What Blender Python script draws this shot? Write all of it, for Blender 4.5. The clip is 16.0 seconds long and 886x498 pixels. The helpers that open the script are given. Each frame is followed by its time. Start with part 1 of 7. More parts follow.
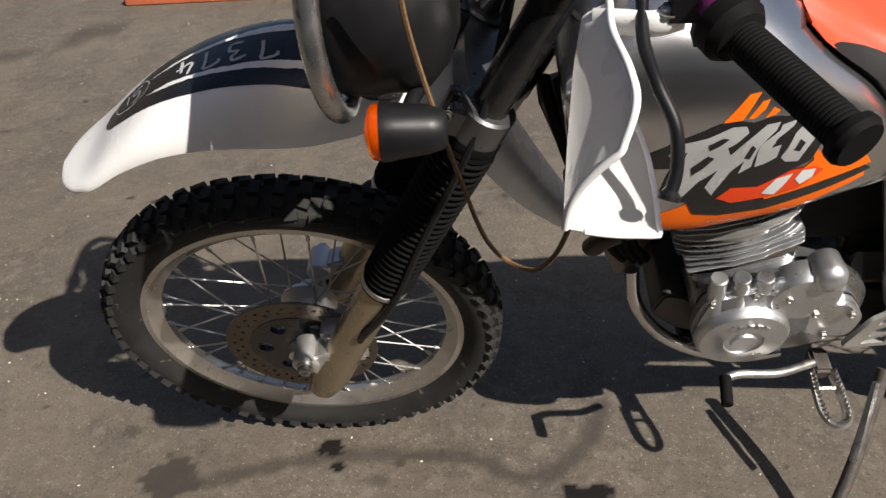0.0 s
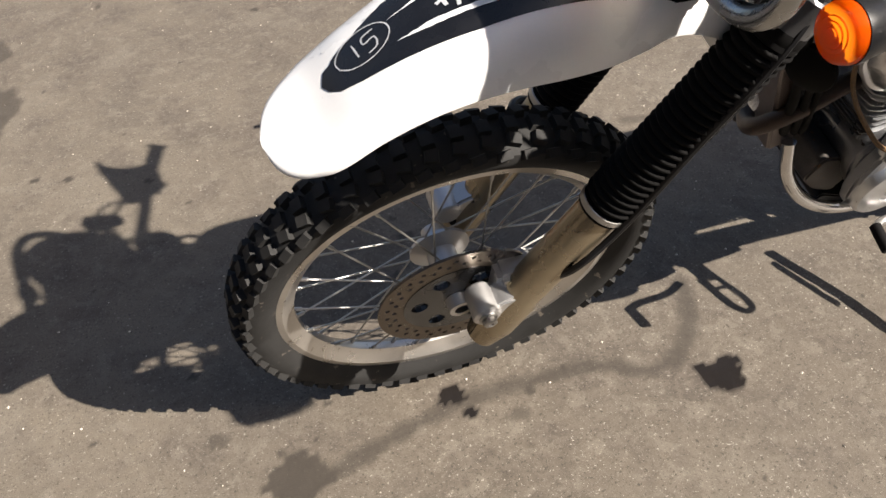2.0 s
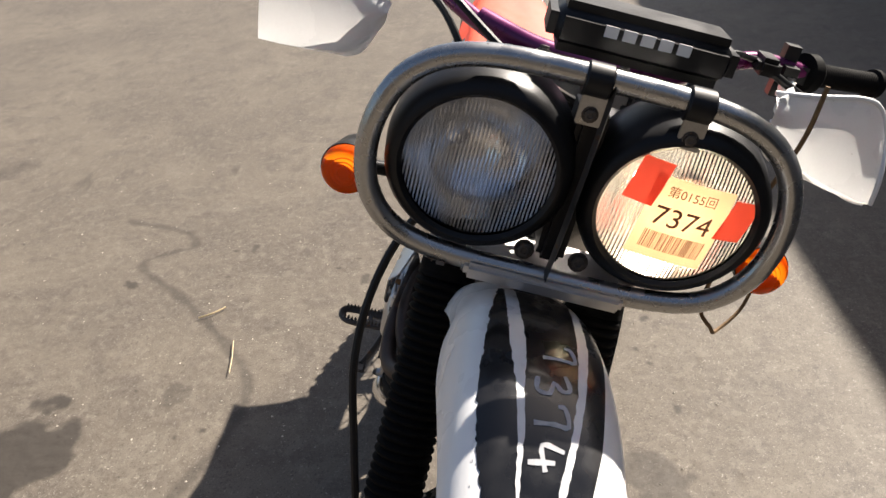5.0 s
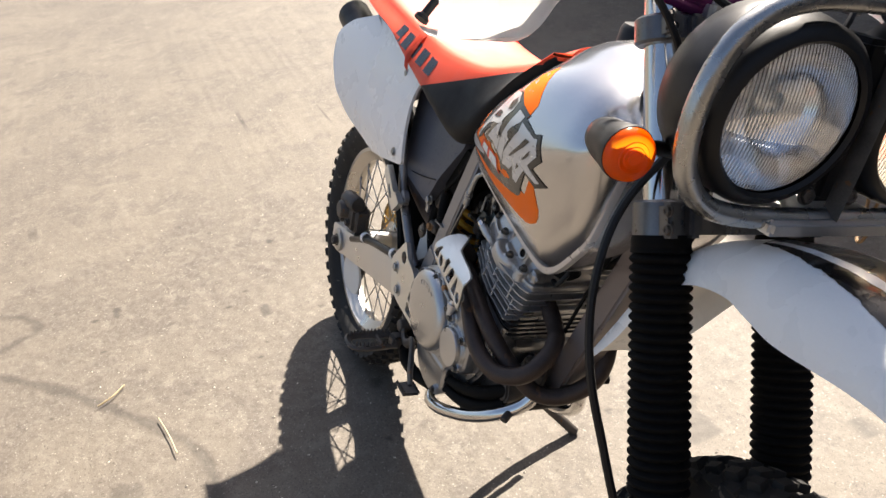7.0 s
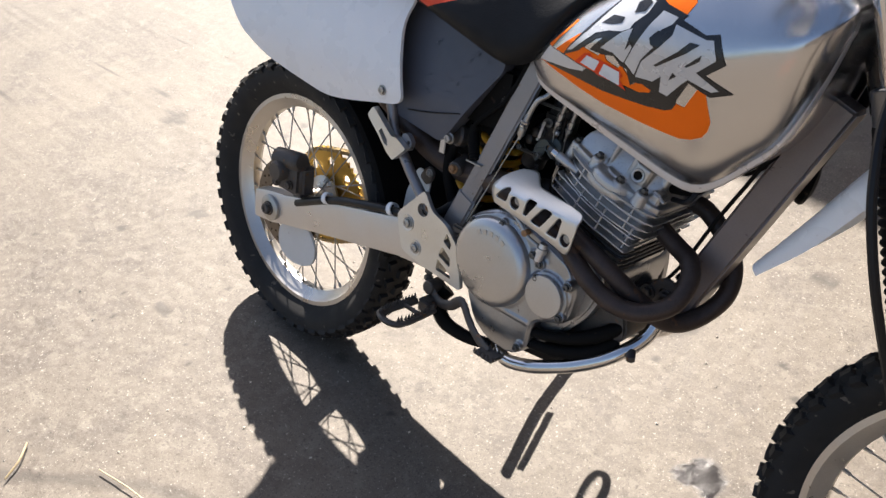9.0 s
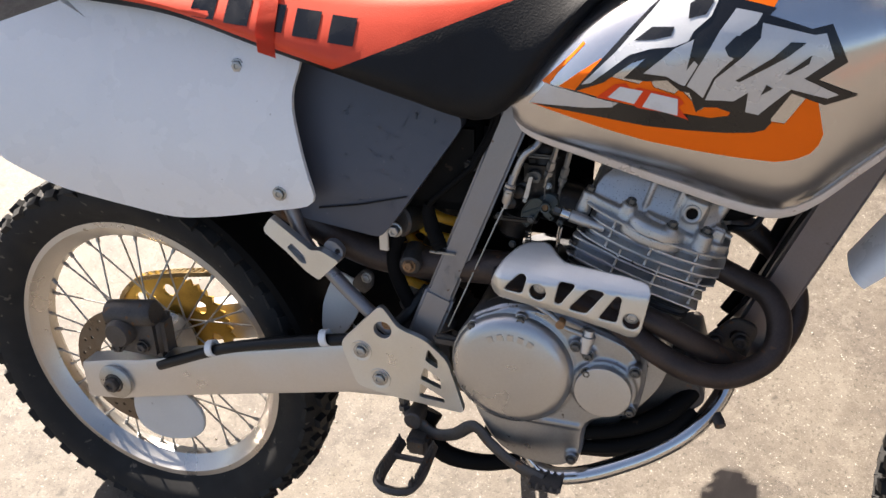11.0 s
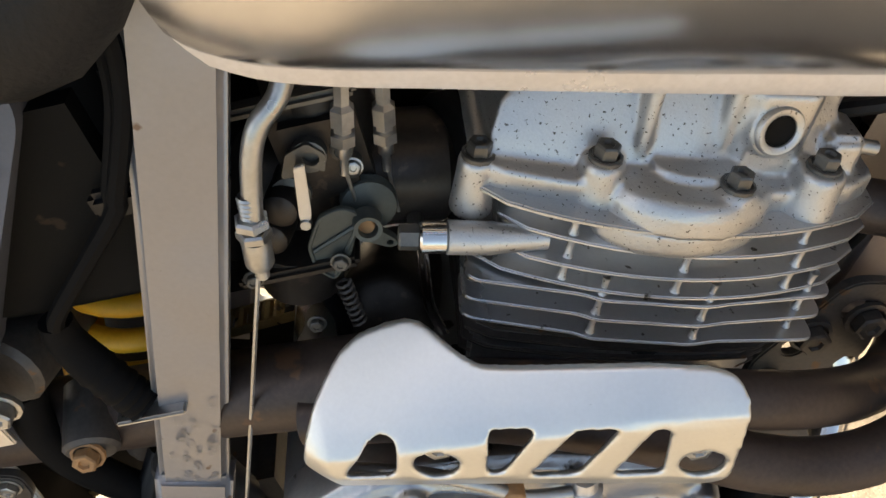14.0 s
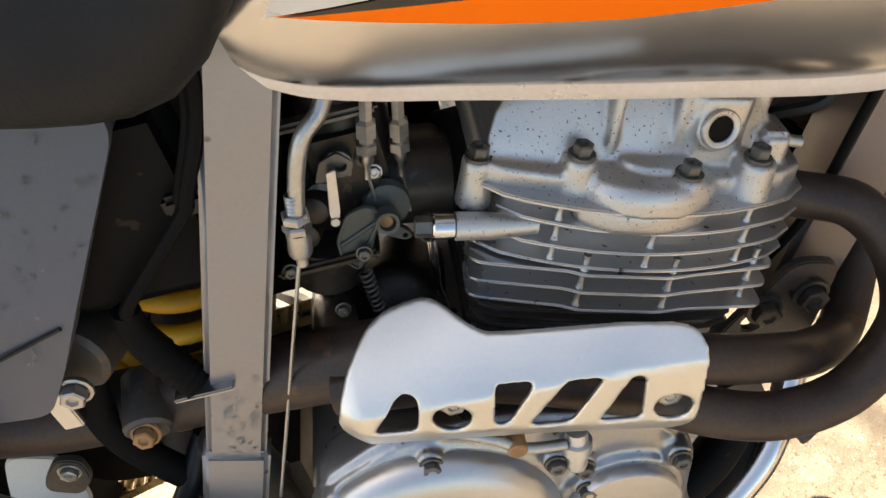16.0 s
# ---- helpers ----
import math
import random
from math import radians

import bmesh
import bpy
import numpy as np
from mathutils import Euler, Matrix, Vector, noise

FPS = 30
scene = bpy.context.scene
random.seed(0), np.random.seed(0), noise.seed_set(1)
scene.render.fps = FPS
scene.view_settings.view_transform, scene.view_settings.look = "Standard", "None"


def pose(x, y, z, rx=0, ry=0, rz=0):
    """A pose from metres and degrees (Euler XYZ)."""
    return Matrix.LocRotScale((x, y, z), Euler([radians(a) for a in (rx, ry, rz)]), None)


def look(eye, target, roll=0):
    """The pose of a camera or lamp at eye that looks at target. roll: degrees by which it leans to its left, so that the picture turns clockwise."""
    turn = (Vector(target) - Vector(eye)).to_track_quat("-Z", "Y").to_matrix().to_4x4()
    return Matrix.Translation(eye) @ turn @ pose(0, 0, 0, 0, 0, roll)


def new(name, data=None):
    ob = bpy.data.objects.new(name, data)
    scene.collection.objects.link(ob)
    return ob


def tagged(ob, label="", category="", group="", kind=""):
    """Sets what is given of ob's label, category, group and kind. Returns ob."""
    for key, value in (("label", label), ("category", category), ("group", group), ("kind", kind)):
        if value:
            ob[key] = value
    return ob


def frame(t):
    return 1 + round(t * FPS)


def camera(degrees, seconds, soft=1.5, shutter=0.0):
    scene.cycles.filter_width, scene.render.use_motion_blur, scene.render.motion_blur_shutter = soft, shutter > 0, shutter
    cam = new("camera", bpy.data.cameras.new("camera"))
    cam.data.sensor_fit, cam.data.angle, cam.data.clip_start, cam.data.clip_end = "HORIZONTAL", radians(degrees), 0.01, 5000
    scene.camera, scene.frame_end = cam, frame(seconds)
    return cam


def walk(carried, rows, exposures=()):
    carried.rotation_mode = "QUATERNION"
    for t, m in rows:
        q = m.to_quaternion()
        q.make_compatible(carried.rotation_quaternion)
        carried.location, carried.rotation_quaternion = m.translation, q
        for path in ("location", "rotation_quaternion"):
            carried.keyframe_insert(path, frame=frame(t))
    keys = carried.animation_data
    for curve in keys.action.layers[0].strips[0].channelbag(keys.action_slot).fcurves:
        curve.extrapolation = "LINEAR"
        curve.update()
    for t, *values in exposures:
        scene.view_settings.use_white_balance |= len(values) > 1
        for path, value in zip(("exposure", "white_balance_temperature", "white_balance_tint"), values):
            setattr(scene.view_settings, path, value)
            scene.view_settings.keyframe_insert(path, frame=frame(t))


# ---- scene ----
from mathutils.bvhtree import BVHTree

cam = camera(56.2, 16.0, soft=1.5)
PATH = [
    (0, (0.417, 1.221, 1.236), (0.502, -0.424, 0.103), -4.6),
    (0.5, (0.541, 1.115, 1.234), (0.553, -0.5, 0.054), -7.6),
    (1, (0.675, 1.077, 1.233), (0.553, -0.49, -0.004), -5.4),
    (1.5, (0.885, 1.076, 1.258), (0.548, -0.41, -0.039), -4.2),
    (2, (1.007, 0.993, 1.24), (0.565, -0.405, -0.121), -4.2),
    (2.5, (1.102, 0.85, 1.234), (0.532, -0.491, -0.137), -6.3),
    (3, (1.153, 0.737, 1.249), (0.404, -0.526, -0.11), -4.9),
    (3.5, (1.226, 0.608, 1.285), (0.068, -0.405, 0.008), -2.9),
    (4, (1.288, 0.499, 1.341), (-0.167, -0.268, 0.203), -5.6),
    (4.2, (1.284, 0.456, 1.348), (-0.269, -0.178, 0.259), -5.4),
    (6.3, (1.289, -0.129, 1.404), (-0.408, 0.185, 0.393), -6.8),
    (6.5, (1.229, -0.189, 1.4), (-0.448, 0.182, 0.376), -7.7),
    (7, (1.109, -0.312, 1.394), (-0.506, 0.2, 0.332), -7.6),
    (7.5, (1.023, -0.427, 1.378), (-0.498, 0.21, 0.247), -4.8),
    (8, (0.925, -0.584, 1.368), (-0.434, 0.303, 0.2), -3.0),
    (8.5, (0.814, -0.67, 1.361), (-0.406, 0.323, 0.127), -2.7),
    (9, (0.632, -0.704, 1.366), (-0.528, 0.314, 0.094), -5.5),
    (9.2, (0.574, -0.711, 1.372), (-0.562, 0.338, 0.103), -6.2),
    (11.3, (0.026, -0.533, 1.268), (-0.369, 0.856, -0.115), -5.6),
    (11.5, (-0.02, -0.466, 1.233), (-0.304, 0.924, -0.177), -4.7),
    (12, (-0.086, -0.302, 1.139), (-0.071, 1.023, -0.359), -3.5),
    (12.5, (-0.047, -0.154, 1.044), (0.044, 1.021, -0.571), -4.6),
    (13, (-0.019, -0.048, 0.946), (-0.032, 0.964, -0.779), -8.3),
    (13.5, (-0.012, -0.03, 0.944), (-0.067, 0.925, -0.812), -12.2),
    (14, (-0.013, -0.038, 0.959), (-0.129, 0.913, -0.796), -16.5),
    (14.5, (-0.027, -0.036, 0.968), (-0.179, 0.935, -0.774), -17.6),
    (15, (-0.037, -0.041, 0.98), (-0.131, 0.936, -0.762), -16.4),
    (15.5, (-0.036, -0.064, 0.995), (-0.083, 0.934, -0.737), -14.8),
    (16, (-0.028, -0.092, 1.011), (-0.078, 0.934, -0.705), -15.0),
]
EXPOSURES = [
    (0.0, 0.65, 6500, 12), (0.5, 1.0, 6350, 11), (1.0, 1.45, 6600, 12), (1.5, 1.6, 6700, 12), (2.0, 1.4, 6650, 12), (2.8, 1.0, 6600, 12), (3.5, 0.45, 6500, 12), (4.2, 0.9, 6600, 12), (6.3, 1.85, 6800, 12), (7.5, 2.1, 6850, 12),
    (9.2, 2.0, 6500, 13), (11.4, 2.25, 6950, 14), (12.0, 2.66, 8100, 11), (12.5, 2.82, 8100, 10), (13.5, 3.12, 8400, 9), (16.0, 3.10, 8300, 10)]
walk(cam, [(t, look(eye, target, roll)) for t, eye, target, roll in PATH], EXPOSURES)

# ---- world and sun ----
SUN_WAY = Vector((-0.83, 0.76, 1.0)).normalized()
world = bpy.data.worlds.new("sky")
scene.world = world
world.use_nodes = True
sky = world.node_tree.nodes.new("ShaderNodeTexSky")
sky.sky_type = "NISHITA"
sky.sun_disc = False
sky.sun_elevation = math.asin(SUN_WAY.z)
sky.sun_rotation = math.atan2(SUN_WAY.x, SUN_WAY.y)
sky.air_density, sky.dust_density, sky.ozone_density = 1.0, 2.4, 1.0
world.node_tree.links.new(sky.outputs[0], world.node_tree.nodes["Background"].inputs[0])
world.node_tree.nodes["Background"].inputs[1].default_value = 0.05
sun_data = bpy.data.lights.new("sun", "SUN")
sun_data.energy, sun_data.angle, sun_data.color = 5.0, radians(0.53), (1.0, 0.94, 0.85)
new("sun", sun_data).matrix_world = look(SUN_WAY * 30, (0, 0, 0))


# ---- materials ----
def material(name, color, rough=0.5, metal=0.0, vary=0.12, scale=30.0, bump=0.0, fine=400.0, coat=0.0, rough_vary=0.12, spots=None, ior=1.45):
    """A surface whose colour and gloss vary at two scales. spots: (colour, scale, share) of small flecks of dirt or wear."""
    m = bpy.data.materials.new(name)
    m.use_nodes = True
    nt = m.node_tree
    bsdf = nt.nodes["Principled BSDF"]
    bsdf.inputs["Metallic"].default_value = metal
    bsdf.inputs["IOR"].default_value = ior
    bsdf.inputs["Coat Weight"].default_value = coat
    bsdf.inputs["Coat Roughness"].default_value = 0.08
    tc = nt.nodes.new("ShaderNodeTexCoord")
    big, small = nt.nodes.new("ShaderNodeTexNoise"), nt.nodes.new("ShaderNodeTexNoise")
    big.inputs["Scale"].default_value, big.inputs["Detail"].default_value = scale, 5
    small.inputs["Scale"].default_value, small.inputs["Detail"].default_value = fine, 3
    for n in (big, small):
        nt.links.new(tc.outputs["Object"], n.inputs["Vector"])
    add = nt.nodes.new("ShaderNodeMath")
    add.operation = "MULTIPLY_ADD"
    nt.links.new(small.outputs["Fac"], add.inputs[0])
    add.inputs[1].default_value = 0.5
    nt.links.new(big.outputs["Fac"], add.inputs[2])
    ramp = nt.nodes.new("ShaderNodeMapRange")
    ramp.inputs["From Min"].default_value, ramp.inputs["From Max"].default_value = 0.45, 1.05
    ramp.inputs["To Min"].default_value, ramp.inputs["To Max"].default_value = 1 - vary, 1 + vary
    nt.links.new(add.outputs[0], ramp.inputs["Value"])
    mul = nt.nodes.new("ShaderNodeVectorMath")
    mul.operation = "SCALE"
    mul.inputs[0].default_value = color
    nt.links.new(ramp.outputs[0], mul.inputs["Scale"])
    out = mul.outputs[0]
    if spots:
        fleck = nt.nodes.new("ShaderNodeTexNoise")
        fleck.inputs["Scale"].default_value, fleck.inputs["Detail"].default_value = spots[1], 4
        nt.links.new(tc.outputs["Object"], fleck.inputs["Vector"])
        cut = nt.nodes.new("ShaderNodeMapRange")
        cut.inputs["From Min"].default_value, cut.inputs["From Max"].default_value = 1 - spots[2], 1 - spots[2] + 0.04
        nt.links.new(fleck.outputs["Fac"], cut.inputs["Value"])
        mix = nt.nodes.new("ShaderNodeMix")
        mix.data_type = "RGBA"
        mix.inputs["B"].default_value = (*spots[0], 1)
        nt.links.new(cut.outputs[0], mix.inputs["Factor"])
        nt.links.new(out, mix.inputs["A"])
        out = mix.outputs["Result"]
    nt.links.new(out, bsdf.inputs["Base Color"])
    rr = nt.nodes.new("ShaderNodeMapRange")
    rr.inputs["From Min"].default_value, rr.inputs["From Max"].default_value = 0.3, 0.7
    rr.inputs["To Min"].default_value, rr.inputs["To Max"].default_value = max(0.02, rough - rough_vary), min(1, rough + rough_vary)
    nt.links.new(big.outputs["Fac"], rr.inputs["Value"])
    nt.links.new(rr.outputs[0], bsdf.inputs["Roughness"])
    if bump:
        b = nt.nodes.new("ShaderNodeBump")
        b.inputs["Distance"].default_value, b.inputs["Strength"].default_value = bump, 0.6
        nt.links.new(small.outputs["Fac"], b.inputs["Height"])
        nt.links.new(b.outputs[0], bsdf.inputs["Normal"])
    return m


def clear(name, color, rough=0.03, ior=1.45):
    m = bpy.data.materials.new(name)
    m.use_nodes = True
    b = m.node_tree.nodes["Principled BSDF"]
    b.inputs["Base Color"].default_value = (*color, 1)
    b.inputs["Roughness"].default_value = rough
    b.inputs["Transmission Weight"].default_value = 1.0
    b.inputs["IOR"].default_value = ior
    return m


RUBBER = material("tyre rubber", (0.014, 0.0135, 0.013), 0.8, vary=0.3, scale=25, bump=0.0004, fine=700, spots=((0.10, 0.085, 0.07), 60, 0.34))
GAITER = material("gaiter rubber", (0.0065, 0.0062, 0.0062), 0.72, vary=0.25, scale=40, fine=500, ior=1.16)
CLAMP = material("dull cast clamp", (0.16, 0.16, 0.165), 0.36, metal=0.85, vary=0.15, scale=30, spots=((0.08, 0.07, 0.06), 90, 0.34))
# Very dark, almost without sheen: stands in for the shade among inner parts.
SHADED_BLACK = material("shade-dark matt black plastic", (0.006, 0.0055, 0.005), 0.7, vary=0.3, scale=25, fine=600, ior=1.2, spots=((0.03, 0.02, 0.013), 60, 0.33))
BLACK = material("black plastic", (0.008, 0.008, 0.009), 0.42, vary=0.2, scale=20, bump=0.00015, fine=900, ior=1.36)
BLACK_GLOSS = material("black painted steel", (0.012, 0.012, 0.013), 0.25, vary=0.2, scale=30, coat=0.3)
WHITE = material("white plastic", (0.84, 0.84, 0.83), 0.30, vary=0.03, scale=12, fine=300, coat=0.15, spots=((0.55, 0.53, 0.5), 90, 0.27))
FLAP = material("dull white plastic", (0.62, 0.61, 0.58), 0.5, vary=0.08, scale=12, spots=((0.35, 0.32, 0.28), 50, 0.33))
TANK = material("silver tank paint", (0.55, 0.545, 0.55), 0.22, metal=0.97, vary=0.05, scale=8, fine=1500, coat=0.25, rough_vary=0.04)
FLANGE = material("tank flange", (0.60, 0.59, 0.60), 0.36, metal=0.6, vary=0.12, scale=25, coat=0.2, spots=((0.2, 0.16, 0.14), 70, 0.3))
DECAL_BLACK = material("black decal", (0.008, 0.008, 0.009), 0.28, vary=0.2, scale=30, coat=0.3)
DECAL_ORANGE = material("orange decal", (1.0, 0.175, 0.008), 0.42, vary=0.04, scale=15, ior=1.22)
DECAL_RED = material("red orange decal", (0.80, 0.07, 0.015), 0.4, vary=0.05, scale=15, ior=1.25)
DECAL_SILVER = material("silver decal", (0.56, 0.57, 0.58), 0.32, metal=0.35, vary=0.06, scale=20, coat=0.3)
DECAL_WHITE = material("pale stripe decal", (0.72, 0.73, 0.74), 0.35, vary=0.05, scale=40)
CHALK = material("chalk", (0.44, 0.45, 0.47), 0.9, vary=0.25, scale=120)
SEAT_RED = material("red seat vinyl", (0.72, 0.065, 0.022), 0.55, vary=0.06, scale=15, bump=0.0003, fine=600)
SEAT_BLACK = material("black seat vinyl", (0.010, 0.010, 0.0105), 0.6, vary=0.15, scale=20, bump=0.0006, fine=420, ior=1.32)
COVER = material("dark grey plastic", (0.080, 0.085, 0.104), 0.42, vary=0.12, scale=12, bump=0.0002, fine=700, spots=((0.13, 0.13, 0.14), 110, 0.3))
ENGINE = material("silver engine paint", (0.59, 0.60, 0.615), 0.36, metal=0.92, vary=0.08, scale=18, bump=0.0001, fine=500, spots=((0.12, 0.11, 0.10), 150, 0.33))
HEAD_PAINT = material("speckled engine paint", (0.50, 0.495, 0.485), 0.42, metal=0.85, vary=0.10, scale=22, bump=0.0003, fine=900, spots=((0.10, 0.09, 0.08), 620, 0.36))
CASE_METAL = material("dull engine case", (0.36, 0.365, 0.375), 0.33, metal=0.92, vary=0.15, scale=14, fine=400, spots=((0.08, 0.07, 0.06), 60, 0.33))
COVER_METAL = material("satin engine cover", (0.50, 0.50, 0.50), 0.34, metal=0.9, vary=0.07, scale=10, fine=300, bump=0.0001)
SHIELD = material("satin aluminium shield", (0.67, 0.67, 0.645), 0.38, metal=0.9, vary=0.06, scale=14, fine=500, spots=((0.34, 0.33, 0.32), 130, 0.28))
ALLOY = material("swingarm aluminium", (0.60, 0.59, 0.58), 0.38, metal=0.85, vary=0.06, scale=12)
RIM = material("rim aluminium", (0.56, 0.53, 0.49), 0.34, metal=0.9, vary=0.1, scale=20, spots=((0.30, 0.26, 0.2), 60, 0.32))
GUARD = material("scuffed steel tube", (0.40, 0.40, 0.395), 0.27, metal=0.92, vary=0.14, scale=40, rough_vary=0.1, bump=0.0002, fine=500, spots=((0.22, 0.20, 0.18), 120, 0.32))
CHROME = material("chrome tube", (0.62, 0.61, 0.60), 0.14, metal=1.0, vary=0.08, scale=30, rough_vary=0.08, spots=((0.32, 0.28, 0.24), 120, 0.3))
STEEL = material("zinc steel", (0.42, 0.41, 0.39), 0.38, metal=0.9, vary=0.2, scale=60)
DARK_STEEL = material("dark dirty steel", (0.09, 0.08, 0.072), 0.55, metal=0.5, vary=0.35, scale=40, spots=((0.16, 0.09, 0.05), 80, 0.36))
FORK = material("bronze grey fork leg", (0.36, 0.30, 0.21), 0.3, metal=0.85, vary=0.1, scale=15)
# Darker and browner than FRAME, for the downtube only.
FRAME_BROWN = material("brownish frame colour", (0.19, 0.155, 0.142), 0.42, metal=0.35, vary=0.12, scale=20, coat=0.2, spots=((0.08, 0.06, 0.05), 70, 0.32))
FRAME = material("grey frame paint", (0.262, 0.255, 0.262), 0.38, metal=0.6, vary=0.08, scale=20, coat=0.2, spots=((0.14, 0.10, 0.08), 70, 0.3))
EXHAUST = material("heat browned exhaust", (0.062, 0.044, 0.036), 0.5, metal=0.45, vary=0.35, scale=30, spots=((0.11, 0.06, 0.035), 45, 0.37))
SPRING = material("yellow spring paint", (0.78, 0.40, 0.03), 0.4, vary=0.15, scale=50, spots=((0.12, 0.07, 0.03), 80, 0.35))
GOLD = material("gold sprocket", (0.55, 0.34, 0.07), 0.4, metal=0.8, vary=0.2, scale=50)
CHAIN = material("oily chain steel", (0.30, 0.22, 0.11), 0.35, metal=0.85, vary=0.25, scale=80)
DISC = material("brake disc steel", (0.15, 0.125, 0.10), 0.35, metal=0.9, vary=0.2, scale=50)
PURPLE = material("purple bar paint", (0.14, 0.012, 0.09), 0.25, metal=0.4, vary=0.1, scale=20, coat=0.5)
# Dirty alloy and cam colours, both darkened for the shade under the tank.
SHADED_ALLOY = material("dirty shade-dark carburettor alloy", (0.045, 0.038, 0.033), 0.45, metal=0.6, vary=0.3, scale=60, spots=((0.08, 0.06, 0.05), 90, 0.36))
CARB_DARK = material("greenish grey cam", (0.070, 0.080, 0.074), 0.45, metal=0.3, vary=0.2, scale=70)
ROPE = material("twine", (0.17, 0.10, 0.045), 0.85, vary=0.4, scale=300, bump=0.0006, fine=900)
AMBER = material("amber lens", (0.80, 0.14, 0.003), 0.15, vary=0.05, scale=30, coat=0.4)
AMBER_BACK = material("amber reflector", (0.70, 0.24, 0.02), 0.4, metal=0.3, vary=0.05)
GLASS = clear("headlight glass", (0.97, 0.98, 1.0), 0.03)
REFLECTOR = material("headlight reflector", (0.90, 0.90, 0.90), 0.16, metal=0.85, vary=0.03, rough_vary=0.04)
def let_through(m, color, share):
    """Lets a share of the light through a thin sheet."""
    nt = m.node_tree
    thin, mix = nt.nodes.new("ShaderNodeBsdfTranslucent"), nt.nodes.new("ShaderNodeMixShader")
    thin.inputs[0].default_value, mix.inputs[0].default_value = (*color, 1), share
    nt.links.new(nt.nodes["Principled BSDF"].outputs[0], mix.inputs[1])
    nt.links.new(thin.outputs[0], mix.inputs[2])
    nt.links.new(mix.outputs[0], nt.nodes["Material Output"].inputs[0])


PAPER = material("orange tinted label", (0.92, 0.60, 0.42), 0.6, vary=0.04, scale=20)
TAPE = material("red tape", (0.75, 0.09, 0.06), 0.4, vary=0.05, scale=20)
INK = material("dark ink", (0.18, 0.06, 0.03), 0.6, vary=0.05)
let_through(PAPER, (0.98, 0.62, 0.40), 0.5)
let_through(AMBER, (1.0, 0.30, 0.01), 0.55)
let_through(TAPE, (0.9, 0.10, 0.06), 0.35)
BULB = bpy.data.materials.new("lit bulb")
BULB.use_nodes = True
BULB.node_tree.nodes["Principled BSDF"].inputs["Emission Color"].default_value = (1.0, 0.84, 0.58, 1)
BULB.node_tree.nodes["Principled BSDF"].inputs["Emission Strength"].default_value = 19.0
RUST = material("rusty bolt head", (0.30, 0.16, 0.07), 0.7, vary=0.3, scale=120)
OLD_BOLT = material("dull zinc bolt", (0.13, 0.125, 0.115), 0.45, metal=0.7, vary=0.25, scale=90)
STRAW = material("dry straw", (0.62, 0.50, 0.30), 0.8, vary=0.2, scale=60)
WALL = material("grey rendered wall", (0.36, 0.35, 0.33), 0.9, vary=0.12, scale=2, bump=0.002, fine=60)
BOARDS = material("dark boards of the unseen wall", (0.06, 0.052, 0.045), 0.8, vary=0.3, scale=3, bump=0.002, fine=60)
PLANK = material("weathered red board", (0.34, 0.09, 0.04), 0.7, vary=0.3, scale=12, bump=0.001, fine=80)


# ---- mesh helpers ----
def part(name, bm, mat, parent, label="", smooth=40, xf=None, recalc=True):
    if xf is not None:
        bmesh.ops.transform(bm, matrix=xf, verts=bm.verts)
    if recalc:
        bmesh.ops.recalc_face_normals(bm, faces=bm.faces)
    me = bpy.data.meshes.new(name)
    bm.to_mesh(me)
    bm.free()
    for m in mat if isinstance(mat, (list, tuple)) else [mat]:
        me.materials.append(m)
    if smooth:
        me.polygons.foreach_set("use_smooth", [True] * len(me.polygons))
        me.set_sharp_from_angle(angle=radians(smooth))
    ob = new(name, me)
    ob.parent = parent
    if label:
        ob["label"] = label
    return ob


def curve_points(points, steps=8, closed=False):
    """Catmull-Rom points through the given ones."""
    ps = [Vector(p) for p in points]
    n, out = len(ps), []
    for i in range(n if closed else n - 1):
        a = ps[(i - 1) % n] if closed or i else ps[0] * 2 - ps[1]
        b, c = ps[i], ps[(i + 1) % n]
        d = ps[(i + 2) % n] if closed or i + 2 < n else c * 2 - b
        for k in range(steps):
            t = k / steps
            out.append(0.5 * (2 * b + (c - a) * t + (2 * a - 5 * b + 4 * c - d) * t * t + (3 * b - a - 3 * c + d) * t**3))
    return out if closed else out + [ps[-1]]


def tube(points, radius, sides=10, steps=8, closed=False, smooth=True, bm=None, flat=1.0):
    """A round bar along the points; radius is a number or a function of 0..1."""
    bm = bm or bmesh.new()
    ps = curve_points(points, steps, closed) if smooth else [Vector(p) for p in points]
    n, rings, normal = len(ps), [], None
    for i, p in enumerate(ps):
        ahead = (ps[(i + 1) % n] if closed or i + 1 < n else p) - (ps[i - 1] if closed or i else p)
        ahead.normalize()
        if normal is None:
            normal = ahead.orthogonal().normalized() if abs(ahead.y) > 0.9 else Vector((0, 1, 0)).cross(ahead).normalized()
        normal = (normal - ahead * normal.dot(ahead)).normalized()
        side = ahead.cross(normal)
        r = radius(i / max(1, n - 1)) if callable(radius) else radius
        rings.append([bm.verts.new(p + r * (math.cos(a) * normal + flat * math.sin(a) * side)) for a in (math.tau * k / sides for k in range(sides))])
    for i in range(n if closed else n - 1):
        a, b = rings[i], rings[(i + 1) % n]
        for k in range(sides):
            bm.faces.new((a[k], a[(k + 1) % sides], b[(k + 1) % sides], b[k]))
    if not closed:
        bm.faces.new(rings[0][::-1])
        bm.faces.new(rings[-1])
    return bm


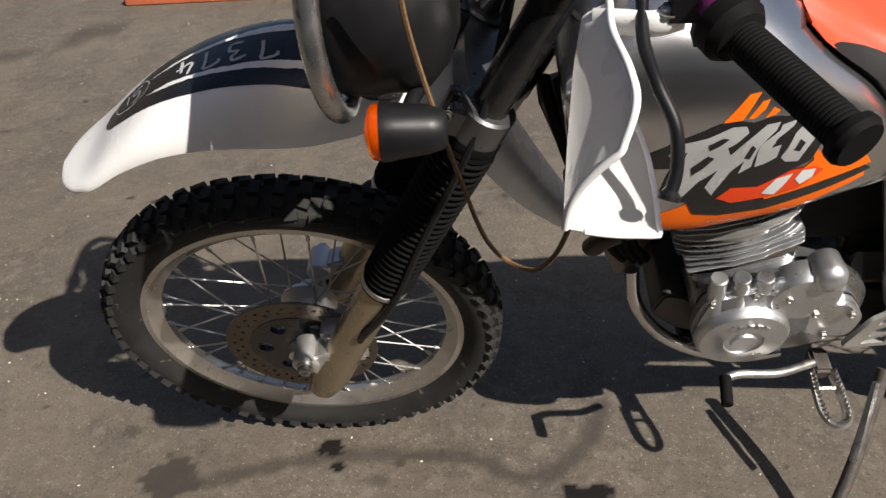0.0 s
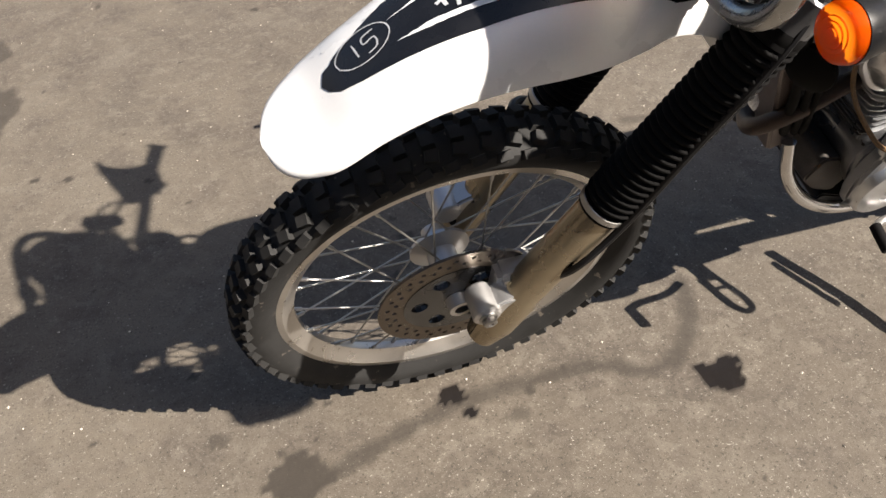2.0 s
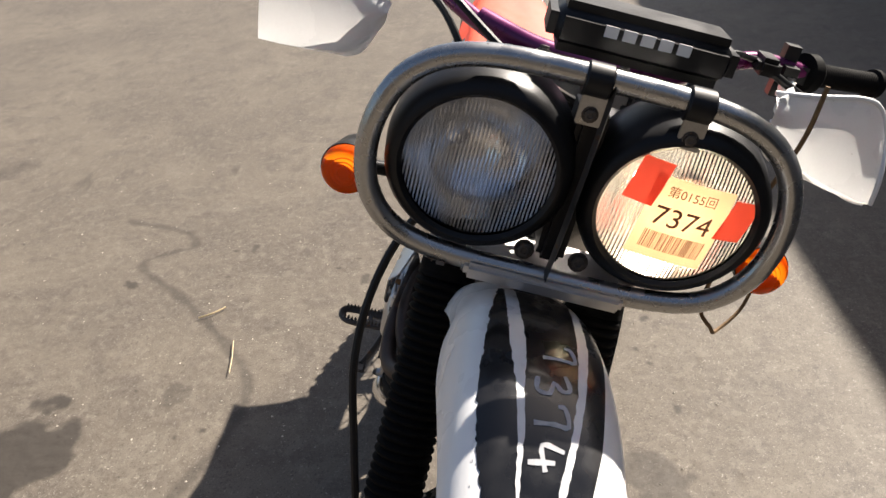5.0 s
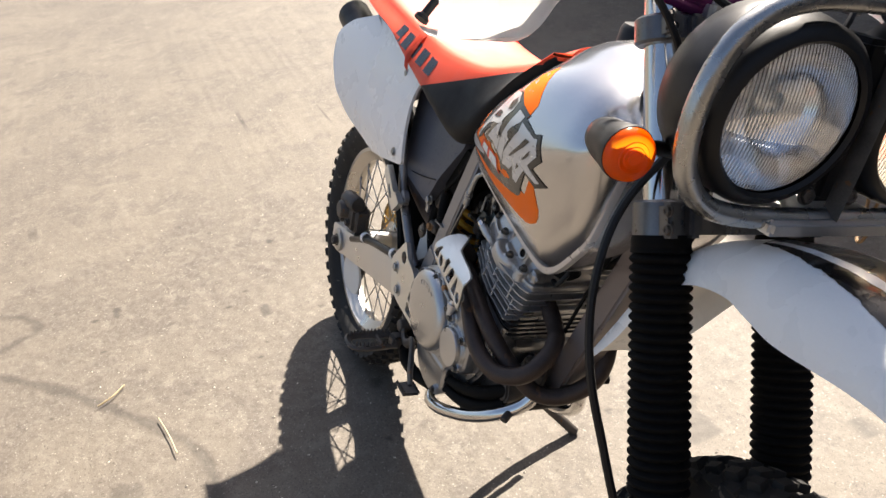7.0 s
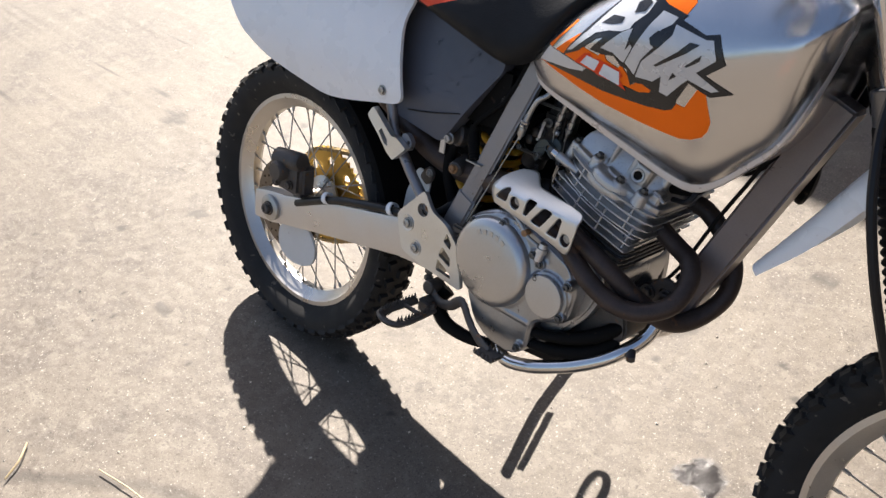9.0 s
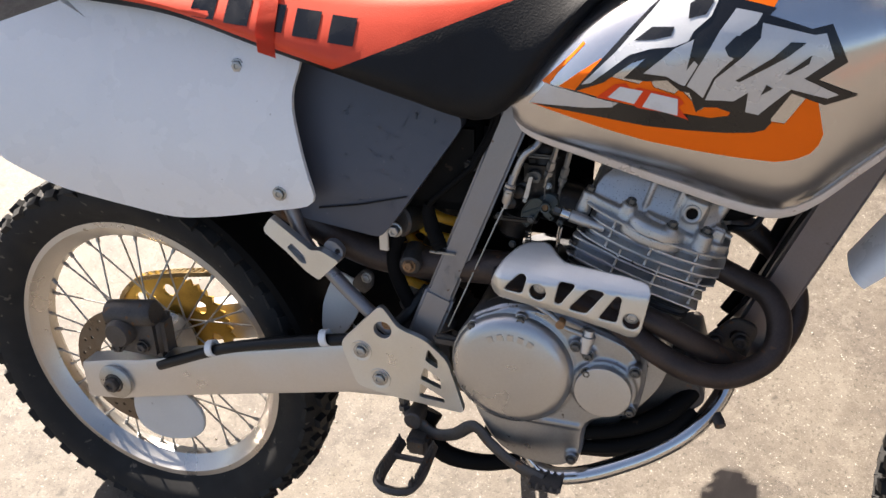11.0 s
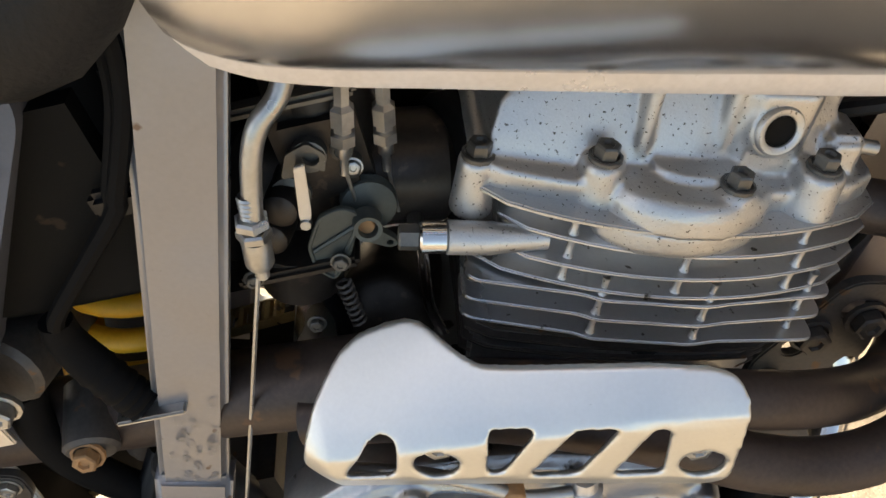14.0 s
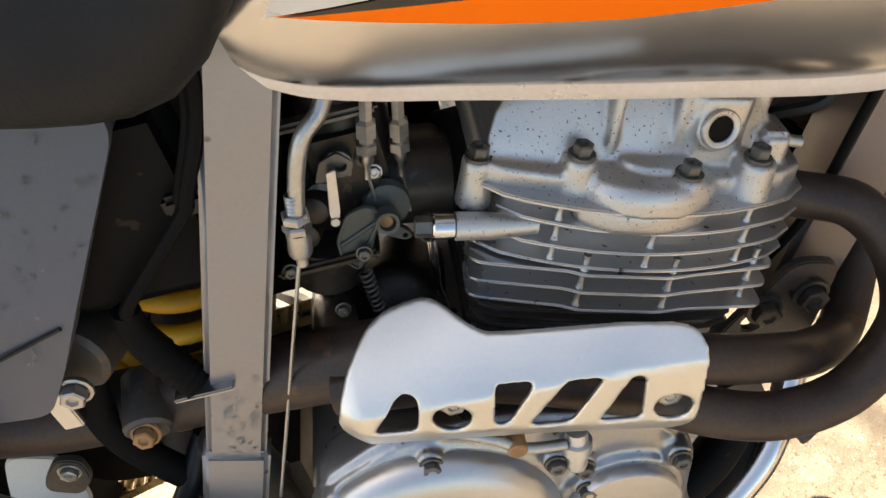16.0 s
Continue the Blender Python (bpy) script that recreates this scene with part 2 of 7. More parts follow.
def lathe(profile, sides=32, bm=None, xf=None, closed=False):
    """A body turned about z from (radius, height) pairs."""
    bm = bm or bmesh.new()
    rings = []
    for r, h in profile:
        if r < 1e-6:
            rings.append([bm.verts.new((0, 0, h))])
        else:
            rings.append([bm.verts.new((r * math.cos(math.tau * k / sides), r * math.sin(math.tau * k / sides), h)) for k in range(sides)])
    made = [v for ring in rings for v in ring]
    pairs = list(zip(rings, rings[1:])) + ([(rings[-1], rings[0])] if closed else [])
    for a, b in pairs:
        for k in range(sides):
            j = (k + 1) % sides
            if len(a) == 1 and len(b) > 1:
                bm.faces.new((a[0], b[k], b[j]))
            elif len(b) == 1 and len(a) > 1:
                bm.faces.new((a[k], a[j], b[0]))
            elif len(a) > 1:
                bm.faces.new((a[k], a[j], b[j], b[k]))
    if xf is not None:
        bmesh.ops.transform(bm, matrix=xf, verts=made)
    return bm


def axis_xf(origin, way, spin=0.0):
    """Turns the z axis to the way, at the origin."""
    return Matrix.Translation(origin) @ Vector(way).to_track_quat("Z", "Y").to_matrix().to_4x4() @ Matrix.Rotation(radians(spin), 4, "Z")


def rounded(points, r, steps=4):
    """A closed outline in two dimensions with its corners rounded."""
    out, n = [], len(points)
    for i in range(n):
        p, a, b = (Vector(points[j % n]) for j in (i, i - 1, i + 1))
        ra = min(r, (a - p).length * 0.45)
        rb = min(r, (b - p).length * 0.45)
        s, e = p + (a - p).normalized() * ra, p + (b - p).normalized() * rb
        for k in range(steps + 1):
            t = k / steps
            out.append(tuple((1 - t) ** 2 * s + 2 * t * (1 - t) * p + t * t * e))
    return out


def circle(cx, cz, r, n=12):
    return [(cx + r * math.cos(math.tau * k / n), cz + r * math.sin(math.tau * k / n)) for k in range(n)]


def plate(outline, y0, y1, holes=(), bevel=0.0, bm=None, xf=None):
    """A flat piece in the x-z plane between y0 and y1, with holes through it."""
    own = bmesh.new()
    edges = []
    for loop in (outline, *holes):
        vs = [own.verts.new((x, y0, z)) for x, z in loop]
        edges += [own.edges.new((vs[i], vs[(i + 1) % len(vs)])) for i in range(len(vs))]
    if holes:
        bmesh.ops.triangle_fill(own, use_beauty=True, use_dissolve=False, edges=edges)
    else:
        own.faces.new(list(own.verts))
    grown = bmesh.ops.extrude_face_region(own, geom=own.faces[:])
    bmesh.ops.translate(own, vec=(0, y1 - y0, 0), verts=[g for g in grown["geom"] if isinstance(g, bmesh.types.BMVert)])
    bmesh.ops.recalc_face_normals(own, faces=own.faces)
    if bevel:
        sharp = [e for e in own.edges if len(e.link_faces) == 2 and e.calc_face_angle() > 0.9]
        bmesh.ops.bevel(own, geom=sharp, offset=bevel, segments=2, affect="EDGES", clamp_overlap=True)
    if xf is not None:
        bmesh.ops.transform(own, matrix=xf, verts=own.verts)
    if bm is None:
        return own
    return merge(bm, own)


def merge(bm, other):
    me = bpy.data.meshes.new("tmp")
    other.to_mesh(me)
    other.free()
    bm.from_mesh(me)
    bpy.data.meshes.remove(me)
    return bm


def box(cx, cy, cz, sx, sy, sz, bevel=0.003, bm=None, xf=None, segments=2):
    own = bmesh.new()
    bmesh.ops.create_cube(own, size=1, matrix=Matrix.Translation((cx, cy, cz)) @ Matrix.Diagonal((sx, sy, sz, 1)))
    if bevel:
        bmesh.ops.bevel(own, geom=own.edges[:], offset=bevel, segments=segments, affect="EDGES", clamp_overlap=True)
    if xf is not None:
        bmesh.ops.transform(own, matrix=xf, verts=own.verts)
    return own if bm is None else merge(bm, own)


def rod(a, b, r, sides=12, bm=None, bevel=0.0):
    """A straight round bar from a to b, with slightly broken edges."""
    a, b = Vector(a), Vector(b)
    n, c = (b - a).length, bevel or min(r, (b - a).length / 2) * 0.15
    return lathe([(0, 0), (r - c, 0), (r, c), (r, n - c), (r - c, n), (0, n)], sides, bm, axis_xf(a, b - a))


def bolt(at, way, r=0.006, h=0.006, bm=None):
    """A hexagon bolt with a washer face and a dished head."""
    m = axis_xf(at, way)
    bm = lathe([(0, 0), (r * 1.35, 0), (r * 1.35, h * 0.25), (r * 1.1, h * 0.3)], 12, bm, m)
    return lathe([(r, h * 0.25), (r, h * 0.9), (r * 0.85, h), (r * 0.5, h), (r * 0.4, h * 0.8), (0, h * 0.8)], 6, bm, m)


def loft(sections, closed_ring=True, caps=True, bm=None):
    bm = bm or bmesh.new()
    rings = [[bm.verts.new(p) for p in s] for s in sections]
    n = len(rings[0])
    for a, b in zip(rings, rings[1:]):
        for k in range(n if closed_ring else n - 1):
            bm.faces.new((a[k], a[(k + 1) % n], b[(k + 1) % n], b[k]))
    if caps and closed_ring:
        bm.faces.new(rings[0][::-1])
        bm.faces.new(rings[-1])
    return bm


def along(table, x):
    """Smooth reading of a table of (x, value...) rows."""
    rows = sorted(table)
    xs = [r[0] for r in rows]
    out = []
    for c in range(1, len(rows[0])):
        v = [r[c] for r in rows]
        d = [(v[min(i + 1, len(v) - 1)] - v[max(i - 1, 0)]) / (xs[min(i + 1, len(v) - 1)] - xs[max(i - 1, 0)]) for i in range(len(v))]
        if x <= xs[0]:
            out.append(v[0])
        elif x >= xs[-1]:
            out.append(v[-1])
        else:
            i = max(k for k in range(len(xs)) if xs[k] <= x)
            i = min(i, len(xs) - 2)
            h = xs[i + 1] - xs[i]
            t = (x - xs[i]) / h
            out.append((2 * t**3 - 3 * t * t + 1) * v[i] + (t**3 - 2 * t * t + t) * h * d[i] + (3 * t * t - 2 * t**3) * v[i + 1] + (t**3 - t * t) * h * d[i + 1])
    return out


def tree_of(ob):
    bm = bmesh.new()
    bm.from_mesh(ob.data)
    tree = BVHTree.FromBMesh(bm)
    bm.free()
    return tree


def decal(name, outline, tree, way, mat, parent, plane="xz", lift=0.0006, cell=0.012, label="", origin=0.6, holes=()):
    """A thin film of the given outline, laid onto a surface along the way."""
    bm = bmesh.new()
    put = (lambda a, b: (a, 0, b)) if plane == "xz" else (lambda a, b: (a, b, 0))
    edges = []
    for loop in (outline, *holes):
        vs = [bm.verts.new(put(*p)) for p in loop]
        edges += [bm.edges.new((vs[i], vs[(i + 1) % len(vs)])) for i in range(len(vs))]
    bmesh.ops.triangle_fill(bm, use_beauty=True, use_dissolve=False, edges=edges)
    for axis, normal in ((0, (1, 0, 0)), (2 if plane == "xz" else 1, (0, 0, 1) if plane == "xz" else (0, 1, 0))):
        lo, hi = min(v.co[axis] for v in bm.verts), max(v.co[axis] for v in bm.verts)
        k = lo + cell
        while k < hi:
            co = [0, 0, 0]
            co[axis] = k
            bmesh.ops.bisect_plane(bm, geom=bm.verts[:] + bm.edges[:] + bm.faces[:], plane_co=co, plane_no=normal)
            k += cell
    way, lost = Vector(way), []
    for v in bm.verts:
        at = v.co - way * origin if plane == "xz" else v.co + Vector((0, 0, 1.6))
        hit, normal, _, _ = tree.ray_cast(at, way)
        if hit is None:
            lost.append(v)
            continue
        if normal.dot(way) > 0:
            normal = -normal
        v.co = hit + normal * lift
    bmesh.ops.delete(bm, geom=lost, context="VERTS")
    return part(name, bm, mat, parent, label, smooth=60, recalc=False)

# ---- stains on the ground: x, y, half length, half width, turn, raggedness, depth ----
STAINS = (
    (1.035, 0.135, 0.045, 0.028, 30, 1.0, 0.90), (1.60, -1.63, 0.10, 0.055, 70, 0.6, 0.65), (1.58, -1.29, 0.13, 0.07, 80, 0.6, 0.72),
    (-0.17, -0.965, 0.19, 0.095, 8, 0.9, 0.95), (-1.10, -2.15, 0.32, 0.07, 35, 0.8, 0.59), (-2.0, -2.6, 0.45, 0.10, 50, 0.9, 0.52),
    (-0.25, -1.86, 0.10, 0.03, 25, 1.0, 0.78), (0.41, -1.83, 0.06, 0.03, 20, 1.0, 0.65), (-0.07, 0.57, 0.10, 0.06, 20, 0.8, 0.6),
    (-0.33, 0.65, 0.014, 0.010, 0, 0.4, 0.90), (-0.60, 0.50, 0.03, 0.016, 10, 0.8, 0.65), (-0.74, 0.42, 0.04, 0.022, 10, 1.0, 0.65),
    (1.46, -0.93, 0.014, 0.010, 0, 0.4, 0.90), (1.38, -0.90, 0.014, 0.011, 0, 0.4, 0.90), (1.15, 0.03, 0.02, 0.014, 0, 0.6, 0.59),
    (0.63, 0.18, 0.02, 0.014, 0, 0.6, 0.52), (-1.79, 0.29, 0.05, 0.03, 0, 0.8, 0.65), (-0.54, -0.02, 0.02, 0.014, 0, 0.5, 0.52), (0.16, 0.90, 0.03, 0.02, 0, 0.5, 0.78),
    (-0.46, -1.36, 0.04, 0.02, 20, 0.8, 0.6), (0.25, -1.17, 0.03, 0.018, 10, 0.7, 0.7), (0.12, -0.95, 0.016, 0.012, 0, 0.5, 0.85), (-0.99, -1.0, 0.03, 0.016, 60, 0.7, 0.8), (-0.63, -1.84, 0.05, 0.03, 30, 0.9, 0.6),
    (2.15, -2.46, 0.13, 0.10, 10, 0.8, 0.7), (2.42, -2.22, 0.12, 0.06, 30, 0.9, 0.6), (-1.21, -0.64, 0.03, 0.014, 0, 0.7, 0.7), (-1.92, -0.91, 0.05, 0.015, 20, 0.8, 0.6), (-0.99, -0.22, 0.03, 0.012, 0, 0.7, 0.7),
    (-1.27, 0.05, 0.03, 0.016, 20, 0.7, 0.7), (-0.34, -1.75, 0.10, 0.04, 20, 0.9, 0.7), (-0.16, -1.90, 0.09, 0.06, 40, 0.9, 0.75), (-1.85, -1.54, 0.06, 0.03, 20, 0.8, 0.5), (-0.42, -0.66, 0.045, 0.04, 0, 0.8, 0.45), (1.03, 0.17, 0.05, 0.04, 0, 1.0, 0.9),
)
STREAKS = (
    (((0.18, 0.0), (0.22, 0.09), (0.28, 0.16), (0.36, 0.18), (0.46, 0.13), (0.60, 0.12), (0.75, 0.12), (0.89, 0.15), (1.0, 0.18), (1.06, 0.16)), 0.024, 0.6),
    (((-1.46, -1.19), (-1.35, -0.93), (-1.24, -0.87), (-1.20, -0.94), (-1.11, -1.01), (-0.88, -0.78), (-0.64, -0.58), (-0.51, -0.49), (-0.39, -0.46), (-0.23, -0.48), (0.0, -0.56)), 0.022, 0.5),
    (((-0.36, -2.09), (-0.60, -2.14), (-0.90, -2.12), (-1.25, -2.0)), 0.085, 0.45),
    (((-0.99, -2.77), (-1.35, -2.50), (-1.75, -2.16), (-2.13, -1.89)), 0.07, 0.5),
)

# ---- ground ----
def ground_height(x, y):
    dip = -0.028 * np.exp(-(((x + 0.45) / 0.75) ** 2 + ((y - 0.15) / 0.6) ** 2))
    return dip


def spread(lo, hi, step, far, grow=1.22):
    """Even steps between lo and hi that widen towards the horizon."""
    mid = list(np.arange(lo, hi, step))
    out, d, x = [], step, hi
    while x < far:
        out.append(x)
        d *= grow
        x += d
    pre, d, x = [], step, lo - step
    while x > -far:
        pre.append(x)
        d *= grow
        x -= d
    return np.array(pre[::-1] + mid + out)


def smooth_noise(x, y, scale, seed):
    """Value noise on a lattice, 0 to 1."""
    rng = np.random.default_rng(seed)
    lattice = rng.random((256, 256))
    u, v = x * scale + 1000, y * scale + 1000
    i, j = np.floor(u).astype(int), np.floor(v).astype(int)
    fu, fv = u - i, v - j
    fu, fv = fu * fu * (3 - 2 * fu), fv * fv * (3 - 2 * fv)
    at = lambda a, b: lattice[a % 256, b % 256]  # noqa: E731
    return (at(i, j) * (1 - fu) + at(i + 1, j) * fu) * (1 - fv) + (at(i, j + 1) * (1 - fu) + at(i + 1, j + 1) * fu) * fv


def blob(x, y, cx, cy, rx, ry, turn=0.0, ragged=0.5, seed=1):
    """An uneven stain: 1 inside, 0 outside."""
    c, s = math.cos(radians(turn)), math.sin(radians(turn))
    u, v = ((x - cx) * c + (y - cy) * s) / rx, (-(x - cx) * s + (y - cy) * c) / ry
    n = smooth_noise(x, y, 1.2 / min(rx, ry), seed) + 0.5 * smooth_noise(x, y, 3 / min(rx, ry), seed + 1) - 0.75
    return np.clip((1.15 - np.hypot(u, v) - ragged * n) * 6, 0, 1)


def streak(x, y, points, width, seed):
    """A worn dark line along the points."""
    best = np.full(x.shape, 9.0)
    ps = [p.to_2d() for p in curve_points([(a, b, 0) for a, b in points], 5)]
    for a, b in zip(ps, ps[1:]):
        dx, dy = b.x - a.x, b.y - a.y
        t = np.clip(((x - a.x) * dx + (y - a.y) * dy) / (dx * dx + dy * dy + 1e-9), 0, 1)
        best = np.minimum(best, np.hypot(x - a.x - t * dx, y - a.y - t * dy))
    n = smooth_noise(x, y, 30, seed)
    return np.clip((width * (0.7 + 0.6 * n) - best) / (width * 0.7), 0, 1)


gx, gy = spread(-1.6, 1.9, 0.0085, 260), spread(-1.75, 0.75, 0.0085, 260)
GX, GY = np.meshgrid(gx, gy)
near = (np.abs(GX) < 4.5) & (np.abs(GY) < 4.5)
GZ = ground_height(GX, GY) + near * 0.0016 * (smooth_noise(GX, GY, 9, 3) - 0.5) + near * 0.0016 * (smooth_noise(GX, GY, 45, 4) - 0.5)
WET = np.zeros_like(GX)
for cx, cy, rx, ry, turn, ragged in (
    (0.729, 0.093, 0.026, 0.020, 20, 0.9), (0.708, 0.146, 0.013, 0.012, 0, 0.4), (0.238, 0.238, 0.044, 0.036, 10, 0.8),
    (0.399, -0.973, 0.013, 0.010, 0, 0.4), (0.888, -0.927, 0.014, 0.011, 0, 0.4), (0.248, -0.959, 0.016, 0.011, 0, 0.4),
):
    WET = np.maximum(WET, blob(GX, GY, cx, cy, rx, ry, turn, ragged, int(1000 * abs(cx))))
SOIL = np.zeros_like(GX)
for cx, cy, rx, ry, turn, ragged, deep in STAINS:
    SOIL = np.maximum(SOIL, deep * blob(GX, GY, cx, cy, rx, ry, turn, ragged, int(900 * abs(cx) + 7)))
for points, width, deep in STREAKS:
    SOIL = np.maximum(SOIL, min(0.9, 1.15 * deep) * streak(GX, GY, points, width, 11))
rng = random.Random(5)
for _ in range(280):
    cx, cy, r = rng.uniform(-3.2, 3.0), rng.uniform(-3.4, 0.7), rng.choice((0.004, 0.005, 0.006, 0.008, 0.011))
    near_it = (np.abs(GX - cx) < 0.05) & (np.abs(GY - cy) < 0.05)
    if near_it.any():
        SOIL[near_it] = np.maximum(SOIL[near_it], 0.85 * blob(GX[near_it], GY[near_it], cx, cy, r * 1.4, r, rng.uniform(0, 180), 0.5, rng.randrange(99)))
ny, nx = GX.shape
ids = np.arange(nx * ny).reshape(ny, nx)
quads = np.stack([ids[:-1, :-1], ids[:-1, 1:], ids[1:, 1:], ids[1:, :-1]], -1).reshape(-1, 4)
ground_mesh = bpy.data.meshes.new("ground")
ground_mesh.from_pydata(np.stack([GX, GY, GZ], -1).reshape(-1, 3).tolist(), [], quads.tolist())
for name, values in (("wet", WET), ("soil", SOIL)):
    ground_mesh.attributes.new(name, "FLOAT", "POINT").data.foreach_set("value", values.ravel().astype(np.float32))
ground_mesh.polygons.foreach_set("use_smooth", [True] * len(ground_mesh.polygons))
ground_mat = bpy.data.materials.new("worn concrete ground")
ground_mat.use_nodes = True
nt = ground_mat.node_tree
bsdf = nt.nodes["Principled BSDF"]
bsdf.inputs["Specular IOR Level"].default_value = 0.25


def node(kind, **values):
    n = nt.nodes.new(kind)
    for key, v in values.items():
        n.inputs[key].default_value = v
    return n


tc = node("ShaderNodeTexCoord")
noises = []
for s, d in ((1.1, 6), (7.0, 6), (60.0, 5), (420.0, 2), (22.0, 7), (170.0, 2)):
    n = node("ShaderNodeTexNoise", Scale=s, Detail=d, Roughness=0.62)
    nt.links.new(tc.outputs["Object"], n.inputs["Vector"])
    noises.append(n)


def mixed(fac, a, b, how="MIX"):
    m = nt.nodes.new("ShaderNodeMix")
    m.data_type, m.blend_type = "RGBA", how
    for socket, v in (("Factor", fac), ("A", a), ("B", b)):
        if isinstance(v, bpy.types.NodeSocket):
            nt.links.new(v, m.inputs[socket])
        else:
            m.inputs[socket].default_value = v if socket == "Factor" else (*v, 1)
    return m.outputs["Result"]


def stepped(socket, lo, hi, a=0.0, b=1.0):
    r = node("ShaderNodeMapRange", **{"From Min": lo, "From Max": hi, "To Min": a, "To Max": b})
    nt.links.new(socket, r.inputs["Value"])
    return r.outputs[0]


c = mixed(stepped(noises[0].outputs["Fac"], 0.35, 0.65), (0.086, 0.072, 0.058), (0.133, 0.113, 0.088))
c = mixed(stepped(noises[1].outputs["Fac"], 0.50, 0.62, 0, 0.6), c, (0.068, 0.056, 0.047))
patch = node("ShaderNodeTexNoise", Scale=3.1, Detail=5, Roughness=0.7)
nt.links.new(tc.outputs["Object"], patch.inputs["Vector"])
c = mixed(stepped(patch.outputs["Fac"], 0.53, 0.64, 0, 0.55), c, (0.074, 0.063, 0.052))
c = mixed(stepped(patch.outputs["Fac"], 0.44, 0.34, 0, 0.5), c, (0.155, 0.136, 0.110))
c = mixed(stepped(noises[4].outputs["Fac"], 0.55, 0.61, 0, 0.55), c, (0.160, 0.140, 0.113))
c = mixed(stepped(noises[2].outputs["Fac"], 0.44, 0.58, 0, 0.45), c, (0.136, 0.116, 0.093))
c = mixed(stepped(noises[5].outputs["Fac"], 0.62, 0.66, 0, 0.75), c, (0.046, 0.040, 0.032))
c = mixed(stepped(noises[3].outputs["Fac"], 0.58, 0.68, 0, 0.7), c, (0.053, 0.045, 0.038))
c = mixed(stepped(noises[3].outputs["Fac"], 0.37, 0.31, 0, 0.8), c, (0.209, 0.186, 0.156))
c = mixed(stepped(noises[5].outputs["Fac"], 0.335, 0.31, 0, 0.85), c, (0.281, 0.258, 0.222))
soil, wet = node("ShaderNodeAttribute"), node("ShaderNodeAttribute")
soil.attribute_name, wet.attribute_name = "soil", "wet"
c = mixed(soil.outputs["Fac"], c, (0.040, 0.034, 0.028))
c = mixed(wet.outputs["Fac"], c, (0.014, 0.012, 0.011))
nt.links.new(c, bsdf.inputs["Base Color"])
rough = node("ShaderNodeMapRange", **{"From Min": 0.0, "From Max": 1.0, "To Min": 0.62, "To Max": 0.2})
nt.links.new(wet.outputs["Fac"], rough.inputs["Value"])
nt.links.new(rough.outputs[0], bsdf.inputs["Roughness"])
hgt = node("ShaderNodeMath")
hgt.operation = "MULTIPLY_ADD"
nt.links.new(noises[3].outputs["Fac"], hgt.inputs[0])
hgt.inputs[1].default_value = 0.35
nt.links.new(noises[2].outputs["Fac"], hgt.inputs[2])
bmp = node("ShaderNodeBump", Strength=0.38, Distance=0.003)
nt.links.new(hgt.outputs[0], bmp.inputs["Height"])
nt.links.new(bmp.outputs[0], bsdf.inputs["Normal"])
ground_mesh.materials.append(ground_mat)
tagged(new("ground", ground_mesh), "worn beige concrete yard with oil spots and tyre marks", "ground", kind="structure")

# unseen wall beyond the yard, added for shade along one side and darker reflections
wall_bm = box(-2.91, 4.68, 2.25, 24.0, 0.24, 4.5, 0.01)
tagged(part("unseen_wall_north", wall_bm, WALL, None), "unseen plain grey wall added to cast the yard's shade", "wall", kind="structure")
# Unseen dark boarded wall ahead, added so the tank reflects less bright sky.
fence_bm = bmesh.new()
for k in range(52):
    box(6.2 + 0.012 * (k % 2), -8.2 + 0.25 * k, 2.0, 0.03, 0.235, 4.0, 0.004, fence_bm, segments=1)
box(6.26, -1.8, 2.0, 0.06, 13.1, 3.9, 0.01, fence_bm)
tagged(part("unseen_wall_east", fence_bm, BOARDS, None), "unseen dark boarded wall added to darken tank reflections", "wall", kind="structure")

# ---- the motorcycle: x ahead, y to its left, z up, before it leans on its stand ----
bike = new("motorcycle")
bike.matrix_world = Matrix.Translation((0.0004, -0.0047, -0.0144)) @ Matrix.Rotation(radians(-18.0), 4, "X") @ Matrix.Rotation(radians(-1.4), 4, "Y")
tagged(bike, "silver and white dirt bike leaning on its side stand", "motorcycle")
AXIS = Vector((-math.sin(radians(24.2)), 0, math.cos(radians(24.2))))
HEAD = Vector((0.392, 0, 0.92))
STEER = Matrix.Translation(HEAD) @ Matrix.Rotation(radians(-2.5), 4, AXIS) @ Matrix.Translation(-HEAD)


def front(name, bm, mat, parent=None, label="", **more):
    """A part that turns with the handlebar."""
    return part(name, bm, mat, parent or bike, label, xf=STEER, **more)


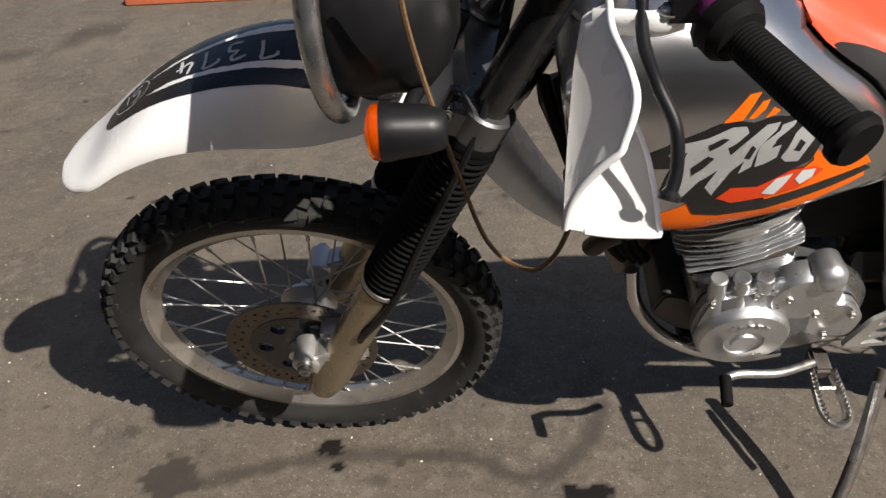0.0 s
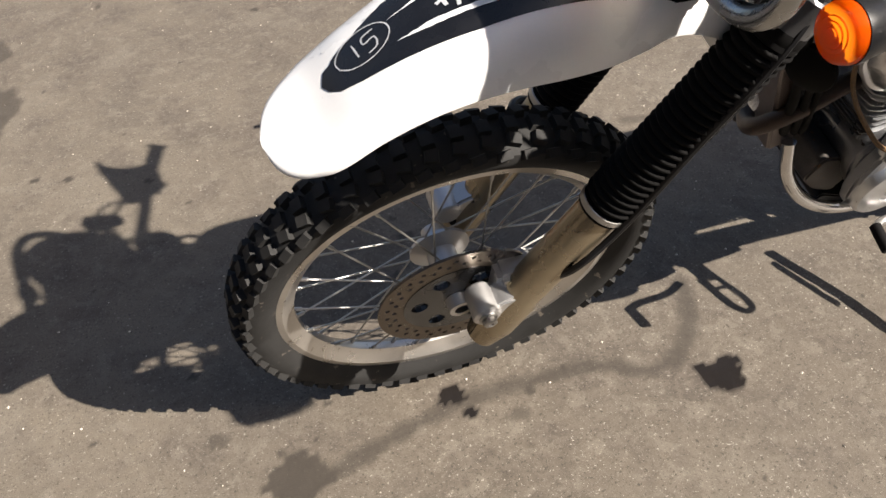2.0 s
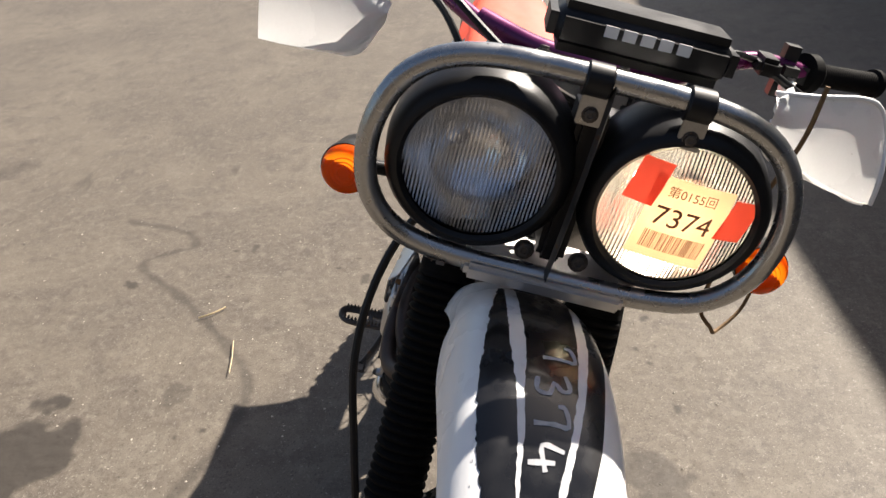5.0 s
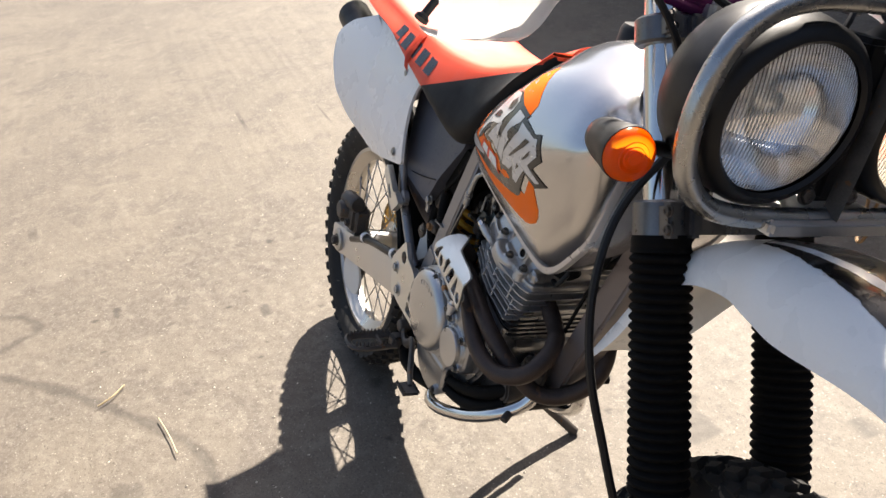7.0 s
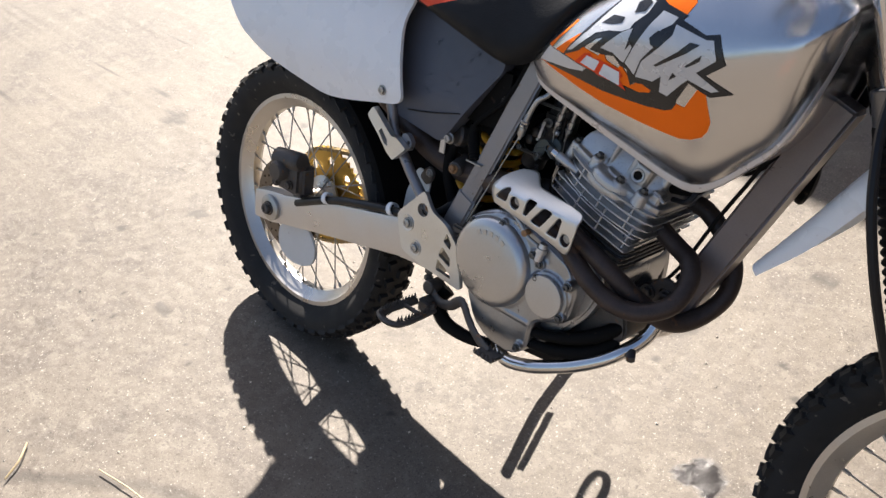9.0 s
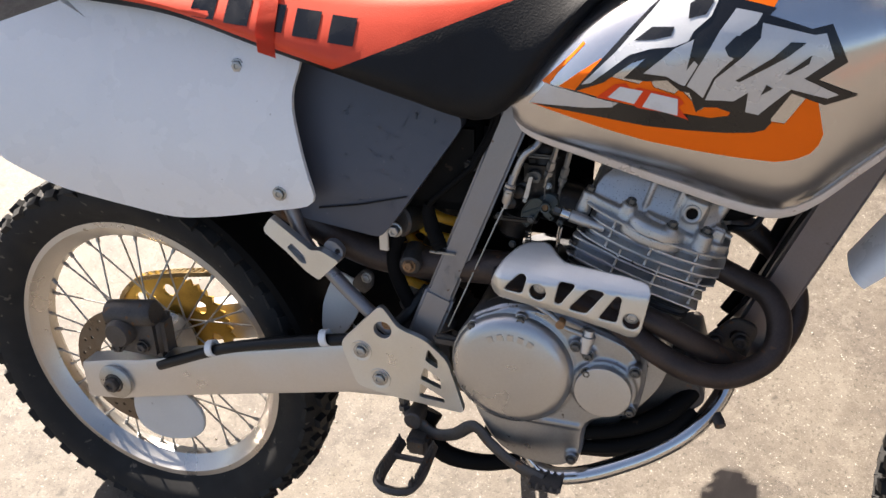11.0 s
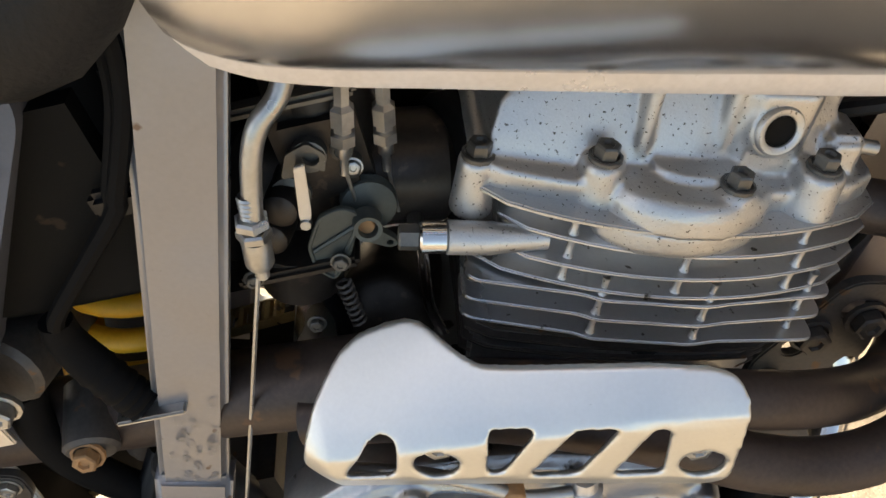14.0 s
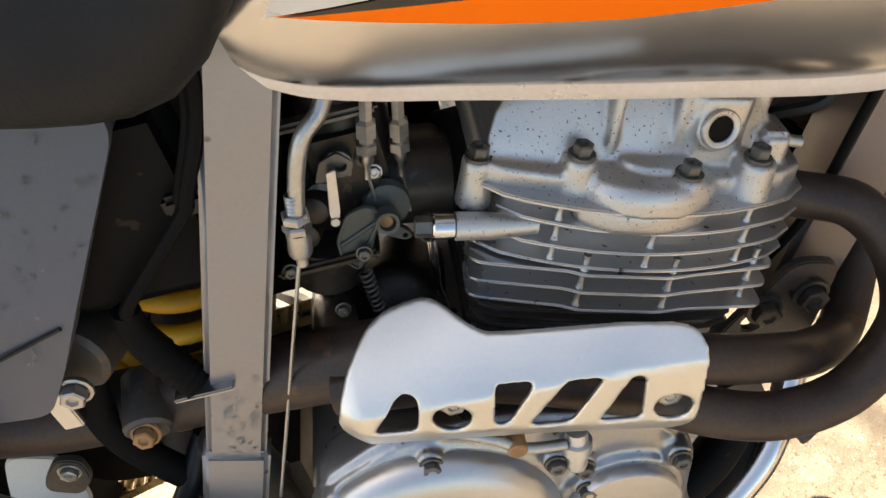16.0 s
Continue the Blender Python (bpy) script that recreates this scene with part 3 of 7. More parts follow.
# ---- wheels ----
def wheel(name, hub_at, tyre_r, rim_r, half, count, rows, turn, label):
    """Hub, rim, tyre with blocks, crossed spokes. Axle along y at hub_at."""
    m = turn @ Matrix.Translation(hub_at) @ Matrix.Rotation(radians(90), 4, "X")
    hub = lathe([(0.012, -0.075), (0.02, -0.075), (0.022, -0.05), (0.048, -0.045), (0.05, -0.038), (0.026, -0.03), (0.024, 0.03), (0.05, 0.038), (0.048, 0.045), (0.022, 0.05), (0.02, 0.075), (0.012, 0.075)], 28)
    top = part(name, hub, ALLOY, bike, label, xf=m)
    w = half * 0.52
    rim = lathe([(rim_r, -w), (rim_r, -w + 0.003), (rim_r - 0.010, -w + 0.006), (rim_r - 0.013, -w * 0.55), (rim_r - 0.026, -w * 0.3), (rim_r - 0.028, 0), (rim_r - 0.026, w * 0.3), (rim_r - 0.013, w * 0.55), (rim_r - 0.010, w - 0.006), (rim_r, w - 0.003), (rim_r, w), (rim_r - 0.012, w + 0.0005), (rim_r - 0.022, w * 0.6), (rim_r - 0.033, w * 0.3), (rim_r - 0.034, 0), (rim_r - 0.033, -w * 0.3), (rim_r - 0.022, -w * 0.6), (rim_r - 0.012, -w - 0.0005)], 72, closed=True)
    part("rim", rim, RIM, top, "dull aluminium rim", xf=m, smooth=30)
    base = tyre_r - 0.012
    prof = [(rim_r - 0.006, -w + 0.002), (rim_r + 0.004, -w - 0.004), (rim_r + 0.25 * (base - rim_r), -half * 0.80), (rim_r + 0.55 * (base - rim_r), -half * 0.93), (rim_r + 0.78 * (base - rim_r), -half * 0.86), (base - 0.006, -half * 0.55), (base, -half * 0.2)]
    prof = prof + [(r, -h) for r, h in prof[::-1]]
    tyre = lathe(prof, 90, closed=True)
    part("tyre", tyre, RUBBER, top, "black knobbly tyre dusted with dirt", xf=m, smooth=35)
    rnd = random.Random(3)
    block_meshes = []
    for across, wide, long, tilt, shift in rows:
        for v in range(2):
            sx, sy, sz = long, wide * half, 0.012 * (1 - 0.25 * (across > 0.75)) * (0.92, 1.05)[v]
            bm = bmesh.new()
            c = [Vector((z, y, x)) for z in (-0.004, sz) for y, x in ((-sx / 2, -sy / 2), (sx / 2, -sy / 2), (sx / 2, sy / 2), (-sx / 2, sy / 2))]
            for q in c[4:]:
                q.y *= 0.84
                q.z *= 0.86
            vs = [bm.verts.new(q) for q in c]
            for f in ((4, 5, 6, 7), (0, 1, 5, 4), (1, 2, 6, 5), (2, 3, 7, 6), (3, 0, 4, 7)):
                bm.faces.new([vs[q] for q in f])
            bmesh.ops.recalc_face_normals(bm, faces=bm.faces)
            me = bpy.data.meshes.new("tread_block")
            bm.to_mesh(me)
            bm.free()
            me.materials.append(RUBBER)
            block_meshes.append(me)
    for i in range(count):
        for k, (across, wide, long, tilt, shift) in enumerate(rows):
            for side in ((1, -1) if across else (1,)):
                a = math.tau * (i + shift + (0.5 if side < 0 else 0)) / count
                h = across * half
                drop = (base - 0.004) - 0.42 * half * (across**2.6)
                lean = math.atan(1.1 * across**1.6) * side
                mm = Matrix.Rotation(a, 4, "Z") @ Matrix.Translation((drop, 0, h * side)) @ Matrix.Rotation(-lean, 4, "Y") @ Matrix.Rotation(radians(tilt) * side, 4, "X")
                ob = new("tread_block", block_meshes[2 * k + rnd.randrange(2)])
                ob.parent = top
                ob.matrix_local = m @ mm
    spoke = lathe([(0.0016, 0), (0.0016, 0.93), (0.0032, 0.931), (0.0032, 1.0)], 6)
    me = bpy.data.meshes.new("spoke")
    spoke.to_mesh(me)
    spoke.free()
    me.materials.append(STEEL)
    for i in range(36):
        side = 1 if i % 2 else -1
        a = math.tau * i / 36
        b = a + (1 if (i // 2) % 2 else -1) * 0.62
        p = Vector((0.046 * math.cos(b), 0.046 * math.sin(b), 0.041 * side))
        q = Vector(((rim_r - 0.03) * math.cos(a), (rim_r - 0.03) * math.sin(a), 0.004 * side))
        ob = new("spoke", me)
        ob.parent = top
        ob.matrix_local = m @ axis_xf(p, q - p) @ Matrix.Diagonal((1, 1, (q - p).length, 1))
    return top, m


FRONT_ROWS = ((0.0, 0.50, 0.020, 0, 0.0), (0.45, 0.38, 0.020, 14, 0.5), (0.80, 0.30, 0.022, -10, 0.05))
REAR_ROWS = ((0.0, 0.42, 0.022, 0, 0.0), (0.42, 0.32, 0.022, 14, 0.5), (0.78, 0.30, 0.026, -8, 0.05))
front_wheel, FM = wheel("front_wheel", (0.730, 0, 0.345), 0.345, 0.277, 0.044, 58, FRONT_ROWS, STEER, "spoked front wheel with a drilled brake disc")
rear_wheel, RM = wheel("rear_wheel", (-0.704, 0, 0.329), 0.325, 0.243, 0.057, 46, REAR_ROWS, Matrix.Identity(4), "spoked rear wheel with a gold sprocket")


def disc(rad, inner, y, parent, m, n_holes, name="brake_disc", mat=None):
    holes = [circle(0, 0, inner, 36)]
    for row, rr in enumerate((0.80, 0.89)):
        for k in range(n_holes):
            a = math.tau * (k + row * 0.5) / n_holes
            holes.append(circle(rad * rr * math.cos(a), rad * rr * math.sin(a), rad * 0.030, 6))
    bm = plate(circle(0, 0, rad, 56), y - 0.002, y + 0.002, holes)
    return part(name, bm, mat or DISC, parent, "drilled steel brake disc", xf=m @ Matrix.Rotation(radians(-90), 4, "X"), smooth=20)


front_disc = disc(0.128, 0.086, 0.052, front_wheel, FM, 28)
part("disc_carrier", plate(circle(0, 0, 0.088, 40), 0.045, 0.055, [circle(0, 0, 0.022, 12)] + [circle(0.062 * math.cos(a), 0.062 * math.sin(a), 0.014, 10) for a in (math.tau * k / 6 for k in range(6))]), BLACK_GLOSS, front_wheel, "black disc carrier", xf=FM @ Matrix.Rotation(radians(-90), 4, "X"), smooth=25)
rear_disc = disc(0.105, 0.066, -0.062, rear_wheel, RM, 22)
teeth = [((0.108 + 0.008 * (k % 2)) * math.cos(math.tau * k / 90), (0.108 + 0.008 * (k % 2)) * math.sin(math.tau * k / 90)) for k in range(90)]
part("sprocket", plate(teeth, 0.052, 0.058, [circle(0.082 * math.cos(a), 0.082 * math.sin(a), 0.012, 10) for a in (math.tau * k / 8 for k in range(8))]), GOLD, rear_wheel, "gold rear sprocket", xf=RM @ Matrix.Rotation(radians(-90), 4, "X"), smooth=20)

# ---- fork ----
FORK_DIR = -AXIS


def fork_at(s, y=0.0, ahead=0.0):
    """A point s metres down the fork from the lower clamp."""
    n = Vector((math.cos(radians(24.2)), 0, math.sin(radians(24.2))))
    return Vector((0.430, y, 0.882)) + FORK_DIR * s + n * ahead


for side in (1, -1):
    y = 0.093 * side
    leg = tube([fork_at(0.0, y), fork_at(0.33, y)], 0.0285, 24, smooth=False)
    lathe([(0.0285, 0.325), (0.0305, 0.335), (0.0305, 0.53), (0.033, 0.545), (0.034, 0.61), (0.026, 0.655), (0.012, 0.665), (0, 0.665)], 24, leg, axis_xf(fork_at(0, y), FORK_DIR))
    leg_ob = front("fork_leg", leg, FORK, label="bronze grey lower fork leg")
    lug = rod(fork_at(0.565, y - 0.026 * 1, 0.052), fork_at(0.565, y + 0.026, 0.052), 0.022, 20)
    merge(lug, plate(rounded([(-0.018, -0.045), (0.042, -0.022), (0.050, 0.015), (0.028, 0.042), (-0.018, 0.055)], 0.015), y - 0.02, y + 0.02, bevel=0.004, xf=Matrix.Translation(fork_at(0.565, 0, 0)) @ Matrix.Rotation(radians(-24.2), 4, "Y")))
    front("axle_lug", lug, ALLOY, leg_ob, "cast aluminium axle lug")
    front("axle_nut", bolt(fork_at(0.565, y + 0.026 * side, 0.052), (0, side, 0), 0.011, 0.012), STEEL, leg_ob)
    prof = [(0.0, 0.016), (0.035, 0.016), (0.036, 0.022)]
    folds = 25
    for k in range(folds):
        z0 = 0.024 + 0.288 * k / folds
        prof += [(0.0322, z0), (0.0352, z0 + 0.0022), (0.0372, z0 + 0.0048), (0.0372, z0 + 0.0064), (0.0352, z0 + 0.0090)]
    prof += [(0.0305, 0.314), (0.034, 0.316), (0.034, 0.332), (0.029, 0.333)]
    front("gaiter", lathe(prof, 32, xf=axis_xf(fork_at(0.0, y), FORK_DIR)), GAITER, leg_ob, "black ribbed rubber fork gaiter", smooth=30)
    front("gaiter_band", lathe([(0.0345, 0.318), (0.0356, 0.319), (0.0356, 0.327), (0.0345, 0.328)], 28, xf=axis_xf(fork_at(0, y), FORK_DIR)), STEEL, leg_ob)
    front("upper_tube", rod(fork_at(-0.002, y), fork_at(-0.285, y), 0.0225, 24), CHROME if side < 0 else BLACK_GLOSS, label="fork upper tube")
    front("tube_collar", lathe([(0.034, -0.02), (0.035, -0.016), (0.035, -0.006), (0.034, -0.003)], 24, xf=axis_xf(fork_at(0.022, y), FORK_DIR)), GAITER, leg_ob)


def clamp(s, depth, name, label):
    bm = bmesh.new()
    m = Matrix.Translation(fork_at(s)) @ Matrix.Rotation(radians(-24.2), 4, "Y")
    for side in (1, -1):
        lathe([(0, -depth), (0.030, -depth), (0.0335, -depth + 0.003), (0.0335, depth - 0.003), (0.030, depth), (0, depth)], 26, bm, m @ Matrix.Translation((0, 0.093 * side, 0)))
        box(0.030, 0.106 * side, 0, 0.03, 0.018, depth * 1.7, 0.004, bm, m)
        box(0.030, 0.076 * side, 0, 0.03, 0.018, depth * 1.7, 0.004, bm, m)
    outline = rounded([(0.02, 0.08), (0.028, 0.03), (0.03, -0.03), (0.02, -0.08), (-0.03, -0.075), (-0.062, -0.025), (-0.062, 0.025), (-0.03, 0.075)], 0.015)
    slab = bmesh.new()
    vs = [slab.verts.new((x, yy, -depth * 0.7)) for x, yy in outline]
    slab.faces.new(vs)
    up = bmesh.ops.extrude_face_region(slab, geom=slab.faces[:])
    bmesh.ops.translate(slab, vec=(0, 0, depth * 1.4), verts=[g for g in up["geom"] if isinstance(g, bmesh.types.BMVert)])
    bmesh.ops.transform(slab, matrix=m, verts=slab.verts)
    merge(bm, slab)
    ob = front(name, bm, CLAMP, label=label)
    for side in (1, -1):
        for dz in (-0.45, 0.45):
            b = bolt((0.046, 0.116 * side, dz * depth), (0, side, 0), 0.0055, 0.006)
            bmesh.ops.transform(b, matrix=m, verts=b.verts)
            front("clamp_bolt", b, DARK_STEEL, ob)
    return ob


clamp(-0.015, 0.024, "lower_clamp", "cast aluminium lower fork clamp")
clamp(-0.235, 0.016, "upper_clamp", "cast aluminium upper fork clamp")
front("steering_stem", rod(fork_at(0.0, 0, -0.045), fork_at(-0.25, 0, -0.045), 0.026, 20), BLACK_GLOSS)
# brake caliper and hose
cal = box(0.655, 0.062, 0.395, 0.06, 0.05, 0.075, 0.008, xf=None)
box(0.635, 0.088, 0.40, 0.05, 0.02, 0.06, 0.006, cal)
cal_ob = front("front_caliper", cal, ALLOY, label="cast front brake caliper")
for dx, dz in ((-0.015, 0.022), (0.012, -0.02)):
    front("caliper_pin", rod((0.64 + dx, 0.09, 0.40 + dz), (0.64 + dx, 0.112, 0.40 + dz), 0.009, 14), STEEL, cal_ob)
front("brake_hose", tube([(0.62, 0.10, 0.43), (0.60, 0.13, 0.50), (0.55, 0.128, 0.58), (0.50, 0.128, 0.72), (0.43, 0.12, 0.90), (0.40, 0.07, 1.0), (0.38, 0.02, 1.1)], 0.0055, 8), BLACK, label="black rubber brake hose")
front("speedometer_cable", tube([(0.70, -0.070, 0.36), (0.66, -0.105, 0.36), (0.61, -0.120, 0.44), (0.556, -0.132, 0.545), (0.519, -0.155, 0.634), (0.480, -0.180, 0.735), (0.445, -0.178, 0.83), (0.425, -0.150, 0.92), (0.44, -0.09, 1.02), (0.45, -0.03, 1.1)], 0.0055, 8), BLACK, label="black speedometer cable")
front("cable_loop", tube([fork_at(0.365, -0.093 + 0.040 * math.cos(a), 0.040 * math.sin(a)) for a in (math.tau * k / 10 for k in range(10))], 0.007, 8, 4, closed=True), BLACK, label="black cable guide band")

# ---- front fender ----
FENDER_LINE = ((0.300, 0.634), (0.346, 0.714), (0.402, 0.815), (0.462, 0.884), (0.534, 0.920), (0.607, 0.938), (0.678, 0.940), (0.752, 0.921), (0.820, 0.887), (0.878, 0.845), (0.929, 0.801), (0.981, 0.768))
FENDER_SHAPE = ((0.0, 0.045, 0.015), (0.10, 0.061, 0.032), (0.25, 0.078, 0.043), (0.34, 0.075, 0.056), (0.40, 0.084, 0.070), (0.47, 0.088, 0.084), (0.56, 0.089, 0.081), (0.64, 0.088, 0.063), (0.73, 0.085, 0.040), (0.82, 0.081, 0.024), (0.90, 0.078, 0.015), (0.94, 0.068, 0.011), (0.965, 0.058, 0.009), (0.982, 0.046, 0.007), (0.993, 0.031, 0.005), (1.0, 0.008, 0.002))
crest = curve_points([(x, 0, z) for x, z in FENDER_LINE], 16)


def fender_section(i, grow=0.0):
    t = i / (len(crest) - 1)
    p = crest[i]
    ahead = (crest[min(i + 1, len(crest) - 1)] - crest[max(i - 1, 0)]).normalized()
    up = Vector((0, 1, 0)).cross(ahead) * -1
    if up.z < 0 and up.x < 0:
        up = -up
    w, d = along(FENDER_SHAPE, t)
    out = []
    for k in range(19):
        u = -1 + 2 * k / 18
        out.append(p + Vector((0, w * math.sin(1.35 * u) / math.sin(1.35) - 0.0126 + 0.0674 * (p.x - 0.4), 0)) - up * (d * (0.22 * u * u + 0.78 * abs(u) ** 3.6) + grow))
    return out


fender = loft([fender_section(i) + fender_section(i, 0.0028)[::-1] for i in range(len(crest))])
fender_ob = front("front_fender", fender, WHITE, label="white plastic front fender with black striped decal and chalk marks", smooth=50)
FENDER_TREE = tree_of(fender_ob)
DOWN = (0, 0, -1)
black_panel = [(0.909, 0.0123), (0.904, 0.0242), (0.894, 0.0345), (0.872, 0.0415), (0.822, 0.0511), (0.765, 0.0605), (0.690, 0.0645), (0.62, 0.0665), (0.556, 0.0650), (0.525, 0.058), (0.512, 0.0), (0.530, -0.040), (0.60, -0.0500), (0.68, -0.0550), (0.730, -0.0540), (0.772, -0.0495), (0.812, -0.0395), (0.846, -0.0285), (0.868, -0.020), (0.888, -0.0119), (0.904, -0.0027)]
def laid(x, y):
    """A mark on the fender, turned with the handlebar."""
    return (x, y - 0.0366 * (x - 0.39))


def torn(points, closed, size, step=0.004, seed=4):
    """The outline with small ragged nicks along it where the film has torn."""
    tear, res, n = random.Random(seed), [], len(points)
    for i in range(n if closed else n - 1):
        p, q = Vector(points[i]), Vector(points[(i + 1) % n])
        count = max(1, int((q - p).length / step))
        side = Vector((-(q - p).y, (q - p).x)).normalized()
        for k in range(count):
            nick = tear.choice((0, 0, 0.2, 0.5, 1.0)) * size if k or i else 0
            res.append(tuple(p.lerp(q, k / count) + side * nick * (1 if tear.random() < 0.7 else -0.5)))
    return res if closed else res + [points[-1]]


black_panel = black_panel[:11] + torn(black_panel[11:], False, 0.0016)
decal("fender_decal", [laid(x, y) for x, y in black_panel], FENDER_TREE, DOWN, DECAL_BLACK, fender_ob, "xy", 0.0006, 0.008, "black decal panel with worn edges")
for stripe in (
    [(0.836, -0.006), (0.795, -0.0089), (0.761, -0.0099), (0.721, -0.0143), (0.681, -0.0145), (0.60, -0.020), (0.53, -0.022), (0.53, -0.034), (0.60, -0.034), (0.665, -0.031), (0.719, -0.0222), (0.754, -0.0174), (0.798, -0.0129)],
    [(0.835, 0.0254), (0.803, 0.032), (0.7695, 0.0368), (0.72, 0.0428), (0.653, 0.0473), (0.56, 0.047), (0.54, 0.040), (0.56, 0.037), (0.65, 0.0357), (0.717, 0.0347), (0.77, 0.0298), (0.8035, 0.0248)],
):
    decal("fender_stripe", [laid(x, y) for x, y in torn(stripe, True, 0.0009, 0.005, 9)], FENDER_TREE, DOWN, DECAL_WHITE, fender_ob, "xy", 0.0011, 0.008, "thin pale tapering stripe")


def chalk(strokes, at, size, turn, width=0.0022):
    """Hand-drawn strokes on the fender."""
    c, s = math.cos(radians(turn)), math.sin(radians(turn))
    for stroke in strokes:
        ps = [p.to_2d() for p in curve_points([(a, b, 0) for a, b in stroke], 3)]
        left, right = [], []
        for i, p in enumerate(ps):
            d = (ps[min(i + 1, len(ps) - 1)] - ps[max(i - 1, 0)]).normalized()
            w = width / size * (0.8 + 0.4 * ((i * 7) % 5) / 5) / 2
            left.append((p.x - d.y * w, p.y + d.x * w))
            right.append((p.x + d.y * w, p.y - d.x * w))
        outline = [laid(at[0] + size * (x * c - y * s), at[1] + size * (x * s + y * c)) for x, y in left + right[::-1]]
        decal("chalk_mark", outline, FENDER_TREE, DOWN, CHALK, fender_ob, "xy", 0.0013, 0.02, "pale hand-drawn chalk stroke")


SEVEN = [[(-0.35, 0.3), (-0.25, 0.5), (0.3, 0.5), (0.2, 0.1), (0.1, -0.5)]]
THREE = [[(-0.3, 0.45), (0.2, 0.5), (0.25, 0.25), (-0.05, 0.05), (0.3, -0.15), (0.15, -0.5), (-0.3, -0.4)]]
FOUR = [[(-0.1, 0.5), (-0.35, -0.1), (0.35, -0.1)], [(0.15, 0.2), (0.05, -0.55)]]
ONE = [[(0.0, 0.5), (-0.05, -0.5)]]
FIVE = [[(0.35, 0.5), (-0.15, 0.48), (-0.2, 0.1), (0.25, 0.1), (0.2, -0.4), (-0.2, -0.5)]]
for shape, x, y in ((SEVEN, 0.672, 0.015), (THREE, 0.710, 0.011), (SEVEN, 0.745, 0.0107), (FOUR, 0.780, 0.0116)):
    chalk(shape, (x, y), 0.031, 14, 0.0046)
chalk(ONE, (0.8696, 0.003), 0.020, 190, 0.0017)
chalk(FIVE, (0.856, 0.0045), 0.024, 186, 0.0019)
chalk([[(0.95 * math.cos(a), 0.74 * math.sin(a)) for a in (math.tau * k / 12 + 0.4 for k in range(13))]], (0.863, 0.003), 0.029, 0, 0.0014)

# ---- headlights, guard and indicators ----
LIGHT_TILT = Matrix.Rotation(radians(6), 4, "Y")


def headlight(y):
    m = STEER @ Matrix.Translation((0.556, y, 1.066)) @ LIGHT_TILT @ Matrix.Rotation(radians(90), 4, "Y")
    shell = lathe([(0.076, 0.016), (0.080, 0.020), (0.087, 0.018), (0.094, 0.008), (0.097, -0.02), (0.096, -0.05), (0.090, -0.075), (0.072, -0.095), (0.040, -0.108), (0.0, -0.110), (0.0, -0.100), (0.038, -0.098), (0.068, -0.086), (0.078, -0.04), (0.076, 0.012)], 48)
    top = part("headlight", shell, BLACK, bike, "round headlight in a black plastic bowl", xf=m)
    bowl = lathe([(0.0765, 0.008), (0.070, -0.012), (0.058, -0.032), (0.040, -0.048), (0.022, -0.056), (0.012, -0.058), (0.011, -0.040), (0.0, -0.036)], 48)
    part("reflector", bowl, REFLECTOR, top, "polished reflector", xf=m)
    lens = bmesh.new()
    ribs, rows, size = 40, 14, 0.0762
    sheets = []
    for inner in (0, 1):
        sheet = []
        for k in range(ribs * 4 + 1):
            py = size * 0.998 * (-1 + 2 * k / (ribs * 4))
            reach = math.sqrt(max(1e-9, size * size - py * py))
            col = []
            for q in range(rows + 1):
                px = reach * (-1 + 2 * q / rows)
                h = 0.024 - 0.012 * ((px * px + py * py) / size**2) - inner * (0.0034 - 0.00062 * math.cos(k * math.pi / 2))
                col.append(lens.verts.new((px, py, h)))
            sheet.append(col)
        for a, b in zip(sheet, sheet[1:]):
            for q in range(rows):
                lens.faces.new((a[q], b[q], b[q + 1], a[q + 1]))
        sheets.append(sheet)
    rims = [[c[0] for c in s] + [c[-1] for c in s[::-1]] for s in sheets]
    for k in range(len(rims[0])):
        j = (k + 1) % len(rims[0])
        lens.faces.new((rims[0][k], rims[0][j], rims[1][j], rims[1][k]))
    glass = part("lens", lens, GLASS, top, "clear fluted glass lens", xf=m, smooth=60)
    glass.visible_shadow = False
    return top, m


light_l, ML = headlight(0.102)
light_r, MR = headlight(-0.097)
part("bulb", lathe([(0, -0.036), (0.0085, -0.034), (0.010, -0.026), (0.0085, -0.018), (0, -0.015)], 16, xf=ML), BULB, light_l, "lit warm headlight bulb")
# auction label behind the tape on one lens
LABEL = ML @ Matrix.Translation((0, 0, 0.0262))


def label_sheet(name, corners, mat, up, parent, text=""):
    bm = bmesh.new()
    vs = [bm.verts.new((x, y, up - 0.0125 * ((x * x + y * y) / 0.0762**2))) for x, y in corners]
    bm.faces.new(vs)
    bmesh.ops.subdivide_edges(bm, edges=bm.edges[:], cuts=7, use_grid_fill=True)
    for v in bm.verts:
        v.co.z = up - 0.0125 * ((v.co.x**2 + v.co.y**2) / 0.0762**2)
    return part(name, bm, mat, parent, text, xf=LABEL)


def label_xy(a, b):
    """On the lens: a to its left seen from ahead, b up."""
    a, b = a + 0.005, b - 0.002
    ca, sa = math.cos(radians(-3)), math.sin(radians(-3))
    a, b = a * ca - b * sa, a * sa + b * ca
    return (-b, a)


def label_rect(name, a0, b0, a1, b1, mat, up, parent, slant=0.0, text=""):
    return label_sheet(name, [label_xy(a0 + slant * b0, b0), label_xy(a1 + slant * b0, b0), label_xy(a1 + slant * b1, b1), label_xy(a0 + slant * b1, b1)], mat, up, parent, text)


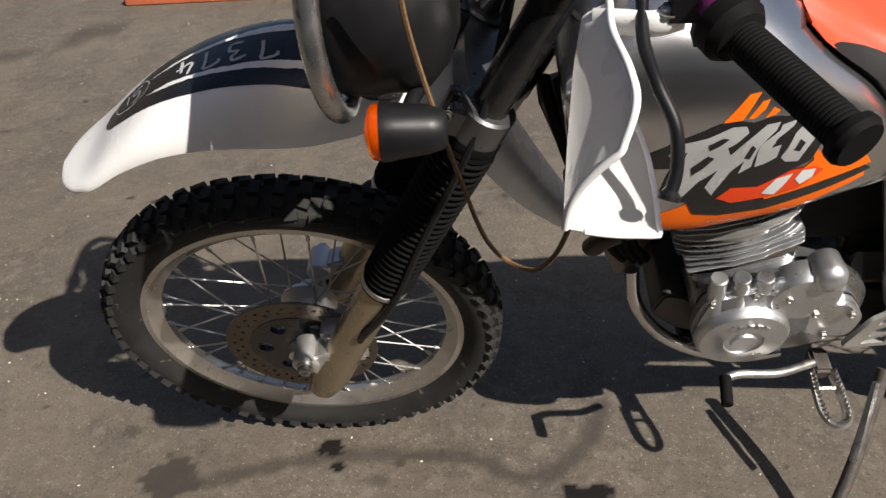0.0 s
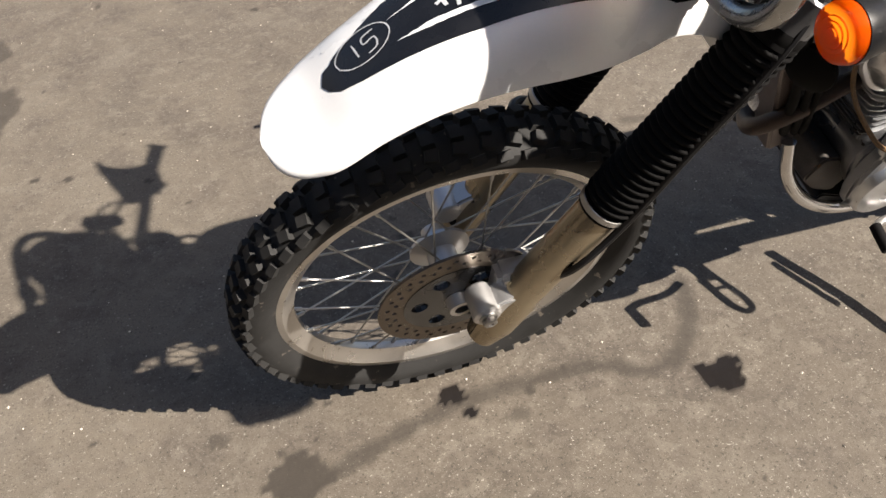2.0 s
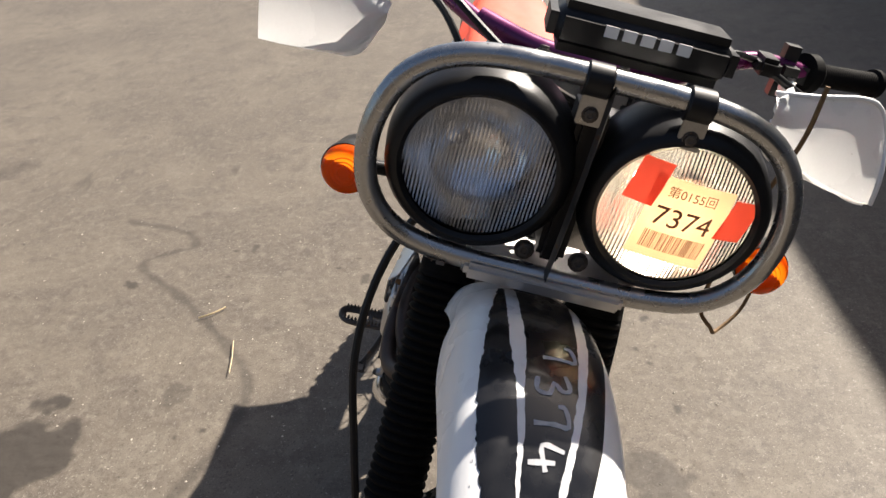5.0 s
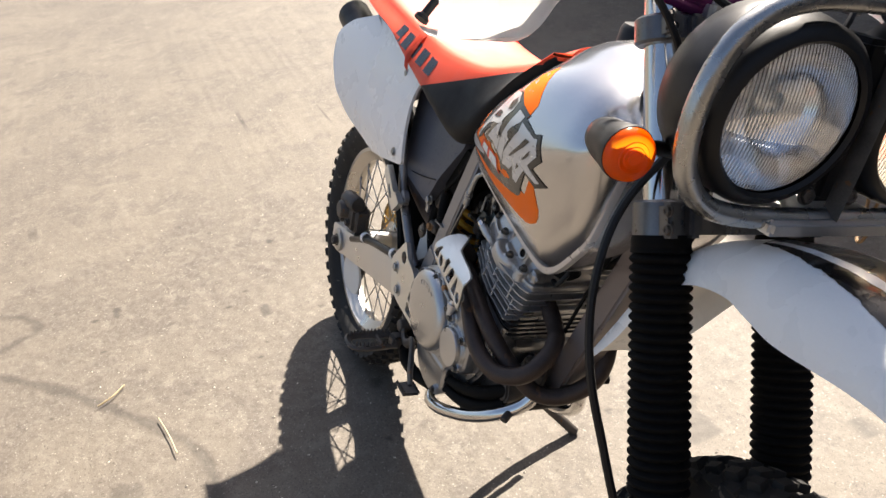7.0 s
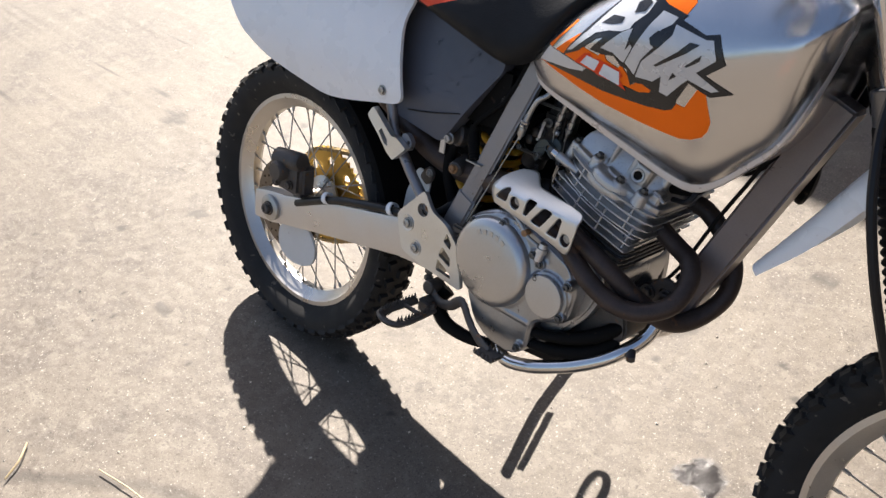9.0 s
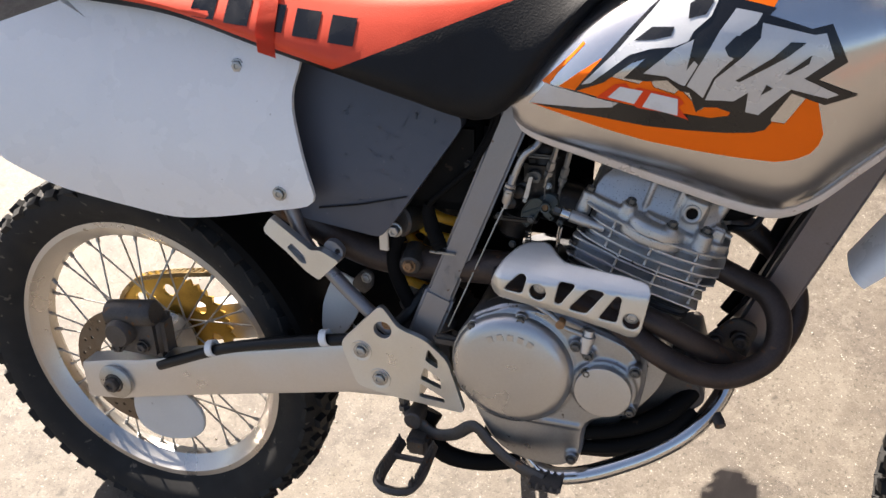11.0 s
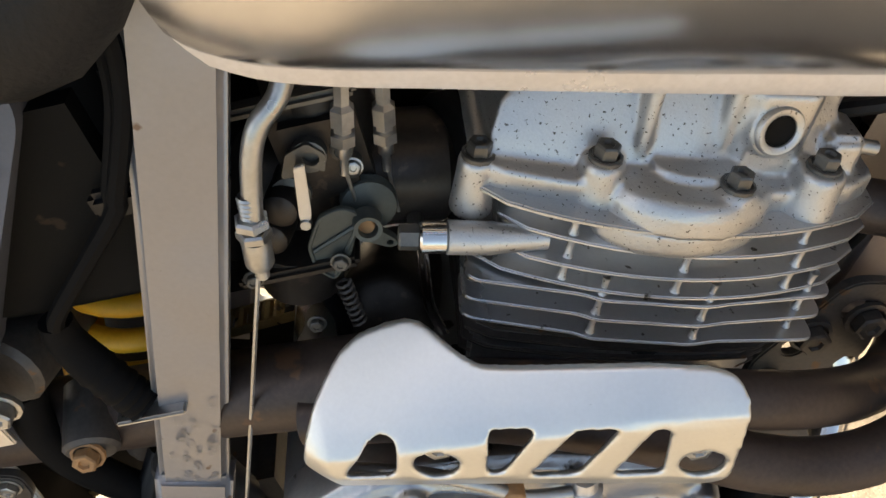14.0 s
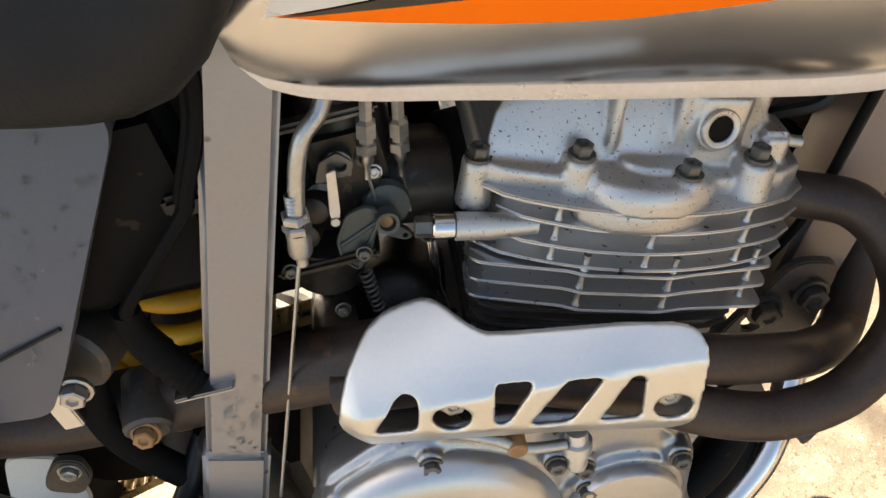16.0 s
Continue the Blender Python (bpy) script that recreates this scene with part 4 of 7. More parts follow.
sticker = label_rect("auction_label", -0.040, -0.046, 0.040, 0.046, PAPER, 0.0, light_l, text="translucent orange paper label with a printed lot number and barcode")
for a0, a1, b0, b1 in ((-0.066, -0.036, 0.012, 0.058), (0.036, 0.064, -0.004, 0.040)):
    label_rect("tape", a0, b0, a1, b1, TAPE, 0.0006, light_l, 0.15, "strip of red tape")
rnd = random.Random(12)
a = -0.030
while a < 0.032:
    w = rnd.choice((0.0005, 0.0008, 0.0013))
    label_rect("barcode_bar", a, -0.034, a + w, -0.012, INK, 0.0007, sticker)
    a += w + rnd.choice((0.0005, 0.0007, 0.0011))


def printed(text, size, a, b, parent, mat, up=0.0008):
    cu = bpy.data.curves.new("print", "FONT")
    cu.body, cu.size, cu.align_x, cu.align_y = text, size, "CENTER", "CENTER"
    ob = bpy.data.objects.new("print", cu)
    me = bpy.data.meshes.new_from_object(ob)
    bpy.data.objects.remove(ob)
    bm = bmesh.new()
    bm.from_mesh(me)
    bpy.data.meshes.remove(me)
    for v in bm.verts:
        p = label_xy(a + v.co.x, b + v.co.y)
        v.co = (*p, up - 0.0125 * ((p[0] ** 2 + p[1] ** 2) / 0.0762**2))
    return part("printed_number", bm, mat, parent, "printed number " + text, xf=LABEL, smooth=0)


printed("7374", 0.030, 0.0, 0.005, sticker, INK)
printed("\u7b2c0155\u56de", 0.0125, 0.0, 0.032, sticker, INK)

guard_pts = [(0.560, 0.0, 0.960), (0.560, 0.11, 0.962), (0.562, 0.170, 0.980), (0.567, 0.203, 1.026), (0.572, 0.206, 1.09), (0.573, 0.180, 1.146), (0.573, 0.12, 1.176), (0.572, 0.0, 1.181)]
guard_pts = guard_pts + [(x, -y, z) for x, y, z in guard_pts[-2:0:-1]]
guard = front("light_guard", tube(guard_pts, 0.0115, 18, 6, closed=True), GUARD, label="scuffed chrome tubular headlight guard")
front("guard_strap", tube([(0.566, 0, 0.964), (0.570, 0.002, 1.02), (0.574, 0.004, 1.10), (0.576, 0.004, 1.178)], 0.012, 4, 6, flat=0.25), DARK_STEEL, guard, "grey steel strap")
for y in (-0.012, 0.084):
    front("guard_clamp", rod((0.573, y - 0.013, 1.1785), (0.573, y + 0.013, 1.1785), 0.0165, 18), BLACK, guard, "black rubber clamp")
    front("clamp_tab", box(0.580, y + 0.001, 1.152, 0.004, 0.024, 0.03, 0.001), STEEL, guard)
    front("tab_bolt", bolt((0.582, y + 0.001, 1.148), (1, 0, 0), 0.006, 0.004), DARK_STEEL, guard)
front("light_bracket", box(0.52, 0, 1.06, 0.07, 0.03, 0.17, 0.006), BLACK, label="black headlight bracket")
for y in (-0.028, 0.03):
    front("bracket_bolt", bolt((0.553, y, 0.983), (1, 0, 0.2), 0.008, 0.007), DARK_STEEL)
front("lower_bracket", box(0.53, 0, 0.955, 0.10, 0.17, 0.018, 0.005), ALLOY, label="aluminium lower light bracket")
dash = box(0.475, 0.03, 1.205, 0.085, 0.19, 0.05, 0.014, segments=3)
dash_ob = front("instrument_box", dash, BLACK, label="black plastic instrument box")
for k in range(5):
    front("badge_block", box(0.5183, -0.005 + 0.018 * k, 1.212, 0.0016, 0.013, 0.011, 0.0), DECAL_WHITE, dash_ob, smooth=0)
for s in (1, -1):
    y = 0.229 * s
    at = Vector((0.514, y, 1.008))
    m = STEER @ axis_xf(at, (1, 0.06 * s, 0.0)) @ Matrix.Scale(0.92, 4)
    body = lathe([(0.0, -0.064), (0.015, -0.064), (0.021, -0.059), (0.025, -0.045), (0.029, -0.012), (0.031, -0.004), (0.031, 0.004), (0.0285, 0.004), (0.0285, -0.002), (0.0, -0.004)], 30)
    ind = part("indicator", body, BLACK, bike, "amber turn indicator in a black cone", xf=m)
    lens = lathe([(0.0, 0.0200), (0.007, 0.0198), (0.008, 0.0185), (0.012, 0.0188), (0.013, 0.0175), (0.017, 0.0178), (0.018, 0.0165), (0.0235, 0.0160), (0.028, 0.0125), (0.030, 0.004), (0.027, 0.004), (0.022, 0.012), (0.0, 0.018)], 36)
    part("lens", lens, AMBER, ind, "amber ribbed lens", xf=m).visible_shadow = False
    part("reflector", lathe([(0.028, 0.003), (0.018, 0.0), (0.006, -0.002), (0.006, 0.010), (0.0, 0.012)], 24), AMBER_BACK, ind, xf=m)
    front("stalk", tube([(0.497, y - 0.012 * s, 1.008), (0.487, 0.17 * s, 1.005), (0.47, 0.115 * s, 0.99)], 0.008, 10), BLACK, ind)

# ---- handlebar, grips, levers and guards ----
bar = [(0.345, 0, 1.130), (0.343, 0.07, 1.130), (0.322, 0.13, 1.148), (0.272, 0.21, 1.172), (0.245, 0.30, 1.168), (0.192, 0.400, 1.165)]
bar_ob = front("handlebar", tube([(x, -y, z) for x, y, z in bar[:0:-1]] + bar, 0.0112, 14, 6), PURPLE, label="purple painted handlebar")
front("cross_brace", tube([(0.322, -0.13, 1.152), (0.345, -0.06, 1.140), (0.35, 0, 1.138), (0.345, 0.06, 1.140), (0.322, 0.13, 1.152)], 0.014, 12, 6), PURPLE, bar_ob, "purple cross brace")
for s in (1, -1):
    front("bar_mount", box(0.352, 0.048 * s, 1.120, 0.036, 0.03, 0.045, 0.006), ALLOY, label="aluminium bar mount")
    front("mount_bolt", bolt((0.36, 0.048 * s, 1.142), (-0.3, 0, 1), 0.006, 0.006), DARK_STEEL)
    a, b = Vector((0.245, 0.295 * s, 1.168)), Vector((0.186, 0.412 * s, 1.165))
    prof = [(0.011, -0.012), (0.025, -0.010), (0.0255, 0.004), (0.020, 0.012), (0.0150, 0.014)]
    for k in range(30):
        z = 0.012 + 0.104 * k / 30
        prof += [(0.0144, z), (0.0150, z + 0.001), (0.0150, z + 0.0024), (0.0144, z + 0.0033)]
    prof += [(0.0146, 0.118), (0.0195, 0.120), (0.020, 0.126), (0.017, 0.131), (0.0, 0.131)]
    front("grip", lathe(prof, 20, xf=axis_xf(a, b - a)), GAITER, bar_ob, "black ribbed rubber grip", smooth=30)
    front("switch_box", box(0.252, 0.262 * s, 1.166, 0.062, 0.062, 0.066, 0.022, segments=4), BLACK, bar_ob, "black switch housing")
    front("lever_perch", box(0.288, 0.225 * s, 1.175, 0.05, 0.03, 0.022, 0.006), BLACK, bar_ob)
    lever = tube([(0.300, 0.230 * s, 1.170), (0.303, 0.280 * s, 1.150), (0.296, 0.320 * s, 1.139), (0.283, 0.345 * s, 1.120), (0.280, 0.362 * s, 1.093), (0.285, 0.376 * s, 1.075)], lambda t: 0.0052 if t < 0.95 else 0.0088, 10, 6)
    front("lever", lever, BLACK, bar_ob, "black brake lever" if s < 0 else "black clutch lever")
    # the guard: a curved white shell with a raised rim
    lift = 0.0 if s > 0 else 0.34  # one guard is turned a little further up
    if s > 0:
        lines = (
            ((0.324, 0.238, 1.152), (0.327, 0.285, 1.160), (0.322, 0.342, 1.170), (0.320, 0.368, 1.162), (0.328, 0.384, 1.134)),
            ((0.342, 0.240, 1.128), (0.349, 0.262, 1.089), (0.355, 0.310, 1.071), (0.360, 0.360, 1.060), (0.361, 0.388, 1.057)),
            ((0.338, 0.242, 1.122), (0.305, 0.262, 1.072), (0.290, 0.300, 1.055), (0.286, 0.340, 1.046), (0.286, 0.380, 1.038)))
    else:
        lines = (
            ((0.331, 0.234, 1.146), (0.328, 0.28, 1.157), (0.325, 0.325, 1.162), (0.321, 0.366, 1.158), (0.326, 0.379, 1.135)),
            ((0.340, 0.236, 1.130), (0.351, 0.265, 1.077), (0.354, 0.30, 1.055), (0.355, 0.34, 1.037), (0.355, 0.368, 1.027)),
            ((0.335, 0.238, 1.12), (0.305, 0.262, 1.06), (0.290, 0.30, 1.040), (0.286, 0.34, 1.029), (0.285, 0.367, 1.025)))
    rims = [curve_points([(x, (y + lift * 0.27 * (y - 0.235)) * s, z + lift * (y - 0.235)) for x, y, z in line], 6) for line in lines]
    rows = []
    for top, low, back in zip(*rims):
        row = []
        for q in range(9):
            v = q / 8
            row.append(top.lerp(low, v) + Vector((0.010 * math.sin(math.pi * v), 0, 0)))
        for q in range(1, 6):
            row.append(low.lerp(back, q / 5) + Vector((0.0, 0, -0.004 * math.sin(math.pi * q / 5))))
        rows.append(row)
    outer = loft(rows, closed_ring=False)
    bmesh.ops.solidify(outer, geom=outer.faces[:], thickness=0.0035)
    if s > 0:
        tube(rims[0] + [rows[-1][q] for q in range(1, 9)], 0.0032, 8, 2, bm=outer)
        tube(rims[2] + rows[-1][12:8:-1], 0.0024, 8, 2, bm=outer)
    hg = front("hand_guard", outer, WHITE, label="white plastic hand guard", smooth=60)
    front("guard_arm", tube([(0.333, 0.246 * s, 1.140), (0.315, 0.256 * s, 1.146), (0.292, 0.264 * s, 1.150), (0.272, 0.262 * s, 1.155)], 0.013, 8, 6, flat=0.5), WHITE, hg)
    front("guard_bolt", bolt((0.284, 0.264 * s, 1.160), (0, 0, 1), 0.006, 0.006), STEEL, hg)
front("clutch_cable", tube([(0.29, 0.21, 1.178), (0.36, 0.15, 1.185), (0.40, 0.10, 1.12), (0.33, 0.07, 1.02), (0.22, 0.06, 0.9)], 0.004, 8), BLACK, label="black clutch cable")
front("throttle_cable", tube([(0.28, -0.25, 1.19), (0.37, -0.17, 1.16), (0.40, -0.11, 1.08), (0.33, -0.09, 1.03), (0.25, -0.06, 0.95)], 0.0045, 8), BLACK, label="black throttle cable")
front("brake_line", tube([(0.28, -0.23, 1.18), (0.36, -0.2, 1.2), (0.43, -0.08, 1.14), (0.42, 0.03, 1.10)], 0.0045, 8), BLACK)
front("twine", tube([(0.486, 0.224, 1.206), (0.488, 0.223, 1.145), (0.475, 0.211, 1.05), (0.445, 0.211, 0.92), (0.420, 0.246, 0.870), (0.393, 0.266, 0.854), (0.366, 0.296, 0.885), (0.345, 0.300, 0.945), (0.330, 0.270, 1.02)], 0.0026, 6), ROPE, label="loose brown twine hanging from the bar")

# ---- tank ----
SEAM = ((-0.090, 0.812), (-0.083, 0.793), (-0.067, 0.781), (-0.04, 0.772), (0.0, 0.762), (0.10, 0.735), (0.170, 0.717), (0.210, 0.714), (0.240, 0.730), (0.275, 0.768), (0.305, 0.806), (0.326, 0.860), (0.338, 0.915), (0.344, 0.955))
TANK_TABLE = (  # x, top, half width at the seam, greatest half width, half width near the top
    (-0.090, 0.840, 0.080, 0.094, 0.072), (-0.05, 0.890, 0.088, 0.114, 0.076), (0.0, 0.942, 0.091, 0.132, 0.076), (0.06, 0.990, 0.092, 0.147, 0.074),
    (0.12, 1.036, 0.092, 0.155, 0.076), (0.20, 1.062, 0.092, 0.158, 0.080), (0.26, 1.060, 0.093, 0.156, 0.080), (0.305, 1.042, 0.098, 0.149, 0.078), (0.328, 1.020, 0.100, 0.136, 0.074), (0.345, 0.992, 0.094, 0.112, 0.068))


def fuller(x):
    """How much further out the front of the stand side stands."""
    return along(((-0.1, 0.0), (0.24, 0.0), (0.28, 0.002), (0.305, 0.007), (0.328, 0.019), (0.345, 0.038)), x)[0]


def tank_section(x):
    zb = along(SEAM, x)[0]
    zt, ws, wm, wt = along(TANK_TABLE, x)
    h = zt - zb
    side = [(ws, zb + 0.004), (ws + 0.38 * (wm - ws), zb + 0.10 * h), (ws + 0.74 * (wm - ws), zb + 0.28 * h), (wm, zb + 0.48 * h), (wm * 0.995, zb + 0.60 * h), (wt + (wm - wt) * 0.62, zb + 0.80 * h), (wt, zb + 0.92 * h), (wt * 0.55, zt - 0.012 * h), (0, zt)]
    right = [p for p in curve_points([(0, -y, z) for y, z in side], 4)]
    e = fuller(x)
    full = [(ws + 0.012 + e, zb + 0.004), (ws + 0.80 * (wm - ws) + e, zb + 0.10 * h), (ws + 0.97 * (wm - ws) + e, zb + 0.28 * h)] + [(wm + e, zb + 0.48 * h), (wm * 0.998 + e, zb + 0.62 * h), (wt + (wm - wt) * 0.86 + e, zb + 0.81 * h), (wt + (wm - wt) * 0.45 + e, zb + 0.925 * h), (wt * 0.60, zt - 0.010 * h), (0, zt)]
    left = curve_points([(0, y, z) for y, z in full], 4)[-2::-1]
    return [Vector((x, p.y, p.z)) for p in right + left]


tank_x = [-0.090 + 0.435 * (0.5 - 0.5 * math.cos(math.pi * (0.08 + 0.92 * k / 44))) for k in range(45)]
tank = loft([tank_section(x) for x in tank_x])
tank_ob = part("fuel_tank", tank, TANK, bike, "silver metallic fuel tank with orange and black graphics", smooth=55)
TANK_TREE = tree_of(tank_ob)
for s in (1, -1):
    inner, outer = [], []
    pts = [(x, along(SEAM, x)[0]) for x in tank_x]
    wide = [along(TANK_TABLE, x)[1] + (0.012 + fuller(x) if s > 0 else 0.0) for x, _ in pts]
    lip = loft([[Vector((x, s * (w - 0.006), z + 0.0145)), Vector((x, s * (w + 0.004), z + 0.0145)), Vector((x, s * (w + 0.0068), z + 0.0125)), Vector((x, s * (w + 0.0068), z + 0.007)), Vector((x, s * (w + 0.005), z + 0.001)), Vector((x, s * (w + 0.002), z - 0.0005)), Vector((x, s * (w - 0.006), z))] for (x, z), w in zip(pts, wide)])
    part("tank_flange", lip, FLANGE, tank_ob, "welded seam flange", smooth=30)

BLACKBACK = [(-0.010, 0.845), (-0.001, 0.858), (0.040, 0.909), (0.062, 0.934), (0.081, 0.953), (0.114, 0.957), (0.141, 0.945), (0.172, 0.939), (0.167, 0.933), (0.204, 0.923), (0.220, 0.928), (0.238, 0.896), (0.216, 0.878), (0.253, 0.865), (0.226, 0.854), (0.196, 0.864), (0.178, 0.829), (0.165, 0.829), (0.155, 0.831), (0.145, 0.840), (0.132, 0.844), (0.119, 0.843), (0.113, 0.837), (0.105, 0.857), (0.096, 0.858), (0.083, 0.868), (0.064, 0.865), (0.041, 0.866), (0.061, 0.887), (0.047, 0.881), (0.021, 0.859)]
R_G1 = [(-0.002, 0.854), (0.031, 0.889), (0.062, 0.929), (0.077, 0.949), (0.111, 0.954), (0.122, 0.944), (0.117, 0.929), (0.103, 0.915), (0.099, 0.906), (0.087, 0.900), (0.066, 0.896), (0.045, 0.888), (0.008, 0.857)]
R_G2 = [(0.060, 0.873), (0.088, 0.899), (0.104, 0.908), (0.102, 0.893), (0.110, 0.886), (0.100, 0.864), (0.096, 0.865), (0.082, 0.872)]
R_G3 = [(0.102, 0.864), (0.111, 0.885), (0.117, 0.897), (0.126, 0.917), (0.138, 0.937), (0.161, 0.934), (0.157, 0.925), (0.145, 0.916), (0.136, 0.896), (0.141, 0.894), (0.131, 0.882), (0.125, 0.874), (0.118, 0.853), (0.109, 0.860)]
R_G4 = [(0.120, 0.851), (0.127, 0.873), (0.148, 0.895), (0.162, 0.913), (0.162, 0.926), (0.207, 0.918), (0.216, 0.920), (0.226, 0.899), (0.204, 0.879), (0.236, 0.865), (0.227, 0.861), (0.195, 0.868), (0.188, 0.861), (0.170, 0.840), (0.158, 0.842), (0.158, 0.862), (0.146, 0.852), (0.135, 0.852)]
R_H1 = [(0.048, 0.901), (0.064, 0.915), (0.085, 0.917), (0.083, 0.909), (0.067, 0.904)]
R_H2 = [(0.097, 0.925), (0.097, 0.938), (0.110, 0.947), (0.118, 0.942), (0.112, 0.930)]
R_H3 = [(0.100, 0.880), (0.102, 0.892), (0.108, 0.892)]
R_H4 = [(0.132, 0.903), (0.141, 0.914), (0.162, 0.913), (0.149, 0.896), (0.136, 0.896)]
R_H5 = [(0.175, 0.897), (0.188, 0.911), (0.201, 0.911), (0.187, 0.898), (0.149, 0.872), (0.145, 0.873)]
R_H6 = [(0.187, 0.882), (0.207, 0.901), (0.206, 0.893), (0.191, 0.882)]
R_H7 = [(0.169, 0.860), (0.173, 0.871), (0.179, 0.868)]
ORANGE_MID = [(-0.027, 0.848), (-0.006, 0.865), (0.016, 0.881), (0.037, 0.885), (0.018, 0.867), (0.056, 0.861), (0.065, 0.870), (0.071, 0.859), (0.091, 0.854), (0.096, 0.860), (0.117, 0.839), (0.126, 0.850), (0.148, 0.847), (0.143, 0.836), (0.127, 0.832), (0.104, 0.834), (0.059, 0.837), (0.023, 0.841), (-0.005, 0.846)]
PALE_TIP = [(-0.061, 0.825), (-0.042, 0.849), (-0.032, 0.847), (-0.025, 0.847), (-0.001, 0.844), (0.023, 0.840), (0.037, 0.839), (0.030, 0.833), (0.004, 0.829), (-0.029, 0.827)]
SWOOSH = [(-0.057, 0.824), (-0.025, 0.826), (0.009, 0.829), (0.030, 0.833), (0.037, 0.839), (0.059, 0.837), (0.104, 0.833), (0.127, 0.832), (0.143, 0.836), (0.149, 0.847), (0.165, 0.846), (0.181, 0.841), (0.183, 0.832), (0.178, 0.824), (0.168, 0.820), (0.142, 0.817), (0.107, 0.816), (0.066, 0.816), (0.019, 0.820), (-0.029, 0.823)]
ORANGE = [(-0.060, 0.825), (-0.005, 0.823), (0.042, 0.819), (0.089, 0.817), (0.142, 0.819), (0.170, 0.822), (0.179, 0.826), (0.183, 0.833), (0.195, 0.832), (0.210, 0.861), (0.219, 0.860), (0.231, 0.823), (0.229, 0.811), (0.223, 0.801), (0.209, 0.793), (0.192, 0.789), (0.156, 0.790), (0.115, 0.793), (0.068, 0.798), (0.020, 0.807), (-0.024, 0.817)]
STRIP = [(-0.047, 0.850), (-0.014, 0.883), (-0.005, 0.894), (-0.003, 0.892), (-0.030, 0.861), (-0.040, 0.846)]
BADGE_RED = [(0.014, 0.842), (0.033, 0.859), (0.044, 0.861), (0.049, 0.855), (0.057, 0.858), (0.095, 0.853), (0.101, 0.846), (0.096, 0.841), (0.107, 0.828), (0.084, 0.834), (0.057, 0.836), (0.049, 0.840), (0.032, 0.841)]
BADGE_BLOCKS = [[(0.026, 0.844), (0.038, 0.857), (0.061, 0.855), (0.053, 0.840)], [(0.061, 0.838), (0.069, 0.854), (0.095, 0.850), (0.096, 0.832)]]
ORANGE_TOP = [(0.095, 0.94), (0.120, 0.985), (0.145, 1.003), (0.176, 0.955), (0.168, 0.935)]
for s, way in ((-1, (0, 1, 0)),):
    decal("orange_flash", ORANGE, TANK_TREE, way, DECAL_ORANGE, tank_ob, lift=0.0005, label="bright orange flash")
    decal("orange_flash", ORANGE_MID, TANK_TREE, way, DECAL_ORANGE, tank_ob, lift=0.0008, label="bright orange flash")
    decal("orange_flash", STRIP, TANK_TREE, way, DECAL_ORANGE, tank_ob, lift=0.0006)
    decal("orange_flash", ORANGE_TOP, TANK_TREE, way, DECAL_ORANGE, tank_ob, lift=0.0005, label="bright orange flash")
    decal("black_swoosh", SWOOSH, TANK_TREE, way, DECAL_BLACK, tank_ob, lift=0.0009)
    decal("red_patch", BADGE_RED, TANK_TREE, way, DECAL_RED, tank_ob, lift=0.0016)
    decal("black_panel", BLACKBACK, TANK_TREE, way, DECAL_BLACK, tank_ob, lift=0.0013, label="jagged black panel")
    decal("pale_tip", PALE_TIP, TANK_TREE, way, DECAL_SILVER, tank_ob, lift=0.0014)
    for g in (R_G1, R_G2, R_G3, R_G4):
        decal("silver_shape", g, TANK_TREE, way, DECAL_SILVER, tank_ob, lift=0.0018, label="angular silver logo shape")
    for g in (R_H1, R_H2, R_H3, R_H4, R_H5, R_H6, R_H7):
        decal("black_gap", g, TANK_TREE, way, DECAL_BLACK, tank_ob, lift=0.0022)
    for g in BADGE_BLOCKS:
        decal("badge_shape", g, TANK_TREE, way, DECAL_WHITE, tank_ob, lift=0.0019)
# the other flank carries the same graphics, laid out its own way
L_BLACK = [(0.257, 0.894), (0.222, 0.917), (0.182, 0.938), (0.168, 0.942), (0.146, 0.937), (0.126, 0.943), (0.100, 0.940), (0.073, 0.915), (0.062, 0.896), (0.066, 0.871), (0.111, 0.844), (0.127, 0.830), (0.158, 0.816), (0.188, 0.813), (0.212, 0.822), (0.228, 0.837), (0.226, 0.857), (0.222, 0.876), (0.244, 0.876)]
L_B = [(0.229, 0.897), (0.218, 0.915), (0.191, 0.922), (0.168, 0.935), (0.153, 0.935), (0.149, 0.926), (0.159, 0.912), (0.167, 0.906), (0.160, 0.891), (0.170, 0.871), (0.188, 0.853), (0.205, 0.821), (0.229, 0.838), (0.216, 0.863), (0.213, 0.884), (0.209, 0.902)]
L_A = [(0.179, 0.843), (0.164, 0.891), (0.150, 0.912), (0.132, 0.935), (0.118, 0.937), (0.120, 0.926), (0.132, 0.907), (0.134, 0.888), (0.134, 0.873), (0.146, 0.863), (0.144, 0.883), (0.155, 0.868), (0.164, 0.842), (0.168, 0.828)]
L_J = [(0.132, 0.907), (0.116, 0.925), (0.115, 0.933), (0.100, 0.937), (0.102, 0.929), (0.115, 0.915), (0.119, 0.901), (0.109, 0.905), (0.109, 0.885), (0.120, 0.876), (0.130, 0.872), (0.132, 0.893)]
L_A2 = [(0.100, 0.898), (0.097, 0.919), (0.090, 0.929), (0.072, 0.907), (0.077, 0.894), (0.082, 0.874), (0.097, 0.876), (0.104, 0.884)]
L_HOLE1 = [(0.189, 0.912), (0.175, 0.921), (0.168, 0.919), (0.175, 0.911), (0.186, 0.903)]
L_HOLE2 = [(0.201, 0.877), (0.186, 0.895), (0.178, 0.891), (0.186, 0.877), (0.198, 0.864)]
